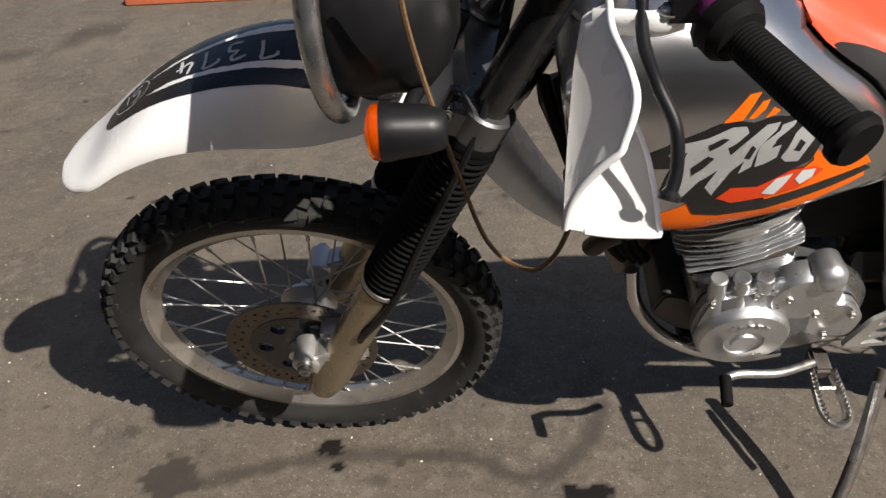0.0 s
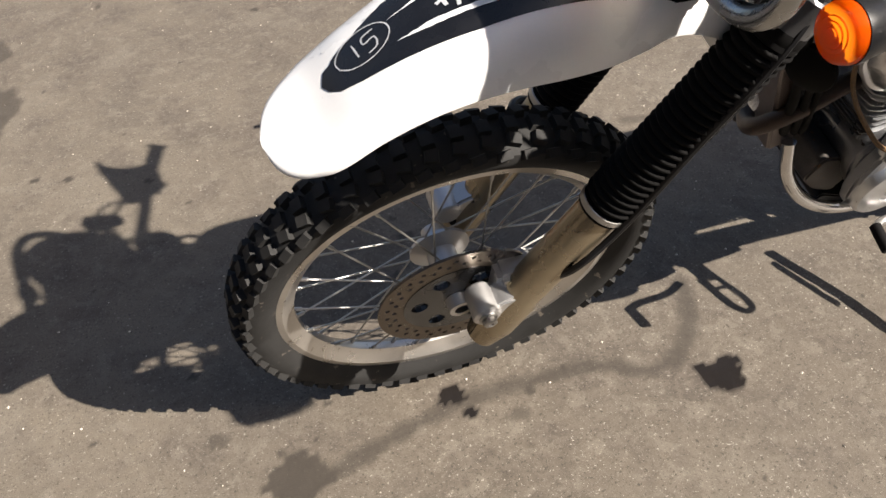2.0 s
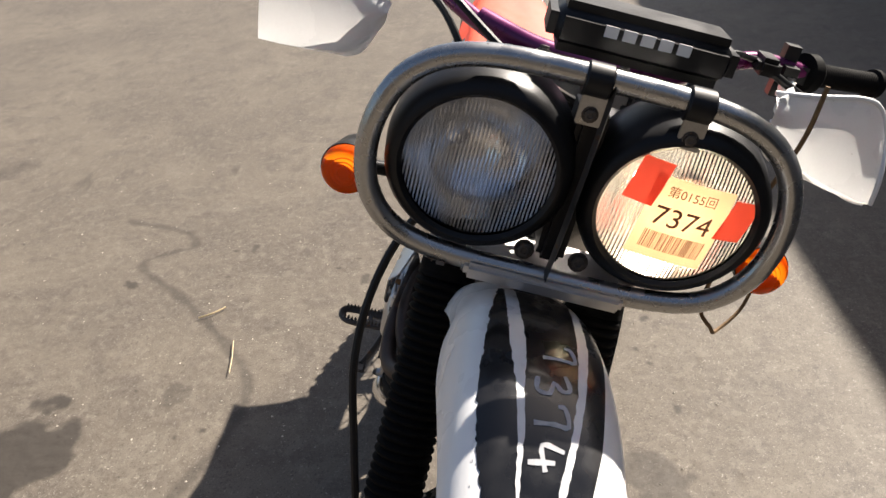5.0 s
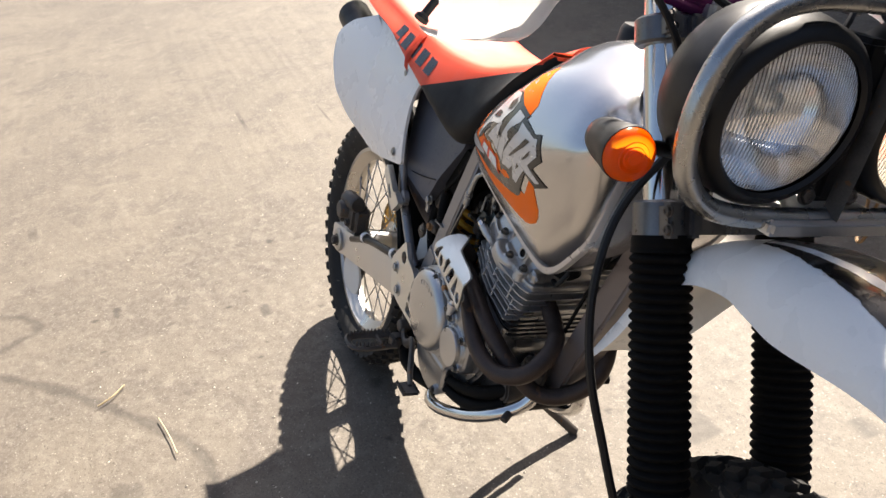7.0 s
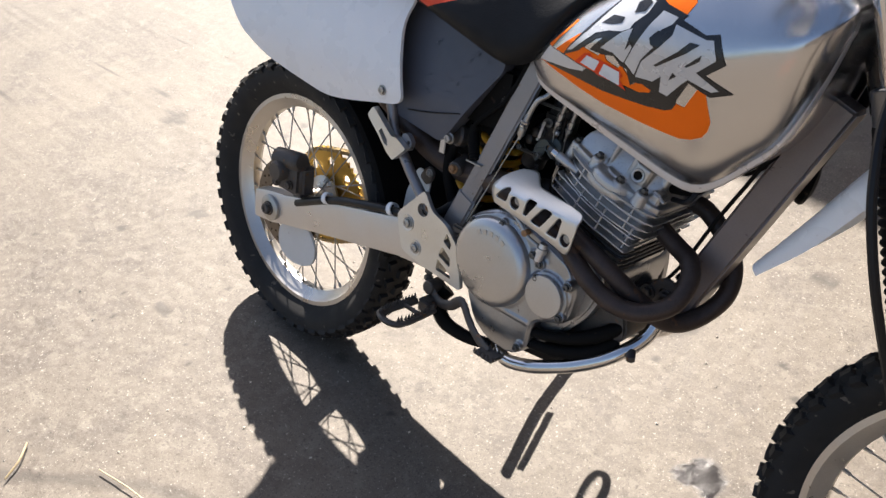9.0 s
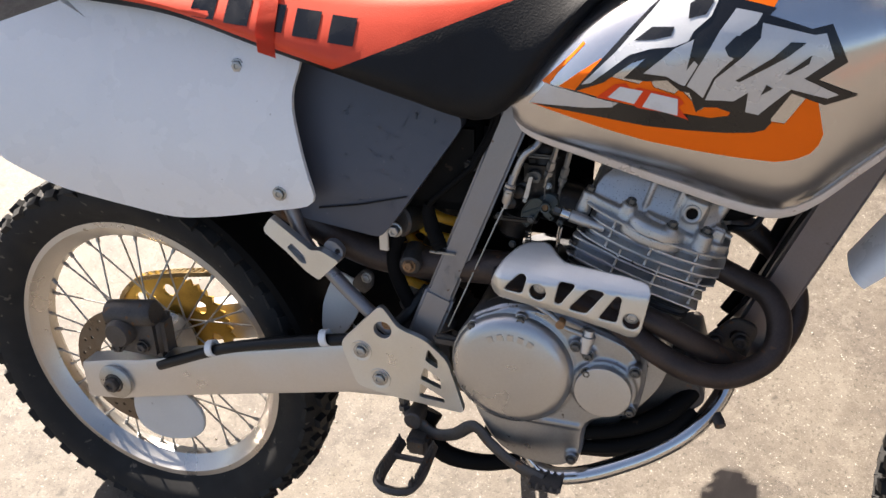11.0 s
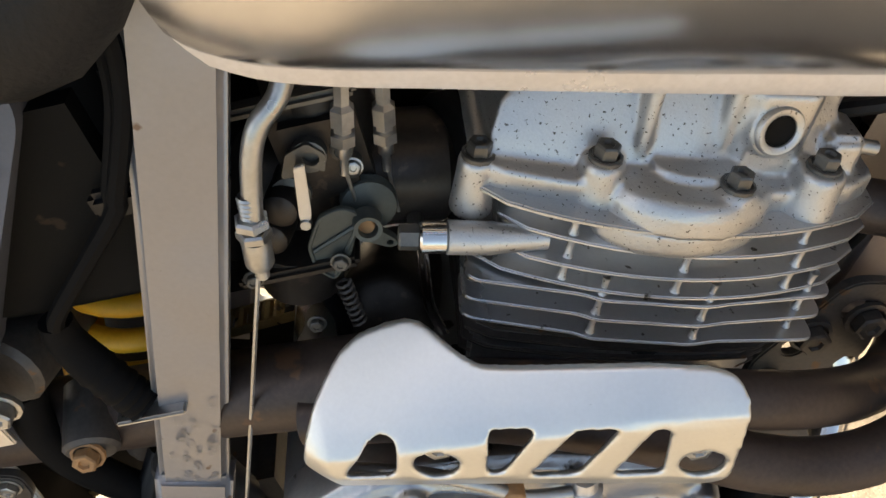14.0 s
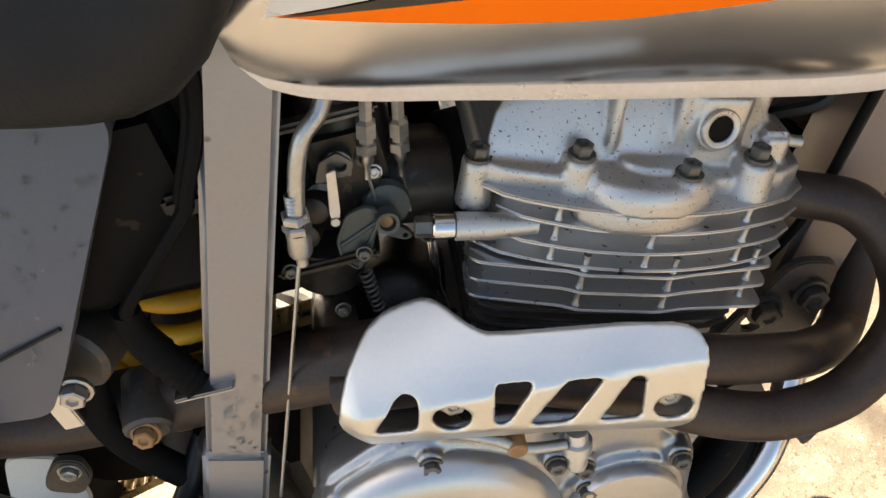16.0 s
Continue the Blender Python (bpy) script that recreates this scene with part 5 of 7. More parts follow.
L_HOLE3 = [(0.145, 0.889), (0.141, 0.908), (0.136, 0.903), (0.139, 0.886)]
L_HOLE4 = [(0.092, 0.894), (0.089, 0.909), (0.082, 0.903), (0.085, 0.891)]
L_RED = [(0.161, 0.821), (0.148, 0.839), (0.117, 0.837), (0.085, 0.859), (0.058, 0.860), (0.044, 0.852), (0.049, 0.844), (0.066, 0.825), (0.103, 0.815), (0.141, 0.810)]
L_X = [(0.110, 0.824), (0.099, 0.848), (0.081, 0.854), (0.085, 0.839), (0.094, 0.819)]
L_R = [(0.076, 0.843), (0.071, 0.857), (0.055, 0.856), (0.055, 0.842), (0.067, 0.832)]
L_S1 = [(0.179, 0.940), (0.158, 0.974), (0.146, 0.975), (0.159, 0.942)]
L_S2 = [(0.154, 0.943), (0.143, 0.964), (0.135, 0.966), (0.138, 0.954), (0.146, 0.944)]
L_S3 = [(0.136, 0.943), (0.129, 0.956), (0.121, 0.951), (0.126, 0.946)]
L_ORANGE2 = [(0.110, 0.828), (0.075, 0.851), (0.062, 0.870), (0.069, 0.897), (0.043, 0.863), (0.002, 0.870), (-0.019, 0.840), (0.028, 0.830), (0.064, 0.816), (0.101, 0.808)]
L_SWOOSH = [(0.192, 0.813), (0.158, 0.816), (0.101, 0.810), (0.036, 0.829), (-0.010, 0.838), (-0.023, 0.829), (0.022, 0.813), (0.095, 0.790), (0.150, 0.786), (0.181, 0.791)]
L_ORANGE = [(0.221, 0.794), (0.202, 0.805), (0.192, 0.813), (0.181, 0.791), (0.150, 0.786), (0.095, 0.790), (0.022, 0.813), (-0.016, 0.828), (-0.019, 0.816), (0.029, 0.790), (0.087, 0.765), (0.141, 0.753), (0.186, 0.751), (0.210, 0.761)]
LEFT = (0, -1, 0)
for outline, paint, up, name in ((L_ORANGE, DECAL_ORANGE, 0.0005, "orange_flash"), (L_ORANGE2, DECAL_ORANGE, 0.0008, "orange_flash"), (L_S1, DECAL_ORANGE, 0.0005, "orange_flash"), (L_S2, DECAL_ORANGE, 0.0005, "orange_flash"), (L_S3, DECAL_ORANGE, 0.0005, "orange_flash"), (L_SWOOSH, DECAL_BLACK, 0.0011, "black_swoosh"), (L_BLACK, DECAL_BLACK, 0.0013, "black_panel"), (L_RED, DECAL_RED, 0.0016, "red_patch")):
    decal(name, outline, TANK_TREE, LEFT, paint, tank_ob, lift=up)
for outline in (L_B, L_A, L_J, L_A2):
    decal("silver_shape", outline, TANK_TREE, LEFT, DECAL_SILVER, tank_ob, lift=0.0018, label="angular silver logo shape")
for outline in (L_HOLE1, L_HOLE2, L_HOLE3, L_HOLE4):
    decal("black_gap", outline, TANK_TREE, LEFT, DECAL_BLACK, tank_ob, lift=0.0022)
for outline in (L_X, L_R):
    decal("badge_shape", outline, TANK_TREE, LEFT, DECAL_WHITE, tank_ob, lift=0.0021)
part("fuel_cap", lathe([(0, 0.03), (0.03, 0.03), (0.034, 0.024), (0.036, 0.0)], 24, xf=axis_xf((0.17, 0, 1.045), (0, 0, 1))), BLACK, tank_ob, "black fuel cap")

# ---- seat ----
SEAT = (  # x, low edge, top, half width low, half width high
    (-0.90, 0.935, 0.985, 0.070, 0.050), (-0.80, 0.930, 0.985, 0.095, 0.075), (-0.65, 0.915, 0.972, 0.115, 0.090), (-0.50, 0.900, 0.958, 0.124, 0.095), (-0.38, 0.868, 0.946, 0.128, 0.095),
    (-0.28, 0.842, 0.938, 0.130, 0.090), (-0.20, 0.820, 0.938, 0.130, 0.084), (-0.12, 0.800, 0.944, 0.124, 0.078), (-0.085, 0.815, 0.952, 0.118, 0.074), (-0.04, 0.872, 0.966, 0.108, 0.070), (0.0, 0.925, 0.980, 0.099, 0.062), (0.04, 0.957, 0.999, 0.098, 0.058), (0.07, 0.980, 1.015, 0.094, 0.054), (0.09, 1.000, 1.026, 0.086, 0.046))
stations = [-0.90 + 0.99 * k / 56 for k in range(57)]
sections = []
for x in stations:
    lo, hi, wl, wh = along(SEAT, x)
    side = [(wl * 0.9, lo), (wl, lo + 0.012), (wl * 1.01, lo + 0.3 * (hi - lo)), (wl * 0.4 + wh * 0.6, hi - 0.02), (wh, hi - 0.006), (wh * 0.5, hi), (0, hi)]
    right = curve_points([(x, -y, z) for y, z in side], 3)
    sections.append(right + [Vector((p.x, -p.y, p.z)) for p in right[-2::-1]])
seat = loft(sections)
bmesh.ops.bisect_plane(seat, geom=seat.verts[:] + seat.edges[:] + seat.faces[:], plane_co=(-0.282, 0, 0.852), plane_no=(-0.36, 0, 0.93))
for f in seat.faces:
    c = f.calc_center_median()
    f.material_index = 1 if (c - Vector((-0.282, 0, 0.852))).dot(Vector((-0.36, 0, 0.93))) > 0 and c.z > along(SEAT, c.x)[0] + 0.008 else 0
seat_ob = part("seat", seat, [SEAT_BLACK, SEAT_RED], bike, "red and black vinyl dirt bike seat", smooth=50)
SEAT_TREE = tree_of(seat_ob)
for s, way in ((-1, (0, 1, 0)), (1, (0, -1, 0))):
    for k in range(5):
        x = -0.46 + 0.043 * k
        z = 0.918 - 0.13 * (x + 0.46)
        decal("seat_mark", [(x, z - 0.015), (x + 0.030, z - 0.018), (x + 0.032, z + 0.010), (x + 0.002, z + 0.013)], SEAT_TREE, way, DECAL_BLACK, seat_ob, lift=0.0006, label="black printed brand block")
strap = []
for x in (-0.375, -0.352):
    lo, hi, wl, wh = along(SEAT, x)
    ring = [(x, -wl - 0.003, lo), (x, -wl * 1.01 - 0.003, lo + 0.3 * (hi - lo)), (x, -(wl * 0.4 + wh * 0.6) - 0.003, hi - 0.018), (x, -wh, hi - 0.003), (x, 0, hi + 0.003)]
    strap.append([Vector(p) for p in ring] + [Vector((a, -b, c)) for a, b, c in ring[-2::-1]])
strap_bm = loft(strap, closed_ring=False)
bmesh.ops.solidify(strap_bm, geom=strap_bm.faces[:], thickness=0.0025)
part("seat_strap", strap_bm, SEAT_RED, seat_ob, "red grab strap across the seat")

# ---- side panels, covers, rear fender ----
PANEL = rounded([(-0.330, 0.862), (-0.350, 0.812), (-0.331, 0.729), (-0.316, 0.680), (-0.378, 0.666), (-0.471, 0.644), (-0.535, 0.634), (-0.61, 0.645), (-0.71, 0.665), (-0.79, 0.705), (-0.845, 0.765), (-0.865, 0.825), (-0.80, 0.87), (-0.62, 0.925), (-0.46, 0.915), (-0.39, 0.882)], 0.03)
GREY = rounded([(-0.390, 0.850), (-0.400, 0.808), (-0.372, 0.676), (-0.362, 0.648), (-0.250, 0.632), (-0.228, 0.660), (-0.146, 0.780), (-0.148, 0.794), (-0.264, 0.826)], 0.010)


def bowed(bm, s, bow, mid=0.78):
    for v in bm.verts:
        d = bow * (1 - min(1, abs(v.co.z - mid) / 0.16) ** 2)
        v.co.y -= s * 0 + (-s) * d
        v.co.y += s * 0.05 * max(0, -0.60 - v.co.x)
        v.co.y -= s * 0.17 * max(0, v.co.z - 0.70)
    return bm


def skin(outline, y, thick, cell=0.02, holes=()):
    """A thin sheet of the outline, cut into cells that can be bent."""
    bm = bmesh.new()
    edges = []
    for loop in (outline, *holes):
        vs = [bm.verts.new((x, y, z)) for x, z in loop]
        edges += [bm.edges.new((vs[i], vs[(i + 1) % len(vs)])) for i in range(len(vs))]
    bmesh.ops.triangle_fill(bm, use_beauty=True, use_dissolve=False, edges=edges)
    for axis, no in ((0, (1, 0, 0)), (2, (0, 0, 1))):
        k, hi = min(v.co[axis] for v in bm.verts) + cell, max(v.co[axis] for v in bm.verts)
        while k < hi:
            co = [0, 0, 0]
            co[axis] = k
            bmesh.ops.bisect_plane(bm, geom=bm.verts[:] + bm.edges[:] + bm.faces[:], plane_co=co, plane_no=no)
            k += cell
    return bm


for s in (1, -1):
    bm = bowed(skin(PANEL, s * 0.112, 0.004), s, 0.022)
    grown = bmesh.ops.extrude_face_region(bm, geom=bm.faces[:])
    bmesh.ops.translate(bm, vec=(0, -s * 0.006, 0), verts=[g for g in grown["geom"] if isinstance(g, bmesh.types.BMVert)])
    panel = part("side_panel", bm, WHITE, bike, "white plastic side panel", smooth=50)
    for x, z in ((-0.42, 0.842), (-0.368, 0.692)):
        part("panel_bolt", bolt((x, s * (0.128 - 0.17 * max(0, z - 0.70)), z), (0, s, 0), 0.007, 0.005), STEEL, panel)
    bm = bowed(skin(GREY, s * 0.091, 0.004), s, 0.006, 0.74)
    grown = bmesh.ops.extrude_face_region(bm, geom=bm.faces[:])
    bmesh.ops.translate(bm, vec=(0, -s * 0.03, 0), verts=[g for g in grown["geom"] if isinstance(g, bmesh.types.BMVert)])
    cov = part("side_cover", bm, COVER, bike, "dark grey plastic side cover", smooth=50)
    part("cover_bolt", bolt((-0.262, s * 0.088, 0.648), (0, s, 0), 0.007, 0.006), DARK_STEEL, cov)
    part("cover_seam", tube([(-0.331, s * 0.0975, 0.665), (-0.276, s * 0.0985, 0.676), (-0.212, s * 0.0975, 0.693)], 0.0012, 6), BLACK, cov)
rear = []
for k in range(30):
    t = k / 29
    x = -0.42 - 0.70 * t
    z = 0.80 + 0.15 * min(1, t * 2.2) + 0.05 * t
    w = 0.10 - 0.02 * t
    rear.append([Vector((x, -w + 2 * w * q / 10, z - 0.03 * abs(-1 + 2 * q / 10) ** 3)) for q in range(11)])
rf = loft(rear, closed_ring=False)
bmesh.ops.solidify(rf, geom=rf.faces[:], thickness=0.003)
rear_ob = part("rear_fender", rf, WHITE, bike, "white plastic rear fender", smooth=50)
part("muffler", tube([(-0.42, -0.075, 0.68), (-0.62, -0.072, 0.78), (-0.80, -0.072, 0.83), (-0.905, -0.075, 0.862)], lambda t: 0.028 + 0.012 * min(1, t * 3), 18, 6), BLACK, bike, "black muffler with a round outlet")

# ---- frame ----
def bar_flat(name, a, b, wide, thick, parent, mat=FRAME, label="", bevel=0.004):
    a, b = Vector(a), Vector(b)
    d = b - a
    m = Matrix.Translation((a + b) / 2) @ Matrix.Rotation(-math.atan2(d.z, d.x), 4, "Y") @ Matrix.Rotation(math.atan2(d.y, math.hypot(d.x, d.z)), 4, "Z")
    return part(name, box(0, 0, 0, d.length, thick, wide, bevel, xf=m, segments=3), mat, parent, label, smooth=75)


for s in (1, -1):
    bar_flat("frame_rail", (-0.076, s * 0.080, 0.815), (-0.197, s * 0.085, 0.500), 0.0350, 0.016, bike, label="grey painted frame side tube", bevel=0.0035)
    bar_flat("tube_sleeve", (-0.173, s * 0.084, 0.562), (-0.205, s * 0.086, 0.480), 0.0400, 0.021, bike, label="wider welded foot of the frame tube", bevel=0.004)
    bar_flat("frame_rail", (-0.05, s * 0.07, 0.86), (0.32, s * 0.035, 0.95), 0.04, 0.03, bike)
    part("subframe", tube([(-0.10, s * 0.055, 0.815), (-0.3, s * 0.06, 0.84), (-0.62, s * 0.07, 0.90)], 0.011, 10), FRAME, bike, "grey subframe tube")
    part("subframe", tube([(-0.235, s * 0.097, 0.494), (-0.262, s * 0.10, 0.519), (-0.295, s * 0.10, 0.549), (-0.323, s * 0.10, 0.579), (-0.346, s * 0.10, 0.603), (-0.360, s * 0.10, 0.628), (-0.370, s * 0.10, 0.660), (-0.40, s * 0.10, 0.72), (-0.55, s * 0.09, 0.86)], 0.0095, 14), FRAME, bike, "grey subframe tube")
    if s > 0:
        rail = [(0.195, 0.032, 0.51), (0.184, 0.056, 0.452), (0.142, 0.080, 0.400), (0.075, 0.090, 0.360), (0.0, 0.092, 0.342), (-0.06, 0.088, 0.348)]
    else:
        rail = [(0.192, -0.030, 0.500), (0.184, -0.052, 0.455), (0.155, -0.084, 0.418), (0.111, -0.102, 0.384), (0.060, -0.114, 0.356), (0.020, -0.121, 0.340), (-0.015, -0.120, 0.332), (-0.040, -0.104, 0.335), (-0.060, -0.085, 0.345)]
    part("cradle", tube(rail, 0.0115, 14), CHROME, bike, "silver lower frame tube")
part("cradle_bolt", rod((0.178, -0.072, 0.436), (0.186, -0.086, 0.428), 0.007, 12), DARK_STEEL, bike)
for low, up in ((0.378, 0.404), (0.400, 0.432)):
    part("engine_hose", tube([(-0.006, -0.108, low), (0.030, -0.112, low + 0.004), (0.075, -0.106, (low + up) / 2), (0.118, -0.090, up + 0.004), (0.150, -0.066, up + 0.030)], lambda t: 0.0105 - 0.002 * math.sin(6 * t), 12, 6), SHADED_BLACK, bike, "grimy black hose under the engine")
part("engine_foot", plate(rounded([(0.058, 0.43), (0.112, 0.49), (0.150, 0.50), (0.165, 0.45), (0.120, 0.405), (0.075, 0.385)], 0.012), -0.075, 0.075, bevel=0.004), DARK_STEEL, bike, "dark grimy engine mount")
bar_flat("downtube", (0.335, 0, 0.865), (0.195, 0, 0.49), 0.046, 0.046, bike, FRAME_BROWN, "brownish grey frame downtube")
for y, off, r in ((-0.026, -0.027, 0.0030), (0.034, 0.014, 0.0075), (0.040, -0.002, 0.0060), (0.036, -0.020, 0.0080), (0.046, -0.012, 0.0045)):
    wave = 0.006 if y > 0 else 0.003
    part("wiring", tube([(0.338 + off, y * 0.8, 0.900), (0.318 + off, y * 1.15, 0.822 + wave), (0.288 + off, y * 1.3, 0.742), (0.258 + off - wave, y * 1.15, 0.664), (0.226 + off, y * 1.05, 0.585), (0.196 + off, y * 0.7, 0.530)], r, 10, 5), SHADED_BLACK, bike, "black wiring along the downtube")
# Coil and horn are added black shapes that fill the shaded gap here.
part("ignition_coil", box(0.262, 0.045, 0.800, 0.060, 0.050, 0.075, 0.012, segments=3), SHADED_BLACK, bike, "black box added as a coil under the tank")
part("horn", lathe([(0, 0.012), (0.020, 0.010), (0.034, 0.004), (0.036, 0.0), (0.034, -0.006), (0.018, -0.016), (0, -0.018)], 28, xf=axis_xf((0.300, 0.062, 0.735), (0.9, 0.4, -0.1))), SHADED_BLACK, bike, "round black horn added as dark filler")
part("plug_boot", tube([(0.150, -0.030, 0.690), (0.185, -0.032, 0.700), (0.215, -0.028, 0.735), (0.235, -0.020, 0.775)], lambda t: 0.013 if t < 0.45 else 0.006, 12, 6), GAITER, bike, "black rubber spark plug boot")
# Added black block, in place of the shade behind the downtube.
part("front_filler", plate(rounded([(0.155, 0.735), (0.250, 0.735), (0.292, 0.790), (0.300, 0.850), (0.160, 0.800)], 0.012), -0.020, 0.055), SHADED_BLACK, bike, "black filler added under the tank for shade")
part("engine_mount", plate(rounded([(0.13, 0.50), (0.185, 0.56), (0.215, 0.55), (0.20, 0.49), (0.15, 0.465)], 0.012), -0.045, -0.038, [circle(0.158, 0.512, 0.007), circle(0.19, 0.535, 0.008)], 0.001), DARK_STEEL, bike, "dark engine mount plate")
for x, z in ((0.165, 0.525), (0.195, 0.53)):
    part("mount_bolt", bolt((x, -0.046, z), (0, -1, 0), 0.009, 0.010), DARK_STEEL, bike)
# Added black plate that fills the dark space between the lower frame tubes.
underside = plate(rounded([(-0.12, 0.345), (-0.02, 0.336), (0.06, 0.346), (0.115, 0.384), (0.105, 0.400), (0.05, 0.372), (-0.11, 0.372)], 0.012), -0.084, 0.084, bevel=0.003)
part("underside_filler", underside, BLACK, bike, "black filler plate added under the engine")
BRACKET = rounded([(-0.244, 0.550), (-0.222, 0.519), (-0.186, 0.508), (-0.156, 0.482), (-0.143, 0.440), (-0.132, 0.404), (-0.150, 0.405), (-0.236, 0.411), (-0.284, 0.420), (-0.304, 0.479), (-0.300, 0.490)], 0.010)
slots = [rounded([(-0.181, 0.495), (-0.1685, 0.479), (-0.1685, 0.467), (-0.186, 0.477)], 0.0035), rounded([(-0.187, 0.466), (-0.1655, 0.452), (-0.164, 0.436), (-0.193, 0.447)], 0.0035), rounded([(-0.194, 0.440), (-0.161, 0.423), (-0.159, 0.4155), (-0.195, 0.4185)], 0.003)]
for s in (1, -1):
    bm = plate(BRACKET, s * 0.1125, s * 0.121, slots + [circle(-0.243, 0.513, 0.0125, 18)], 0.0022)
    br = part("footpeg_bracket", bm, SHIELD if s < 0 else ALLOY, bike, "aluminium footpeg bracket with slots", smooth=30)
    part("hidden_bolt", bolt((-0.241, s * 0.108, 0.515), (0, s, 0), 0.006, 0.005), RUST, br, "rusty bolt in the hole")
    for x, z in ((-0.275, 0.476), (-0.250, 0.437)):
        part("bolt_seat", lathe([(0.0155, -0.001), (0.0150, 0.0012), (0.0130, 0.0008), (0.0115, 0.0004), (0, 0.0004)], 22, xf=axis_xf((x, s * 0.121, z), (0, s, 0))), SHIELD, br)
        part("bracket_bolt", bolt((x, s * 0.121, z), (0, s, 0), 0.008, 0.006), STEEL, br)
    arm = loft([[Vector((x, s * 0.086 + s * dy, zc + dz * h)) for dy, dz in ((-0.016, -1), (0.016, -1), (0.018, -0.8), (0.018, 0.8), (0.016, 1), (-0.016, 1))] for x, zc, h in ((-0.20, 0.435, 0.034), (-0.31, 0.428, 0.038), (-0.50, 0.383, 0.036), (-0.66, 0.343, 0.033), (-0.70, 0.334, 0.036), (-0.765, 0.322, 0.032))])
    sw = part("swingarm", arm, ALLOY, bike, "aluminium box swingarm", smooth=30)
    part("axle_plate", lathe([(0, 0), (0.028, 0), (0.029, 0.003), (0.029, 0.007), (0.026, 0.009), (0, 0.009)], 26, xf=axis_xf((-0.704, s * 0.103, 0.333), (0, s, 0))), STEEL, sw, "round chain adjuster plate")
    part("axle_nut", bolt((-0.704, s * 0.110, 0.333), (0, s, 0), 0.012, 0.014), DARK_STEEL, sw)
part("brake_hose", tube([(-0.62, -0.10, 0.375), (-0.50, -0.104, 0.428), (-0.38, -0.104, 0.462), (-0.30, -0.10, 0.478), (-0.24, -0.085, 0.50), (-0.20, -0.06, 0.55)], 0.0085, 10), BLACK, bike, "black rear brake hose")
for x, z in ((-0.52, 0.425), (-0.335, 0.475)):
    part("hose_clip", lathe([(0.0105, -0.006), (0.0125, -0.005), (0.0125, 0.005), (0.0105, 0.006)], 14, xf=axis_xf((x, -0.104, z), (1, 0, 0.25))), WHITE, bike)
rc = box(-0.652, -0.088, 0.425, 0.10, 0.045, 0.075, 0.012, xf=None, segments=3)
lathe([(0, 0), (0.022, 0), (0.022, 0.05), (0.018, 0.055), (0, 0.055)], 20, rc, axis_xf((-0.665, -0.075, 0.435), (0, -1, 0)))
lathe([(0, 0), (0.02, 0), (0.02, 0.075), (0.016, 0.08), (0, 0.08)], 20, rc, axis_xf((-0.69, -0.10, 0.455), (1, 0, 0.15)))
rcal = part("rear_caliper", rc, DARK_STEEL, bike, "grimy rear brake caliper")
for x, z in ((-0.655, 0.44), (-0.635, 0.412), (-0.68, 0.405)):
    part("caliper_bolt", bolt((x, -0.112, z), (0, -1, 0), 0.008, 0.008), DARK_STEEL, rcal)
part("disc_guard", plate(rounded([(-0.70, 0.30), (-0.60, 0.325), (-0.565, 0.28), (-0.58, 0.235), (-0.65, 0.215), (-0.70, 0.235)], 0.03), -0.085, -0.079, bevel=0.001), FLAP, bike, "dull white plastic disc guard")
part("chain_guide", plate(rounded([(-0.345, 0.545), (-0.357, 0.520), (-0.370, 0.488), (-0.375, 0.450), (-0.371, 0.425), (-0.352, 0.429), (-0.330, 0.453), (-0.314, 0.481), (-0.310, 0.530)], 0.012), -0.037, -0.033, bevel=0.001), FLAP, bike, "dull white splash plate")
ARM = rounded([(-0.395, 0.643), (-0.384, 0.659), (-0.358, 0.640), (-0.331, 0.620), (-0.319, 0.622), (-0.293, 0.609), (-0.323, 0.579), (-0.340, 0.589), (-0.366, 0.614), (-0.394, 0.637)], 0.004)
peg_arm = part("passenger_peg_arm", plate(ARM, -0.131, -0.119, [rounded([(-0.357, 0.627), (-0.341, 0.611), (-0.338, 0.600), (-0.346, 0.601), (-0.364, 0.620)], 0.002)], 0.002), SHIELD, bike, "cast aluminium passenger footpeg arm")
part("arm_web", plate(rounded([(-0.380, 0.636), (-0.357, 0.628), (-0.341, 0.612), (-0.337, 0.598), (-0.350, 0.599), (-0.370, 0.619)], 0.002), -0.123, -0.119), FRAME, peg_arm)
part("peg_lug", plate(rounded([(-0.323, 0.610), (-0.316, 0.630), (-0.303, 0.631), (-0.291, 0.618), (-0.298, 0.600)], 0.006), -0.118, -0.108, [circle(-0.300, 0.617, 0.0035)], 0.001), FRAME, peg_arm, "grey welded peg lug")
lug = part("frame_lug", plate(rounded([(-0.305, 0.545), (-0.301, 0.556), (-0.286, 0.572), (-0.272, 0.566), (-0.274, 0.547), (-0.287, 0.534)], 0.006), -0.074, -0.068, bevel=0.001), DARK_STEEL, bike, "dark welded frame lug")
part("lug_bolt", bolt((-0.282, -0.074, 0.560), (0, -1, 0), 0.0055, 0.005), STEEL, lug)
guard = []
for k in range(25):
    a = radians(4 + 100 * k / 24)
    guard.append([Vector((-0.722 + r * math.cos(a), y, 0.325 + r * math.sin(a))) for y, r in ((-0.070, 0.345), (-0.066, 0.354), (0.0, 0.359), (0.066, 0.354), (0.070, 0.345), (0.062, 0.350), (0.0, 0.355), (-0.062, 0.350))])
part("rear_mudguard", loft(guard), SHADED_BLACK, bike, "black plastic mudguard over the rear tyre", smooth=50)
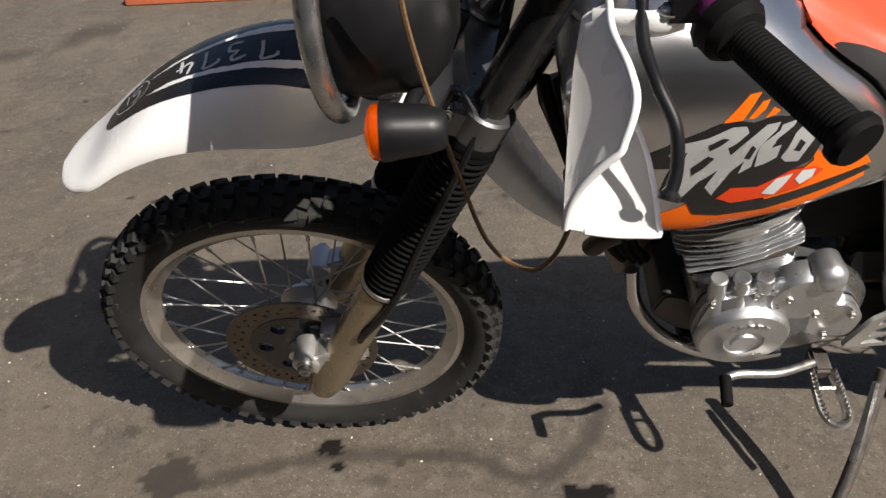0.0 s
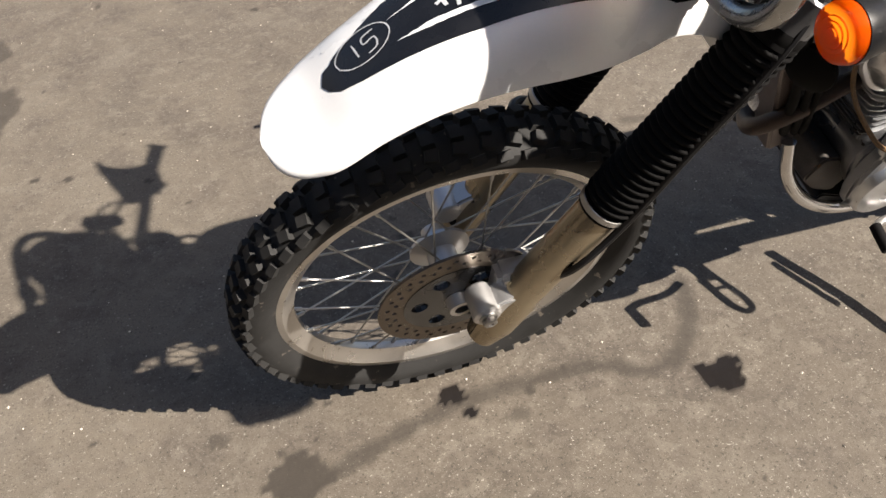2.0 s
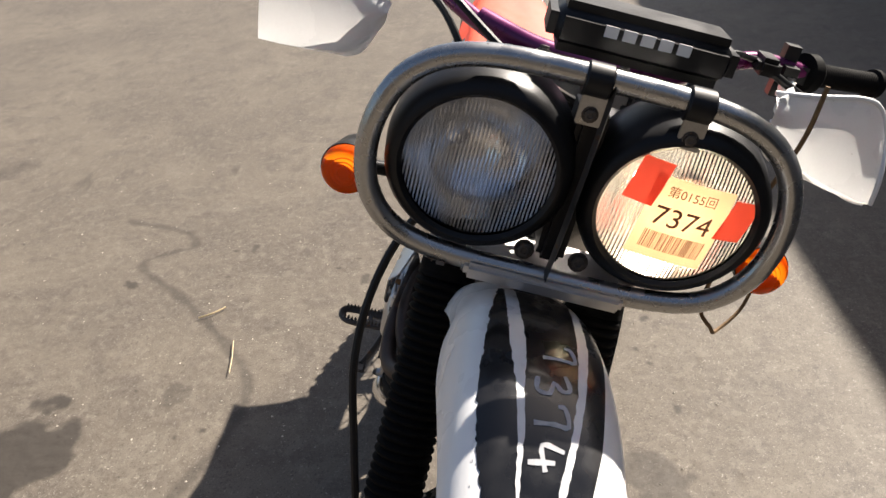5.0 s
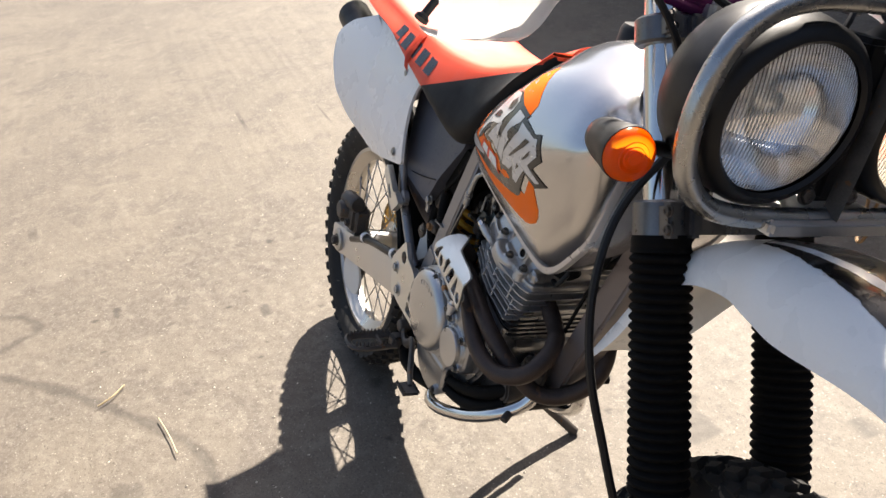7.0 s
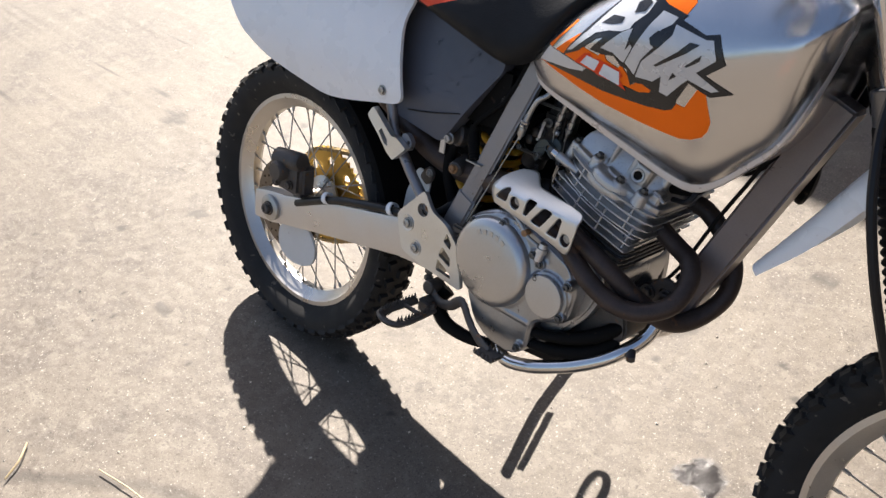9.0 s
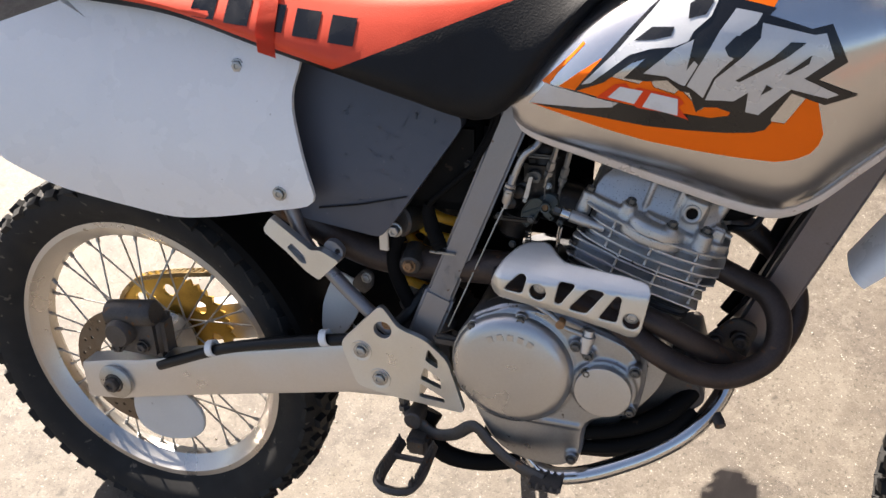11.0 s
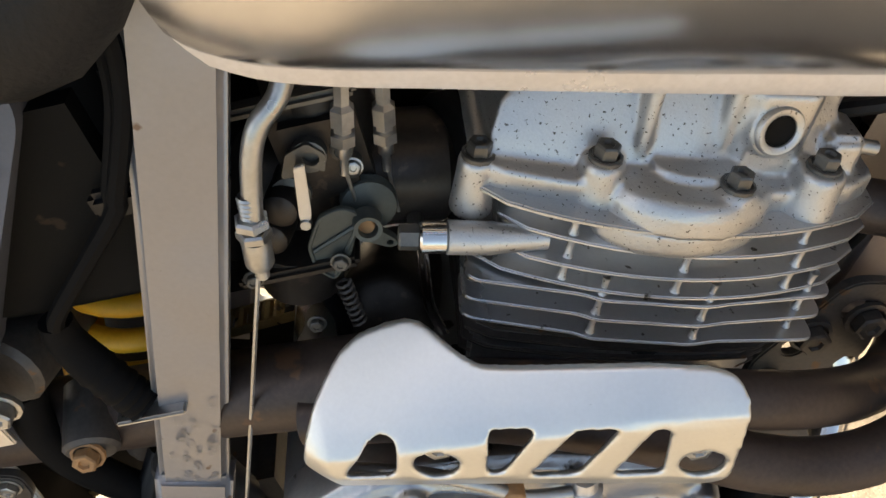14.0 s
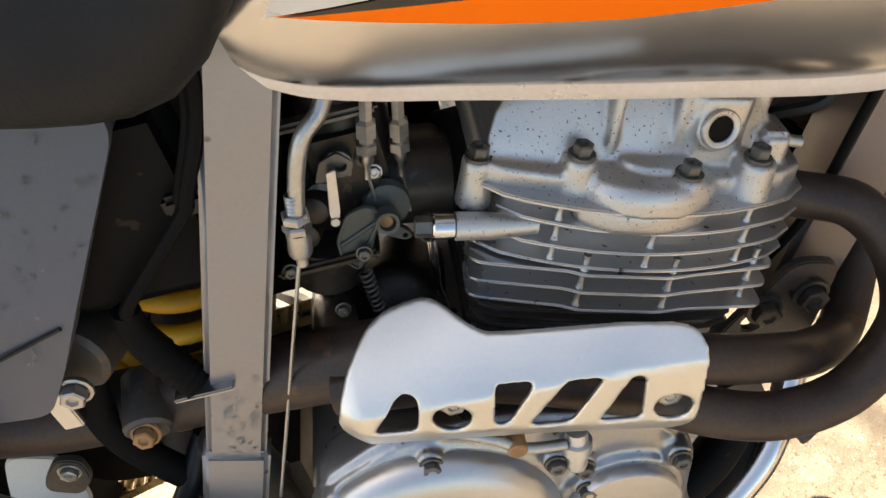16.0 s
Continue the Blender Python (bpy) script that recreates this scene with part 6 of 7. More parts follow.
chain_line = curve_points([(-0.085, 0.062, 0.500), (-0.130, 0.062, 0.517), (-0.40, 0.060, 0.485), (-0.70, 0.058, 0.441), (-0.785, 0.058, 0.405), (-0.816, 0.058, 0.329), (-0.785, 0.058, 0.253), (-0.70, 0.058, 0.217), (-0.40, 0.060, 0.345), (-0.130, 0.062, 0.425), (-0.085, 0.062, 0.450)], 24, closed=True)
links, gone, last = bmesh.new(), 0.0, None
for i, p in enumerate(chain_line):
    gone += (p - chain_line[i - 1]).length if i else 1.0
    if gone < 0.0079:
        continue
    gone = 0.0
    if last is not None:
        way = p - last
        m = Matrix.Translation((p + last) / 2) @ Matrix.Rotation(-math.atan2(way.z, way.x), 4, "Y")
        wide = 0.0072 if len(links.verts) % 2 else 0.0088
        for y in (-wide, wide):
            box(0, y, 0, 0.0125, 0.0016, 0.0078, 0.0, links, m)
        lathe([(0.0042, -0.0085), (0.0042, 0.0085)], 8, links, Matrix.Translation(p) @ Matrix.Rotation(radians(90), 4, "X"))
    last = p
# Two added black sheets darken the gap behind the chain, leaving a slit.
part("lower_gap_sheet", plate(rounded([(-0.30, 0.40), (-0.11, 0.41), (-0.11, 0.507), (-0.30, 0.490)], 0.008), 0.076, 0.080), SHADED_BLACK, bike, "black sheet added below the chain slit for shade")
part("upper_gap_sheet", plate(rounded([(-0.30, 0.522), (-0.11, 0.532), (-0.10, 0.60), (-0.30, 0.60)], 0.008), 0.076, 0.080), SHADED_BLACK, bike, "black sheet added above the chain slit for shade")
part("chain", links, CHAIN, bike, "oily golden drive chain", smooth=30)
coil = [(0.040 * math.cos(t * math.tau * 7), 0.040 * math.sin(t * math.tau * 7), 0.19 * t) for t in (k / 210 for k in range(211))]
SHOCK = axis_xf((-0.228, 0, 0.530), (0.36, 0, 0.93))
part("shock_spring", tube(coil, 0.0066, 12, 1, smooth=False), SPRING, bike, "yellow rear shock spring", xf=SHOCK, smooth=60)
part("shock_body", rod((-0.247, 0, 0.48), (-0.150, 0, 0.735), 0.020, 16), DARK_STEEL, bike, "dark shock absorber")
part("shock_reservoir", rod((-0.235, -0.075, 0.648), (-0.222, -0.02, 0.640), 0.021, 18), DARK_STEEL, bike)
part("air_box", box(-0.215, 0, 0.730, 0.20, 0.15, 0.13, 0.018, segments=3), SHADED_BLACK, bike, "black plastic air box")
part("linkage", box(-0.205, 0, 0.455, 0.09, 0.12, 0.08, 0.012), DARK_STEEL, bike)

# ---- side stand, pegs, pedals ----
stand = tube([(-0.245, 0.105, 0.30), (-0.200, 0.215, 0.197), (-0.1335, 0.33, 0.108)], 0.0115, 12, 4)
stand_ob = part("side_stand", stand, DARK_STEEL, bike, "grey steel side stand")
part("stand_foot", lathe([(0, 0), (0.026, 0), (0.027, 0.002), (0.027, 0.005), (0.024, 0.007), (0, 0.007)], 18, xf=Matrix.Translation((-0.136, 0.339, 0.098)) @ Matrix.Rotation(radians(18), 4, "X")), DARK_STEEL, stand_ob)
coil = [(-0.226 + 0.04 * k / 330 + 0.0062 * math.cos(k * 0.9), 0.128 + 0.10 * k / 330 + 0.0045 * math.sin(k * 0.9), 0.30 - 0.085 * k / 330 + 0.0052 * math.sin(k * 0.9)) for k in range(331)]
part("stand_spring", tube(coil, 0.0014, 5, 1, smooth=False), STEEL, stand_ob, "coiled return spring")
for s in (1, -1):
    x0, half, z = (-0.195, 0.026, 0.350) if s < 0 else (-0.115, 0.020, 0.355)
    ring = [(x0 - half + 0.004, 0.135), (x0 - half, 0.20), (x0 - half + 0.010, 0.226), (x0 + half - 0.010, 0.226), (x0 + half, 0.20), (x0 + half - 0.004, 0.135)]
    peg = tube([(x, s * y, z) for x, y in ring], 0.0055, 6, 5, flat=1.6)
    for k in range(12):
        for dx in (0.002 - half, half - 0.002):
            yy = 0.138 + 0.0075 * k
            lathe([(0.0035, 0), (0.0008, 0.009)], 5, peg, axis_xf((x0 + dx * (1 - 0.12 * (k > 9)), s * yy, z + 0.006), (0, 0, 1)))
    rod((x0 - half + 0.004, s * 0.165, z), (x0 + half - 0.004, s * 0.165, z), 0.004, 8, peg)
    peg_ob = part("footpeg", peg, DARK_STEEL if s < 0 else STEEL, bike, "toothed steel footpeg")
    part("peg_hinge", box(x0, s * 0.118, z - 0.002, 0.03, 0.046, 0.028, 0.005), DARK_STEEL, peg_ob)
pedal = part("brake_pedal", tube([(-0.218, -0.108, 0.374), (-0.206, -0.113, 0.377), (-0.176, -0.120, 0.362), (-0.145, -0.126, 0.372), (-0.117, -0.130, 0.394), (-0.092, -0.138, 0.378), (-0.060, -0.150, 0.364), (-0.015, -0.166, 0.360)], 0.0095, 10, flat=0.6), DARK_STEEL, bike, "grey steel brake pedal")
tip = box(-0.012, -0.172, 0.362, 0.040, 0.032, 0.006, 0.002)
for k in range(5):
    for y in (-0.186, -0.158):
        lathe([(0.0034, 0), (0.0012, 0.006)], 5, tip, axis_xf((-0.030 + 0.009 * k, y, 0.364), (0, 0, 1)))
part("pedal_tip", tip, DARK_STEEL, pedal, "toothed steel pedal tip")
part("pedal_pivot", rod((-0.205, -0.090, 0.377), (-0.205, -0.124, 0.377), 0.013, 18), DARK_STEEL, pedal)
part("brake_rod", rod((-0.222, -0.105, 0.374), (-0.226, -0.100, 0.425), 0.0045, 10), DARK_STEEL, pedal)
for z in (0.384, 0.398, 0.410):
    part("rod_nut", rod((-0.2230, -0.104, z - 0.004), (-0.2235, -0.1035, z + 0.004), 0.0085, 6), OLD_BOLT, pedal)
part("peg_mount", tube([(-0.190, -0.085, 0.372), (-0.195, -0.100, 0.350), (-0.160, -0.118, 0.330), (-0.110, -0.112, 0.322), (-0.060, -0.100, 0.328)], lambda t: 0.016 - 0.006 * t, 12, 5), SHADED_BLACK, bike, "grimy black footpeg mount")
shift = tube([(-0.085, 0.145, 0.405), (-0.03, 0.155, 0.392), (0.03, 0.158, 0.398), (0.055, 0.165, 0.40)], 0.007, 10)
shift_ob = part("gear_lever", shift, STEEL, bike, "steel gear lever")
part("lever_rubber", rod((0.055, 0.162, 0.40), (0.062, 0.21, 0.398), 0.0095, 12), GAITER, shift_ob, "black rubber toe piece")

# ---- engine ----
TILT = 17.0
EM = Matrix.Translation((0.065, 0, 0.614)) @ Matrix.Rotation(radians(TILT), 4, "Y")


def engine(name, bm, mat, parent=None, label="", **more):
    return part(name, bm, mat, parent or bike, label, xf=EM, **more)


def slab(outline, w0, w1, bevel=0.0, bm=None):
    m = Matrix(((1, 0, 0, 0), (0, 0, 1, 0), (0, 1, 0, 0), (0, 0, 0, 1)))
    return plate(outline, w0, w1, bevel=bevel, bm=bm, xf=m)


def fin_plan(right):
    """A closed outline from the points of one side, mirrored to the other."""
    return list(right) + [(u, -y) for u, y in right[::-1]]


def bowed_side(u0, u1, y0, y1, bow, end=0.012, n=14):
    """One side of a cast plate: it bows outwards between its two ends, whose corners are rounded off."""
    pts = []
    for k in range(n + 1):
        t = k / n
        y = y0 + (y1 - y0) * t - bow * (1 - (2 * t - 1) ** 2)
        y += 0.35 * end * max(0, 1 - (u1 - u0) * t / end) ** 2 + 0.35 * end * max(0, 1 - (u1 - u0) * (1 - t) / end) ** 2
        pts.append((u0 + (u1 - u0) * t, y))
    return [(u0 + 0.001, y0 + 0.030)] + pts + [(u1 + 0.002, y1 + 0.022)]


def cast(name, bm, mat, label="", parent=None, voxel=0.0014, rounds=5, xf=EM):
    """Solids grown together into one casting with soft fillets."""
    ob = part(name, bm, mat, parent or bike, label, smooth=0, xf=xf)
    ob.data.polygons.foreach_set("use_smooth", [True] * len(ob.data.polygons))
    grow = ob.modifiers.new("grow", "REMESH")
    grow.mode, grow.voxel_size, grow.use_smooth_shade = "VOXEL", voxel, True
    soft = ob.modifiers.new("soft", "SMOOTH")
    soft.factor, soft.iterations = 0.5, rounds
    return ob


cyl = engine("cylinder", slab(fin_plan(bowed_side(-0.076, 0.070, -0.074, -0.080, 0.004)), -0.060, 0.027, 0.002), CASE_METAL, label="finned air-cooled cylinder")
# the barrel's three fins step outwards in the middle
for w, u0, y0, y1 in ((0.0245, -0.0865, -0.0880, -0.0955), (0.0123, -0.0870, -0.0878, -0.0965), (0.0, -0.0862, -0.0874, -0.0998)):
    side = rounded([(u0 + 0.002, y0 + 0.03), (u0, y0 + 0.004), (u0 + 0.004, y0), (-0.036, -0.0960), (-0.0295, -0.0995), (0.0165, -0.1030), (0.0285, -0.1008), (0.074, y1), (0.0775, y1 + 0.004), (0.078, y1 + 0.03)], 0.004, 3)
    fin = slab(fin_plan(side), w - 0.0010, w + 0.0010, 0.0006)
    fin_ob = engine("fin", fin, ENGINE, cyl, smooth=35)
    for u, y in ((-0.0285, -0.0965), (0.0185, -0.0995), (0.066, -0.0925)):
        engine("fin_damper", lathe([(0.0024, 0.0010), (0.0016, 0.003), (0.0015, 0.006), (0.0016, 0.0090), (0.0024, 0.0112)], 10, xf=Matrix.Translation((u, y + 0.0015, w))), HEAD_PAINT, fin_ob)
# The four lowest fins get a darker colour than those above.
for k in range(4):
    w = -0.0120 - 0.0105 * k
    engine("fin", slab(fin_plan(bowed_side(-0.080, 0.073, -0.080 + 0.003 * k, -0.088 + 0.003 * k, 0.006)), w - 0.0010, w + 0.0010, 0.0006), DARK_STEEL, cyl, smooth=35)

# the head: a lower body with three bowed fins, a thin flange and the cover with its humps and posts above it
lower = slab(fin_plan(bowed_side(-0.072, 0.072, -0.074, -0.078, 0.008)), 0.0262, 0.0655, 0.002)
for sd in (1, -1):
    lathe([(0, 0), (0.028, 0), (0.031, 0.004), (0.031, 0.0135), (0, 0.0135)], 30, lower, Matrix(((1.15, 0, 0, -0.004), (0, 0.55, 0, sd * 0.0865), (0, 0, 1, 0.052), (0, 0, 0, 1))))
head_ob = cast("cylinder_head", lower, HEAD_PAINT, "silver cylinder head speckled with corrosion", voxel=0.0016, rounds=3)
for w, u0, u1, y0, y1, bow in ((0.0532, -0.0758, 0.0855, -0.0815, -0.0850, 0.0190), (0.0410, -0.0742, 0.0845, -0.0862, -0.0868, 0.0165), (0.0284, -0.0840, 0.0850, -0.0790, -0.0865, 0.0185)):
    fin_ob = engine("fin", slab(fin_plan(bowed_side(u0, u1, y0, y1, bow)), w - 0.0010, w + 0.0010, 0.0006), ENGINE, head_ob, smooth=35)
    for u, y in (((-0.046, -0.0905), (0.052, -0.0930)) if w > 0.05 else ((-0.046, -0.0910), (0.002, -0.0985), (0.053, -0.0945))):
        engine("fin_damper", lathe([(0.0025, 0.0010), (0.0017, 0.003), (0.0016, 0.006), (0.0017, 0.0095), (0.0026, 0.0115)], 10, xf=Matrix.Translation((u, y + 0.0015, w))), HEAD_PAINT, fin_ob)
flange = slab(fin_plan(bowed_side(-0.0874, 0.0830, -0.0815, -0.0865, 0.0205, 0.016)), 0.0655, 0.0680, 0.0007)
engine("head_flange", flange, HEAD_PAINT, head_ob, "thin rough-cast flange edge", smooth=35)

upper = slab(fin_plan(bowed_side(-0.088, 0.081, -0.0765, -0.0800, 0.0130)), 0.0650, 0.0780, 0.001)
shape = [(-0.082, 0.0715), (-0.045, 0.0775), (0.0, 0.0800), (0.045, 0.0780), (0.072, 0.0710)]
tiers = []
for w, back, ahead, inset in ((0.0760, 0.0, 0.0, 0.0), (0.0860, 0.000, 0.004, 0.0035), (0.0980, 0.003, 0.010, 0.0085), (0.1120, 0.012, 0.014, 0.0150), (0.1240, 0.026, 0.018, 0.0240), (0.1330, 0.040, 0.024, 0.0360)):
    half = [(max(-0.082 + back, min(0.072 - ahead, u)) if 0 < i < 4 else (-0.082 + back if i == 0 else 0.072 - ahead), -(y - inset)) for i, (u, y) in enumerate(shape)]
    tiers.append([Vector((u, y, w)) for u, y in half] + [Vector((u, -y, w)) for u, y in half[::-1]])
loft(tiers, bm=upper)
for sd in (-1,):
    hump = Matrix(((1, 0, 0, -0.002), (0, 0.62, 0, sd * 0.0850), (0, 0, 1, 0.0655), (0, 0, 0, 1)))
    lathe([(0, 0), (0.0345, 0), (0.0335, 0.0090), (0.0305, 0.0135), (0.0245, 0.0150), (0, 0.0150)], 44, upper, hump)
    lathe([(0, 0), (0.016, 0), (0.015, 0.0185), (0, 0.0185)], 30, upper, Matrix(((1.2, 0, 0, 0.0), (0, 0.7, 0, sd * 0.0790), (0, 0, 1, 0.0655), (0, 0, 0, 1))))
    for u, v, w, r in ((-0.086, 0.070, 0.077, 0.0082), (-0.0385, 0.081, 0.0855, 0.0092), (0.0129, 0.092, 0.0822, 0.0090), (0.0497, 0.085, 0.087, 0.0105)):
        low = 0.050 if u < -0.08 else 0.066
        lathe([(0, low), (r * 1.15, low), (r, w - 0.010), (r * 0.96, w - 0.001), (r * 0.86, w + 0.0004), (0, w + 0.0004)], 20, upper, Matrix.Translation((u, sd * v, 0)))
    box(-0.0225, sd * 0.0700, 0.100, 0.0060, 0.0140, 0.052, 0.0015, upper)
    box(0.0105, sd * 0.0680, 0.100, 0.0060, 0.0150, 0.052, 0.0015, upper)
    box(0.0290, sd * 0.0690, 0.094, 0.0300, 0.0200, 0.050, 0.0030, upper)
    lathe([(0, -0.020), (0.0122, -0.020), (0.0118, 0.0005), (0, 0.0005)], 24, upper, axis_xf((0.0275, sd * 0.0795, 0.1010), (0.12, sd, 0.22)))
    box(0.0640, sd * 0.0640, 0.084, 0.0180, 0.0240, 0.022, 0.003, upper)
    rod((0.056, sd * 0.055, 0.085), (0.061, sd * 0.050, 0.135), 0.0075, 14, upper)
cover_ob = cast("rocker_cover", upper, HEAD_PAINT, "speckled silver rocker cover", head_ob, 0.0013, 4)
for sd in (-1,):
    rim_at = axis_xf((0.0275, sd * 0.0806, 0.1012), (0.12, sd, 0.22))
    engine("plug_rim", lathe([(0.0104, -0.003), (0.0104, 0.0006), (0.0094, 0.0018), (0.0080, 0.0018), (0.0068, 0.0010), (0.0066, 0.0002), (0.0060, -0.0002), (0.0060, 0.0003)], 28, xf=rim_at), HEAD_PAINT, head_ob, "threaded plug hole rim")
    # Shallow black disc: the darkness of a deep bore is in its colour.
    engine("plug_hole", lathe([(0.0067, 0.0003), (0.0060, -0.0001), (0.0060, 0.0003), (0.0054, -0.0001), (0, 0.0)], 22, xf=rim_at), SHADED_BLACK, head_ob, "black disc with the plug hole's shade in its colour")
    for u, v, w in ((-0.086, 0.070, 0.077), (-0.0385, 0.081, 0.0855), (0.0129, 0.092, 0.0822), (0.0497, 0.085, 0.087)):
        engine("head_bolt", bolt((u, sd * v, w), (0, 0, 1), 0.0052, 0.0075), OLD_BOLT, head_ob)
for k in range(5):  # on the stand side plain fins go on up to the tank
    w = 0.0660 + 0.0115 * k
    engine("fin", slab(rounded([(-0.080, 0.030), (-0.084, 0.080), (-0.074, 0.088), (-0.030, 0.0985), (0.030, 0.0995), (0.076, 0.090), (0.085, 0.080), (0.080, 0.030)], 0.006), w - 0.0010, w + 0.0010, 0.0006), ENGINE, head_ob, smooth=35)
engine("temperature_sensor", rod((-0.1165, -0.085, 0.0464), (-0.108, -0.085, 0.0464), 0.0056, 6), OLD_BOLT, head_ob)
engine("sensor_collar", rod((-0.108, -0.085, 0.0464), (-0.0965, -0.085, 0.0466), 0.0068, 18), CHROME, head_ob, "chrome collar")
engine("sensor_boss", tube([(-0.0965, -0.085, 0.0466), (-0.092, -0.085, 0.0466), (-0.080, -0.085, 0.0467), (-0.073, -0.085, 0.0468), (-0.055, -0.084, 0.0470)], lambda t: 0.0072 if t < 0.55 else 0.0072 - 0.004 * (t - 0.55), 18, 4), HEAD_PAINT, head_ob)
engine("spark_lead", tube([(0.075, -0.04, 0.085), (0.10, -0.05, 0.105), (0.09, -0.03, 0.145), (0.03, 0.0, 0.175)], 0.004, 8), BLACK, label="black spark plug lead")
engine("breather", rod((0.060, -0.070, 0.090), (0.079, -0.071, 0.088), 0.0032, 10), STEEL, head_ob)

# crankcase
CASE = rounded([(-0.150, 0.46), (-0.140, 0.53), (-0.095, 0.578), (-0.02, 0.585), (0.085, 0.565), (0.122, 0.53), (0.108, 0.47), (0.062, 0.41), (0.02, 0.365), (-0.07, 0.362), (-0.125, 0.39)], 0.03)
case = part("crankcase", plate(CASE, -0.098, 0.098, bevel=0.006), CASE_METAL, bike, "silver painted crankcase", smooth=35)
COVER_R = rounded([(-0.142, 0.49), (-0.128, 0.555), (-0.075, 0.583), (-0.01, 0.578), (0.075, 0.548), (0.094, 0.51), (0.086, 0.45), (0.026, 0.428), (0.024, 0.372), (-0.004, 0.347), (-0.060, 0.350), (-0.094, 0.372), (-0.120, 0.425)], 0.018)
cover = plate(COVER_R, -0.126, -0.092, bevel=0.004)
RIGHT_BOLTS = ((-0.117, 0.548), (-0.058, 0.566), (0.009, 0.541), (0.024, 0.531), (0.080, 0.518), (0.078, 0.462), (0.012, 0.374), (0.024, 0.508))
for x, z in RIGHT_BOLTS:
    lathe([(0.0, -0.02), (0.0100, -0.02), (0.0082, 0.008), (0.0074, 0.0095), (0, 0.0095)], 18, cover, axis_xf((x, -0.124, z), (0, -1, 0)))
lathe([(0, -0.01), (0.0795, -0.01), (0.0785, 0.004), (0, 0.004)], 60, cover, axis_xf((-0.068, -0.124, 0.494), (0, -1, 0)))
lathe([(0, -0.01), (0.041, -0.01), (0.039, 0.007), (0, 0.007)], 48, cover, axis_xf((0.0445, -0.124, 0.485), (0, -1, 0)))
box(-0.030, -0.124, 0.420, 0.10, 0.008, 0.010, 0.002, cover)
cover_r = cast("clutch_cover", cover, CASE_METAL, "silver painted right engine cover", case, 0.0018, 3, None)
DOME = axis_xf((-0.068, -0.124, 0.494), (0, -1, 0))
part("clutch_cap", lathe([(0.0762, 0.0), (0.0760, 0.008), (0.0735, 0.0145), (0.068, 0.0190), (0.060, 0.0212), (0.030, 0.0232), (0.0, 0.0238)], 72, xf=DOME), COVER_METAL, case, "smooth round clutch cap", smooth=60)
part("oil_filter_cap", lathe([(0.0345, 0.0), (0.0345, 0.0118), (0.0335, 0.0130), (0.030, 0.0134), (0.0, 0.0138)], 48, xf=axis_xf((0.0445, -0.126, 0.485), (0, -1, 0))), COVER_METAL, case, "small round oil filter cap")
for x, z in RIGHT_BOLTS:
    part("cover_bolt", bolt((x, -0.1335, z), (0, -1, 0), 0.0052, 0.006), OLD_BOLT, cover_r)
for k in range(5):
    a = radians(118 - 14 * k)
    part("cast_mark", box(0, 0, 0, 0.008, 0.0012, 0.009, 0.0005, xf=Matrix.Translation((-0.068 + 0.052 * math.cos(a), -0.1459, 0.494 + 0.052 * math.sin(a))) @ Matrix.Rotation(radians(90) - a, 4, "Y")), COVER_METAL, case)
COVER_L = rounded([(-0.02, 0.56), (0.05, 0.575), (0.105, 0.55), (0.115, 0.48), (0.10, 0.42), (0.06, 0.39), (0.0, 0.39), (-0.04, 0.43), (-0.07, 0.47), (-0.05, 0.53)], 0.025)
part("generator_cover", plate(COVER_L, 0.096, 0.122, bevel=0.006), CASE_METAL, case, "silver painted left engine cover", smooth=35)
part("generator_cap", lathe([(0.070, 0.0), (0.069, 0.012), (0.064, 0.018), (0.03, 0.022), (0.028, 0.019), (0.02, 0.019), (0.018, 0.023), (0, 0.023)], 44, xf=axis_xf((0.038, 0.120, 0.465), (0, 1, 0))), ENGINE, case, "round generator cap")
for k in range(5):
    a = radians(122 - 16 * k)
    part("cast_mark", box(0, 0, 0, 0.008, 0.003, 0.009, 0.0007, xf=Matrix.Translation((0.038 + 0.045 * math.cos(a), 0.1415, 0.465 + 0.045 * math.sin(a))) @ Matrix.Rotation(radians(90) - a, 4, "Y")), COVER_METAL, case)
for x in (0.095, 0.062, 0.03):
    part("case_rib", rod((x, 0.108, 0.59), (x - 0.01, 0.112, 0.50), 0.013, 16), ENGINE, case)
part("starter_cover", lathe([(0.052, 0.0), (0.052, 0.03), (0.047, 0.036), (0.0, 0.038)], 36, xf=axis_xf((-0.035, 0.088, 0.548), (0, 1, 0))), ENGINE, case, "round starter gear cover")
part("starter_cap", lathe([(0.024, 0.0), (0.024, 0.035), (0.018, 0.046), (0.008, 0.050), (0, 0.050)], 26, xf=axis_xf((-0.055, 0.085, 0.592), (0, 1, 0.15))), ENGINE, case)
part("sprocket_cover", plate(rounded([(-0.05, 0.52), (-0.11, 0.53), (-0.145, 0.48), (-0.135, 0.43), (-0.06, 0.44)], 0.02), 0.096, 0.118, bevel=0.005), ENGINE, case, "silver sprocket cover")
for x, z in ((0.098, 0.545), (-0.01, 0.552), (0.105, 0.43), (0.015, 0.40), (-0.06, 0.51), (0.04, 0.562), (-0.115, 0.505), (-0.09, 0.45)):
    part("cover_bolt", bolt((x, 0.121, z), (0, 1, 0), 0.0058, 0.007), STEEL, case)

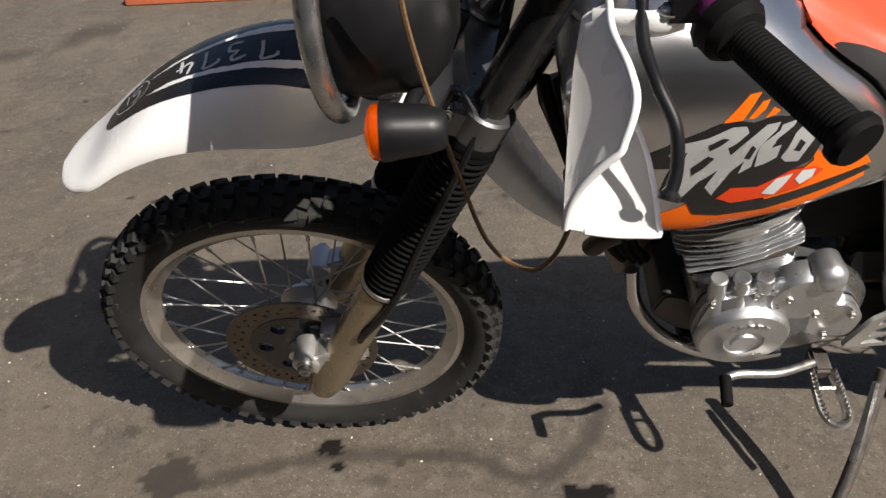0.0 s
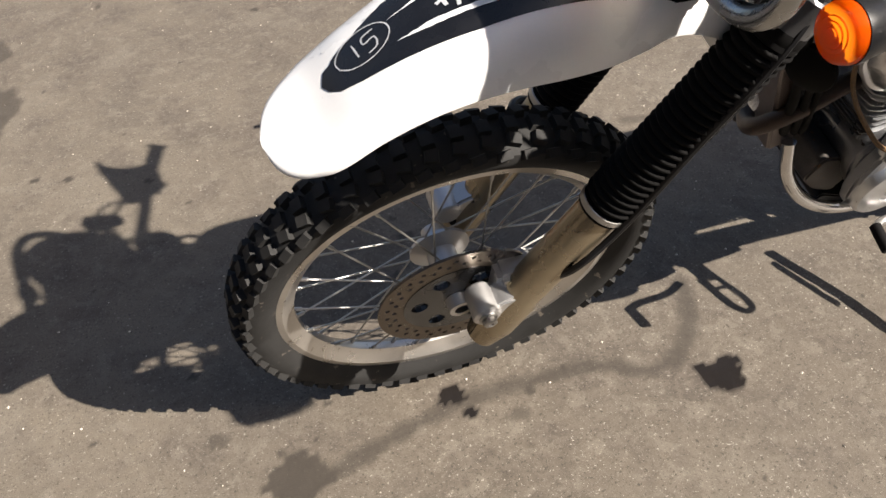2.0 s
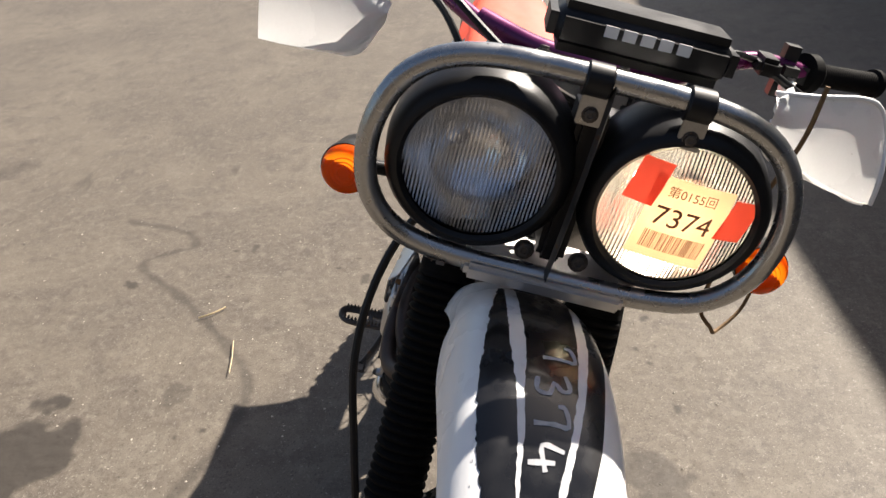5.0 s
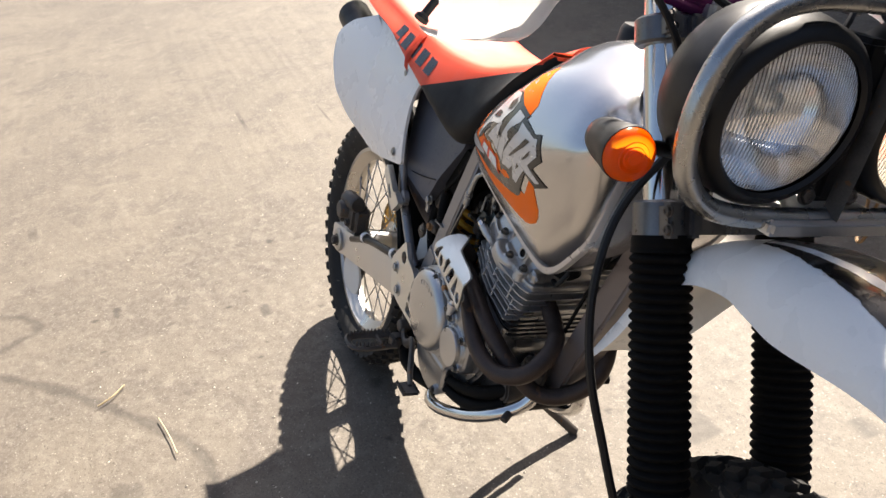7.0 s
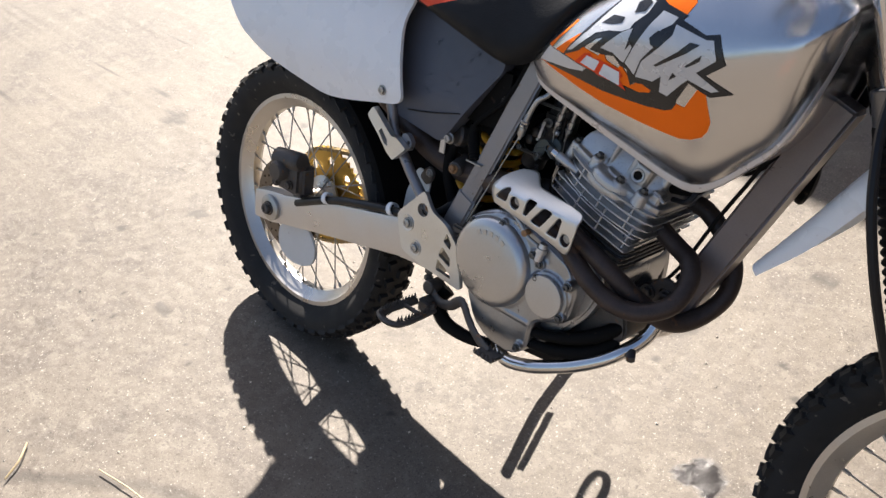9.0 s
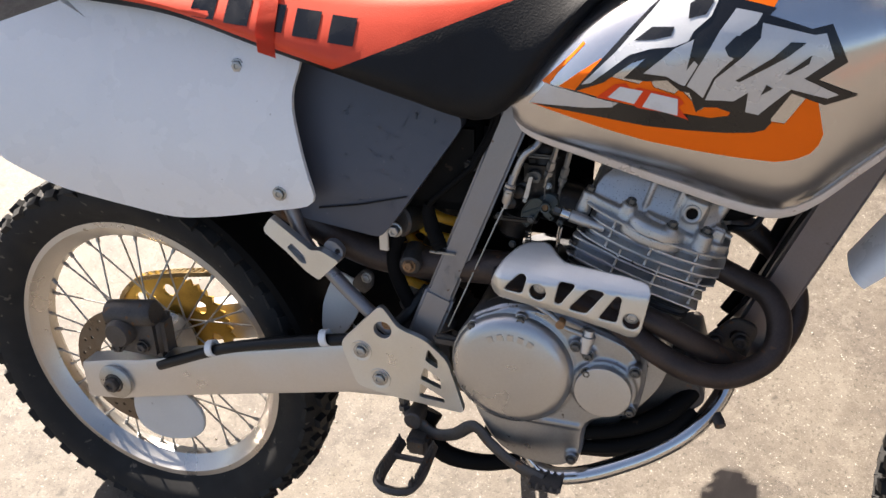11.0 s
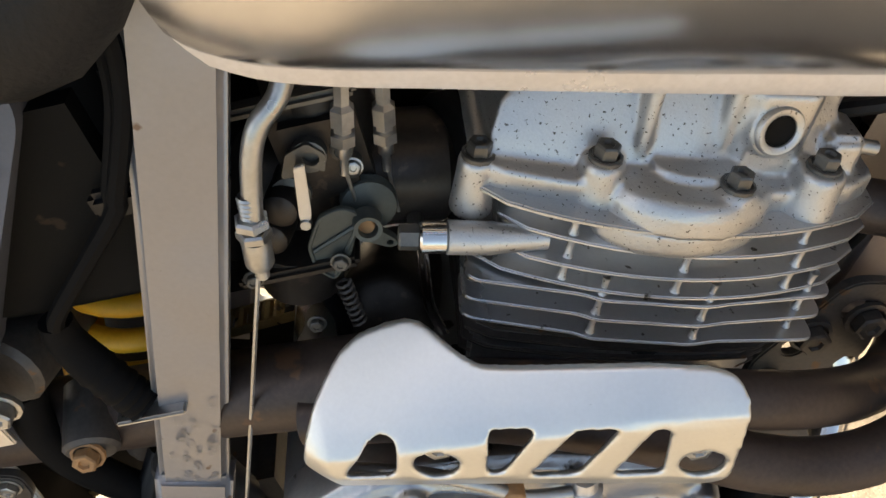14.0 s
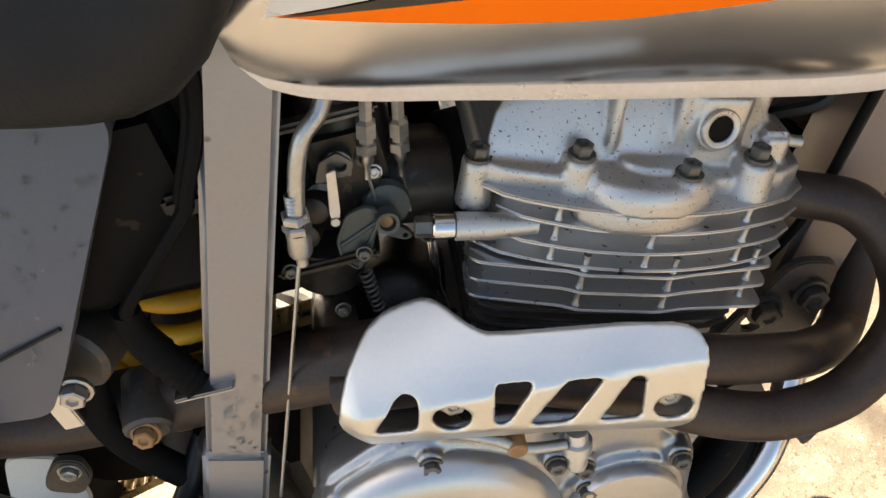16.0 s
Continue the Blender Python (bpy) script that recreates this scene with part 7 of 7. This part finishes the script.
# exhaust and heat shield
part("header_pipe", tube([(0.135, -0.030, 0.632), (0.160, -0.030, 0.616), (0.188, -0.034, 0.605), (0.215, -0.046, 0.598), (0.231, -0.066, 0.578), (0.230, -0.090, 0.552), (0.212, -0.106, 0.534), (0.180, -0.120, 0.523), (0.140, -0.128, 0.529), (0.100, -0.128, 0.547), (0.050, -0.120, 0.576), (-0.02, -0.108, 0.598), (-0.10, -0.095, 0.600)], 0.0142, 18, 6), EXHAUST, bike, "heat-browned exhaust header pipe")
part("header_pipe", tube([(0.140, 0.04, 0.650), (0.180, 0.042, 0.646), (0.222, 0.040, 0.616), (0.250, 0.030, 0.582), (0.258, 0.010, 0.544), (0.238, -0.022, 0.507), (0.212, -0.056, 0.499), (0.180, -0.086, 0.524), (0.140, -0.106, 0.554), (0.100, -0.113, 0.576), (0.04, -0.108, 0.594), (-0.03, -0.095, 0.602)], 0.0142, 18, 8), EXHAUST, bike, "heat-browned exhaust header pipe")
part("exhaust_pipe", tube([(-0.06, -0.085, 0.607), (-0.14, -0.07, 0.597), (-0.22, -0.055, 0.585), (-0.30, -0.06, 0.60), (-0.42, -0.085, 0.68)], 0.022, 18, 6), EXHAUST, bike, "rusty exhaust pipe")
SH = [(-0.098, 0.601), (-0.097, 0.612), (-0.0925, 0.624), (-0.0855, 0.635), (-0.079, 0.641), (-0.071, 0.647), (-0.061, 0.651), (-0.046, 0.6535), (-0.037, 0.654), (-0.031, 0.6525), (-0.021, 0.647), (-0.012, 0.6435), (0.001, 0.643), (0.025, 0.643), (0.058, 0.643), (0.078, 0.642), (0.087, 0.640), (0.0895, 0.635), (0.088, 0.625), (0.086, 0.608), (0.083, 0.588), (0.078, 0.577), (0.070, 0.574), (0.044, 0.579), (0.001, 0.585), (-0.043, 0.589), (-0.072, 0.591), (-0.088, 0.592), (-0.095, 0.595)]
SLOTS = [rounded([(-0.080, 0.6065), (-0.068, 0.622), (-0.060, 0.628), (-0.052, 0.626), (-0.057, 0.605)], 0.004, 3), rounded([(-0.018, 0.601), (-0.013, 0.628), (0.006, 0.628), (-0.011, 0.601)], 0.003, 3), rounded([(-0.001, 0.597), (0.021, 0.627), (0.040, 0.6265), (0.020, 0.5955)], 0.004, 3), rounded([(0.034, 0.593), (0.053, 0.6255), (0.059, 0.6235), (0.055, 0.592)], 0.003, 3), circle(-0.038, 0.611, 0.0098, 16), circle(0.071, 0.597, 0.0095, 16)]
shield_bm = skin(rounded(SH, 0.003), 0.0, 0.003, 0.005, SLOTS)
for v in shield_bm.verts:
    x, z = v.co.x, v.co.z
    fold = z - (0.6275 + 0.06 * x)
    v.co.y = -0.146 - 0.12 * x + 1.28 * max(0, fold + 0.004) ** 1.3 / 0.025**0.3 + 0.6 * max(0, -0.084 - x) ** 1.2 / 0.015**0.2 + 0.35 * max(0, 0.010 - (z - (0.585 - 0.13 * x)))
grown = bmesh.ops.extrude_face_region(shield_bm, geom=shield_bm.faces[:])
bmesh.ops.translate(shield_bm, vec=(0, 0.0042, -0.0018), verts=[g for g in grown["geom"] if isinstance(g, bmesh.types.BMVert)])
shield_ob = cast("heat_shield", shield_bm, SHIELD, "satin aluminium exhaust heat shield with slots", bike, 0.0011, 9, None)
for x, z in ((-0.036, 0.6135), (0.071, 0.598)):
    part("shield_screw", bolt((x, -0.136 - 0.12 * x, z), (0, -1, 0), 0.0065, 0.005), STEEL, shield_ob)

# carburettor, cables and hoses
carb_ob = part("carburettor", rod((-0.10, -0.02, 0.69), (-0.01, -0.012, 0.668), 0.028, 22), SHADED_ALLOY, bike, "dirty alloy carburettor, tank shade in its colour")
part("slide_chamber", lathe([(0, 0), (0.022, 0), (0.024, 0.006), (0.024, 0.050), (0.020, 0.055), (0, 0.055)], 20, xf=axis_xf((-0.060, -0.022, 0.700), (0.1, 0, 1))), SHADED_ALLOY, carb_ob)
part("float_bowl", lathe([(0, 0), (0.024, 0.0), (0.0245, 0.006), (0.021, 0.010), (0.0200, 0.030), (0.014, 0.036), (0, 0.036)], 26, xf=axis_xf((-0.084, -0.040, 0.668), (-0.25, 0, -1))), SHADED_ALLOY, carb_ob, "grimy float bowl, tank shade in its colour")
part("bowl_flange", box(-0.084, -0.050, 0.665, 0.056, 0.034, 0.006, 0.002), SHADED_ALLOY, carb_ob)
for x, z in ((-0.104, 0.668), (-0.064, 0.668), (-0.086, 0.632)):
    part("bowl_screw", bolt((x, -0.066, z), (0, -1, 0.1), 0.0035, 0.004), OLD_BOLT, carb_ob)
part("overflow_hose", tube([(-0.084, -0.045, 0.634), (-0.080, -0.046, 0.610), (-0.086, -0.050, 0.580), (-0.092, -0.052, 0.55)], 0.0042, 10, 5), GAITER, carb_ob, "black overflow hose")
part("starter_motor", lathe([(0.0, 0.020), (0.012, 0.0195), (0.016, 0.017), (0.022, 0.016), (0.0265, 0.011), (0.0275, 0.0), (0.0275, -0.05)], 32, xf=axis_xf((-0.060, -0.028, 0.592), (-0.1, -0.9, 0.35))), SHADED_ALLOY, bike, "dark grimy starter motor, tank shade in its colour")
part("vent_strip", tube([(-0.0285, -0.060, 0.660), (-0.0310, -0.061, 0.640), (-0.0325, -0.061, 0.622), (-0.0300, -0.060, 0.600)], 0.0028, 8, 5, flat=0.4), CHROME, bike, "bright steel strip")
part("linkage_plate", box(-0.060, -0.040, 0.712, 0.038, 0.020, 0.050, 0.006), SHADED_ALLOY, carb_ob)
part("cable_bracket", box(-0.066, -0.050, 0.744, 0.060, 0.010, 0.005, 0.002), OLD_BOLT, carb_ob)
for x, y, z, r in ((-0.050, -0.052, 0.716, 0.005), (-0.063, -0.056, 0.719, 0.0075), (-0.077, -0.054, 0.700, 0.009), (-0.048, -0.053, 0.706, 0.0042), (-0.030, -0.060, 0.664, 0.004)):
    part("carb_stud", lathe([(0, -0.022), (r, -0.022), (r, 0.0), (r * 0.6, 0.0008), (r * 0.55, -0.003), (0, -0.003)], 14, xf=axis_xf((x, y, z), (0, -1, 0.1))), OLD_BOLT, carb_ob)
cam_plate = lathe([(0, 0), (0.0122, 0), (0.0128, 0.0015), (0.0108, 0.004), (0.0128, 0.0065), (0.0122, 0.008), (0.006, 0.009), (0, 0.009)], 26, xf=axis_xf((-0.047, -0.046, 0.684), (0.1, -1, 0.15)))
SECTOR = rounded([(-0.0757, 0.6772), (-0.0667, 0.6920), (-0.0566, 0.6945), (-0.0500, 0.6900), (-0.0547, 0.6790), (-0.0607, 0.6667), (-0.0704, 0.6551), (-0.0766, 0.6638)], 0.003)
merge(cam_plate, plate(SECTOR, -0.0625, -0.0590, bevel=0.0006))
part("throttle_cam", cam_plate, CARB_DARK, carb_ob, "greenish grey throttle cam")
rim_line = [(x, -0.0628, z) for x, z in SECTOR]
part("cam_rim", tube(rim_line, 0.0010, 6, 1, closed=True, smooth=False), CARB_DARK, carb_ob)
for a, c in (((-0.0500, 0.6850), (-0.0745, 0.6740)), ((-0.0520, 0.6830), (-0.0690, 0.6580))):
    part("cam_spoke", rod((a[0], -0.0630, a[1]), (c[0], -0.0630, c[1]), 0.0012, 6), CARB_DARK, carb_ob)
part("cam_arm", plate(rounded([(-0.0500, 0.6800), (-0.0440, 0.6800), (-0.0380, 0.6730), (-0.0370, 0.6690), (-0.0410, 0.6680), (-0.0500, 0.6740)], 0.002), -0.0640, -0.0600, [circle(-0.0405, 0.6712, 0.0016, 8)], 0.0006), CARB_DARK, carb_ob)
part("cam_nut", lathe([(0.0, 0.003), (0.0042, 0.003), (0.0044, 0.0088), (0.0062, 0.0090), (0.0066, 0.0), (0.0, 0.0)], 20, xf=axis_xf((-0.0478, -0.0600, 0.6838), (0.1, -1, 0.15))), CARB_DARK, carb_ob)
part("cam_pin", rod((-0.0478, -0.0600, 0.6838), (-0.0484, -0.0655, 0.6846), 0.0042, 14), RUST, carb_ob)
coil = [(-0.068 + 0.0035 * math.cos(k * 0.8), -0.060 - 0.0035 * math.sin(k * 0.8), 0.650 - 0.030 * k / 60) for k in range(61)]
part("cam_spring", tube(coil, 0.0009, 5, 1, smooth=False), DARK_STEEL, carb_ob)
part("choke_lever", plate(rounded([(-0.0688, 0.7205), (-0.0640, 0.7210), (-0.0690, 0.6950), (-0.0712, 0.6905), (-0.0745, 0.6912), (-0.0745, 0.6950)], 0.0015), -0.0632, -0.0612, bevel=0.0004), ALLOY, carb_ob, "pale alloy choke lever")
part("choke_pin", rod((-0.0728, -0.060, 0.6900), (-0.0730, -0.0645, 0.6905), 0.0026, 12), STEEL, carb_ob)
part("choke_bracket", plate(rounded([(-0.0716, 0.7236), (-0.0615, 0.7268), (-0.0557, 0.7199), (-0.0584, 0.7107), (-0.0628, 0.7154), (-0.0686, 0.7116), (-0.0770, 0.7120)], 0.002), -0.0575, -0.0545, [circle(-0.0620, 0.7190, 0.0035, 12)], 0.0005), OLD_BOLT, carb_ob)
part("bracket_screw", bolt((-0.0473, -0.0520, 0.7072), (0, -1, 0.2), 0.0032, 0.003), STEEL, carb_ob)
for x, z in ((-0.081, 0.6985), (-0.090, 0.684)):
    part("carb_cap", lathe([(0, 0.008), (0.0062, 0.0075), (0.0080, 0.006), (0.0084, 0.0), (0.0084, -0.010)], 18, xf=axis_xf((x, -0.056, z), (-0.2, -1, 0.1))), SHADED_ALLOY, carb_ob)
for x, y, z, way in ((-0.0475, -0.055, 0.722, (0.25, 0, 1)), (-0.032, -0.045, 0.712, (0.2, 0, 1))):
    m = axis_xf((x, y, z), way)
    adj = lathe([(0.0, -0.016), (0.002, -0.016), (0.002, -0.008), (0.0036, -0.006), (0.0036, 0.0)], 10, None, m)
    lathe([(0.0056, 0.0), (0.0056, 0.005), (0.004, 0.006), (0.004, 0.008), (0.0054, 0.009), (0.0054, 0.017), (0.0034, 0.019), (0.0034, 0.05), (0, 0.05)], 6, adj, m)
    part("cable_adjuster", adj, STEEL, carb_ob, "zinc cable adjuster")
    part("adjuster_cable", rod(Vector((x, y, z)) - Vector(way).normalized() * 0.012, (x - 0.004, y + 0.002, z - 0.042), 0.0009, 6), STEEL, carb_ob)
part("clutch_cable_guide", tube([(-0.042, -0.062, 0.800), (-0.056, -0.080, 0.769), (-0.068, -0.085, 0.758), (-0.075, -0.086, 0.746), (-0.081, -0.0865, 0.729), (-0.0845, -0.087, 0.717)], 0.0042, 12, 6), STEEL, bike, "bent zinc cable guide pipe")
NUT = axis_xf((-0.0858, -0.087, 0.7145), (0.2, 0, 1))
thread = [(0.0036 + 0.0006 * (k % 2), 0.016 - 0.0011 * k) for k in range(16)]
cable = part("cable_thread", lathe(thread, 14, xf=NUT), STEEL, bike, "threaded zinc cable end")
for low, spin in ((0.0005, 10), (-0.0055, 35)):
    part("cable_nut", lathe([(0.0035, 0.0046), (0.0060, 0.0046), (0.0072, 0.0036), (0.0072, 0.0006), (0.0060, 0.0), (0.0035, 0.0)], 6, xf=NUT @ Matrix.Translation((0, 0, low)) @ Matrix.Rotation(radians(spin), 4, "Z")), STEEL, cable, "zinc hexagon nut")
part("cable_barrel", lathe([(0, -0.006), (0.0058, -0.006), (0.0060, -0.0075), (0.0060, -0.019), (0.0052, -0.0205), (0.0030, -0.021), (0.0030, -0.027), (0, -0.027)], 18, xf=NUT), STEEL, cable)
part("clutch_inner_cable", rod((-0.0915, -0.087, 0.692), (-0.160, -0.099, 0.520), 0.0011, 6), STEEL, bike, "bare steel cable")
part("clutch_arm", box(-0.150, -0.112, 0.508, 0.05, 0.012, 0.014, 0.004), DARK_STEEL, bike)
part("intake_rubber", rod((-0.012, -0.02, 0.676), (0.01, -0.01, 0.670), 0.032, 20), GAITER, bike)
part("air_duct", tube([(-0.10, -0.03, 0.69), (-0.14, -0.015, 0.70), (-0.17, 0, 0.72)], 0.034, 16, 4), GAITER, bike, "black rubber intake duct")
part("wire_sleeve", tube([(-0.100, -0.083, 0.81), (-0.107, -0.085, 0.781), (-0.128, -0.085, 0.743), (-0.133, -0.085, 0.734), (-0.156, -0.085, 0.712), (-0.182, -0.085, 0.687), (-0.189, -0.082, 0.674)], 0.0038, 8), GAITER, bike, "black wiring sleeve")
part("wire_sleeve", tube([(-0.106, -0.081, 0.81), (-0.112, -0.083, 0.781), (-0.131, -0.083, 0.745), (-0.136, -0.083, 0.734), (-0.152, -0.083, 0.717)], 0.0026, 8), GAITER, bike, "black wiring sleeve")
part("wire_clip", box(-0.128, -0.080, 0.735, 0.030, 0.009, 0.013, 0.003), BLACK, bike)
part("hose_boot", tube([(-0.188, -0.080, 0.680), (-0.190, -0.080, 0.668), (-0.186, -0.082, 0.652), (-0.178, -0.086, 0.636), (-0.172, -0.088, 0.624)], lambda t: 0.0075 + 0.0022 * min(1, t * 2) + 0.0006 * math.sin(t * 70) * (t > 0.55), 12, 8), GAITER, bike, "black rubber hose boot")
part("hose_tab", box(-0.168, -0.088, 0.622, 0.034, 0.018, 0.003, 0.001), STEEL, bike)
part("drain_hose", tube([(-0.235, -0.070, 0.630), (-0.242, -0.072, 0.60), (-0.238, -0.072, 0.565), (-0.215, -0.068, 0.51), (-0.20, -0.06, 0.47)], 0.0098, 12, 6), GAITER, bike, "black rubber drain hose")
part("air_screw", bolt((-0.231, -0.090, 0.644), (0, -1, 0), 0.0072, 0.010), STEEL, bike)
part("panel_bracket", box(-0.249, -0.086, 0.626, 0.012, 0.004, 0.030, 0.001), ALLOY, bike)
part("rusty_bolt", bolt((-0.215, -0.088, 0.594), (0, -1, 0.2), 0.0065, 0.008), RUST, bike, "rust-stained bolt")
part("linkage_boss", rod((-0.218, -0.05, 0.602), (-0.215, -0.086, 0.592), 0.014, 18), DARK_STEEL, bike, "rusty suspension linkage boss")
# Three added black sheets stand in for mudguard and shade, hiding the lit ground.
part("inner_backing", plate(rounded([(-0.46, 0.80), (-0.13, 0.80), (-0.125, 0.70), (-0.17, 0.60), (-0.205, 0.57), (-0.215, 0.41), (-0.26, 0.40), (-0.355, 0.41), (-0.385, 0.50), (-0.41, 0.56), (-0.46, 0.65)], 0.02), 0.030, 0.036), SHADED_BLACK, bike, "black sheet added for inner mudguard and shade")
part("carb_gap_sheet", plate(rounded([(-0.12, 0.78), (-0.005, 0.76), (-0.01, 0.60), (-0.16, 0.60)], 0.02), 0.045, 0.05), SHADED_BLACK, bike, "black sheet added behind the carburettor for shade")
part("rear_gap_sheet", plate(rounded([(-0.27, 0.63), (-0.10, 0.61), (-0.10, 0.555), (-0.205, 0.555), (-0.215, 0.47), (-0.24, 0.47)], 0.02), 0.047, 0.052), SHADED_BLACK, bike, "black sheet added behind the frame tube for shade")
part("master_cylinder", rod((-0.186, -0.072, 0.56), (-0.176, -0.072, 0.50), 0.018, 16), DARK_STEEL, bike, "rusty rear brake cylinder")
part("oil_pipe", tube([(-0.088, -0.120, 0.590), (-0.050, -0.130, 0.590), (-0.022, -0.136, 0.580), (-0.006, -0.138, 0.568), (0.016, -0.136, 0.560)], 0.0033, 10), STEEL, bike, "thin steel oil pipe")
part("pipe_union", lathe([(0, -0.004), (0.0060, -0.004), (0.0066, 0.0), (0.0066, 0.009), (0.0088, 0.010), (0.0088, 0.018), (0.0066, 0.019), (0.0060, 0.026), (0, 0.027)], 20, xf=axis_xf((0.0205, -0.134, 0.540), (0.12, 0.06, 1))), ENGINE, bike, "silver pipe union")
part("pipe_clip", rod((-0.010, -0.130, 0.571), (-0.010, -0.142, 0.571), 0.0055, 12), RUST, bike)

# ---- loose things on the ground ----
def straw(name, a, b, r, label):
    d = Vector(b) - Vector(a)
    bm = tube([Vector(a), Vector(a) + d * 0.5 + Vector((0.006, 0.004, 0.001)), Vector(b)], r, 5, 3, flat=0.6)
    tagged(part(name, bm, STRAW, None), label, "straw", group="straws on the ground")


straw("straw", (-0.775, -0.705, 0.004), (-0.83, -0.635, 0.004), 0.003, "dry pale straw lying on the concrete")
straw("straw", (-0.65, -0.56, 0.003), (-0.50, -0.53, 0.003), 0.0018, "long thin dry straw lying on the concrete")
grit = bmesh.new()
rnd = random.Random(21)
for _ in range(1500):
    x, y = rnd.uniform(-2.6, 2.4), rnd.uniform(-2.6, 0.8)
    r = rnd.choice((0.0008, 0.001, 0.0014, 0.002, 0.0028))
    z = float(ground_height(np.array(x), np.array(y))) + r * 0.3
    vs = [grit.verts.new((x + r * rnd.uniform(0.6, 1.6) * math.cos(q), y + r * rnd.uniform(0.6, 1.6) * math.sin(q), z)) for q in (0, 1.6, 3.1, 4.6)]
    tip = grit.verts.new((x, y, z + r * 0.9))
    for k in range(4):
        grit.faces.new((vs[k], vs[(k + 1) % 4], tip))
tagged(part("grit", grit, material("pale grit", (0.5, 0.45, 0.38), 0.9, vary=0.3, scale=200), None, smooth=0), "pale grit scattered over the concrete", "grit", kind="stuff")
board = box(1.62, -2.85, 0.025, 0.95, 0.10, 0.05, 0.006, xf=Matrix.Translation((1.62, -2.85, 0)) @ Matrix.Rotation(radians(-3), 4, "Z") @ Matrix.Translation((-1.62, 2.85, 0)))
tagged(part("wooden_board", board, PLANK, None), "weathered red painted board lying on the concrete", "board")
# the wheel of a machine parked further off
far = new("parked_wheel")
far.matrix_world = Matrix.Translation((-1.62, -3.22, 0.235)) @ Matrix.Rotation(radians(35), 4, "Z") @ Matrix.Rotation(radians(90), 4, "X")
tagged(far, "small black scooter wheel with a silver rim standing on the concrete", "wheel")
part("tyre", lathe([(0.165, -0.035), (0.20, -0.05), (0.225, -0.04), (0.235, 0), (0.225, 0.04), (0.20, 0.05), (0.165, 0.035)], 40, closed=True), RUBBER, far)
part("rim", lathe([(0.168, -0.036), (0.150, -0.03), (0.145, 0.0), (0.150, 0.03), (0.168, 0.036), (0.160, 0.038), (0.135, 0.03), (0.13, -0.03), (0.16, -0.038)], 40, closed=True), RIM, far)
part("hub", lathe([(0, -0.04), (0.05, -0.04), (0.06, 0.0), (0.05, 0.04), (0, 0.04)], 24), ALLOY, far)
for k in range(5):
    a = math.tau * k / 5
    part("rim_spoke", tube([(0.04 * math.cos(a), 0.04 * math.sin(a), 0), (0.14 * math.cos(a), 0.14 * math.sin(a), 0)], 0.016, 8, 3), ALLOY, far)

# rain drops left on the frame tube and the side cover
DROP = clear("water drop", (1, 1, 1), 0.02, 1.33)
drops = bmesh.new()
rnd = random.Random(8)
for _ in range(150):
    if rnd.random() < 0.7:
        x, z = rnd.uniform(-0.30, -0.16), rnd.uniform(0.66, 0.80)
        if z > 0.775 + 0.9 * (x + 0.15) + 0.02 and x > -0.17:
            continue
        at = (x, -0.0975 + 0.17 * max(0, z - 0.70), z)
        if x > -0.232 + (z - 0.66) * 0.68:
            continue
    else:
        z = rnd.uniform(0.53, 0.62)
        at = (-0.075 - 0.121 * (0.815 - z) / 0.315 + rnd.uniform(-0.012, 0.012), -0.0925 - 0.0, z)
    r = rnd.uniform(0.0008, 0.0024)
    lathe([(r, 0), (r * 0.85, r * 0.3), (r * 0.45, r * 0.5), (0, r * 0.55)], 10, drops, axis_xf(at, (0, -1, 0)))
for _ in range(40):
    x, y = rnd.uniform(0.60, 0.93), -rnd.uniform(0.040, 0.076)
    hit, normal, _, _ = FENDER_TREE.ray_cast(Vector((x, y, 1.6)), Vector((0, 0, -1)))
    if hit is not None and normal.z > 0.2:
        r = rnd.uniform(0.0005, 0.0011)
        lathe([(r, 0), (r * 0.85, r * 0.3), (r * 0.45, r * 0.5), (0, r * 0.55)], 8, drops, axis_xf(hit, normal))
tagged(part("rain_water", drops, DROP, bike, "small clear water drops"), kind="stuff")
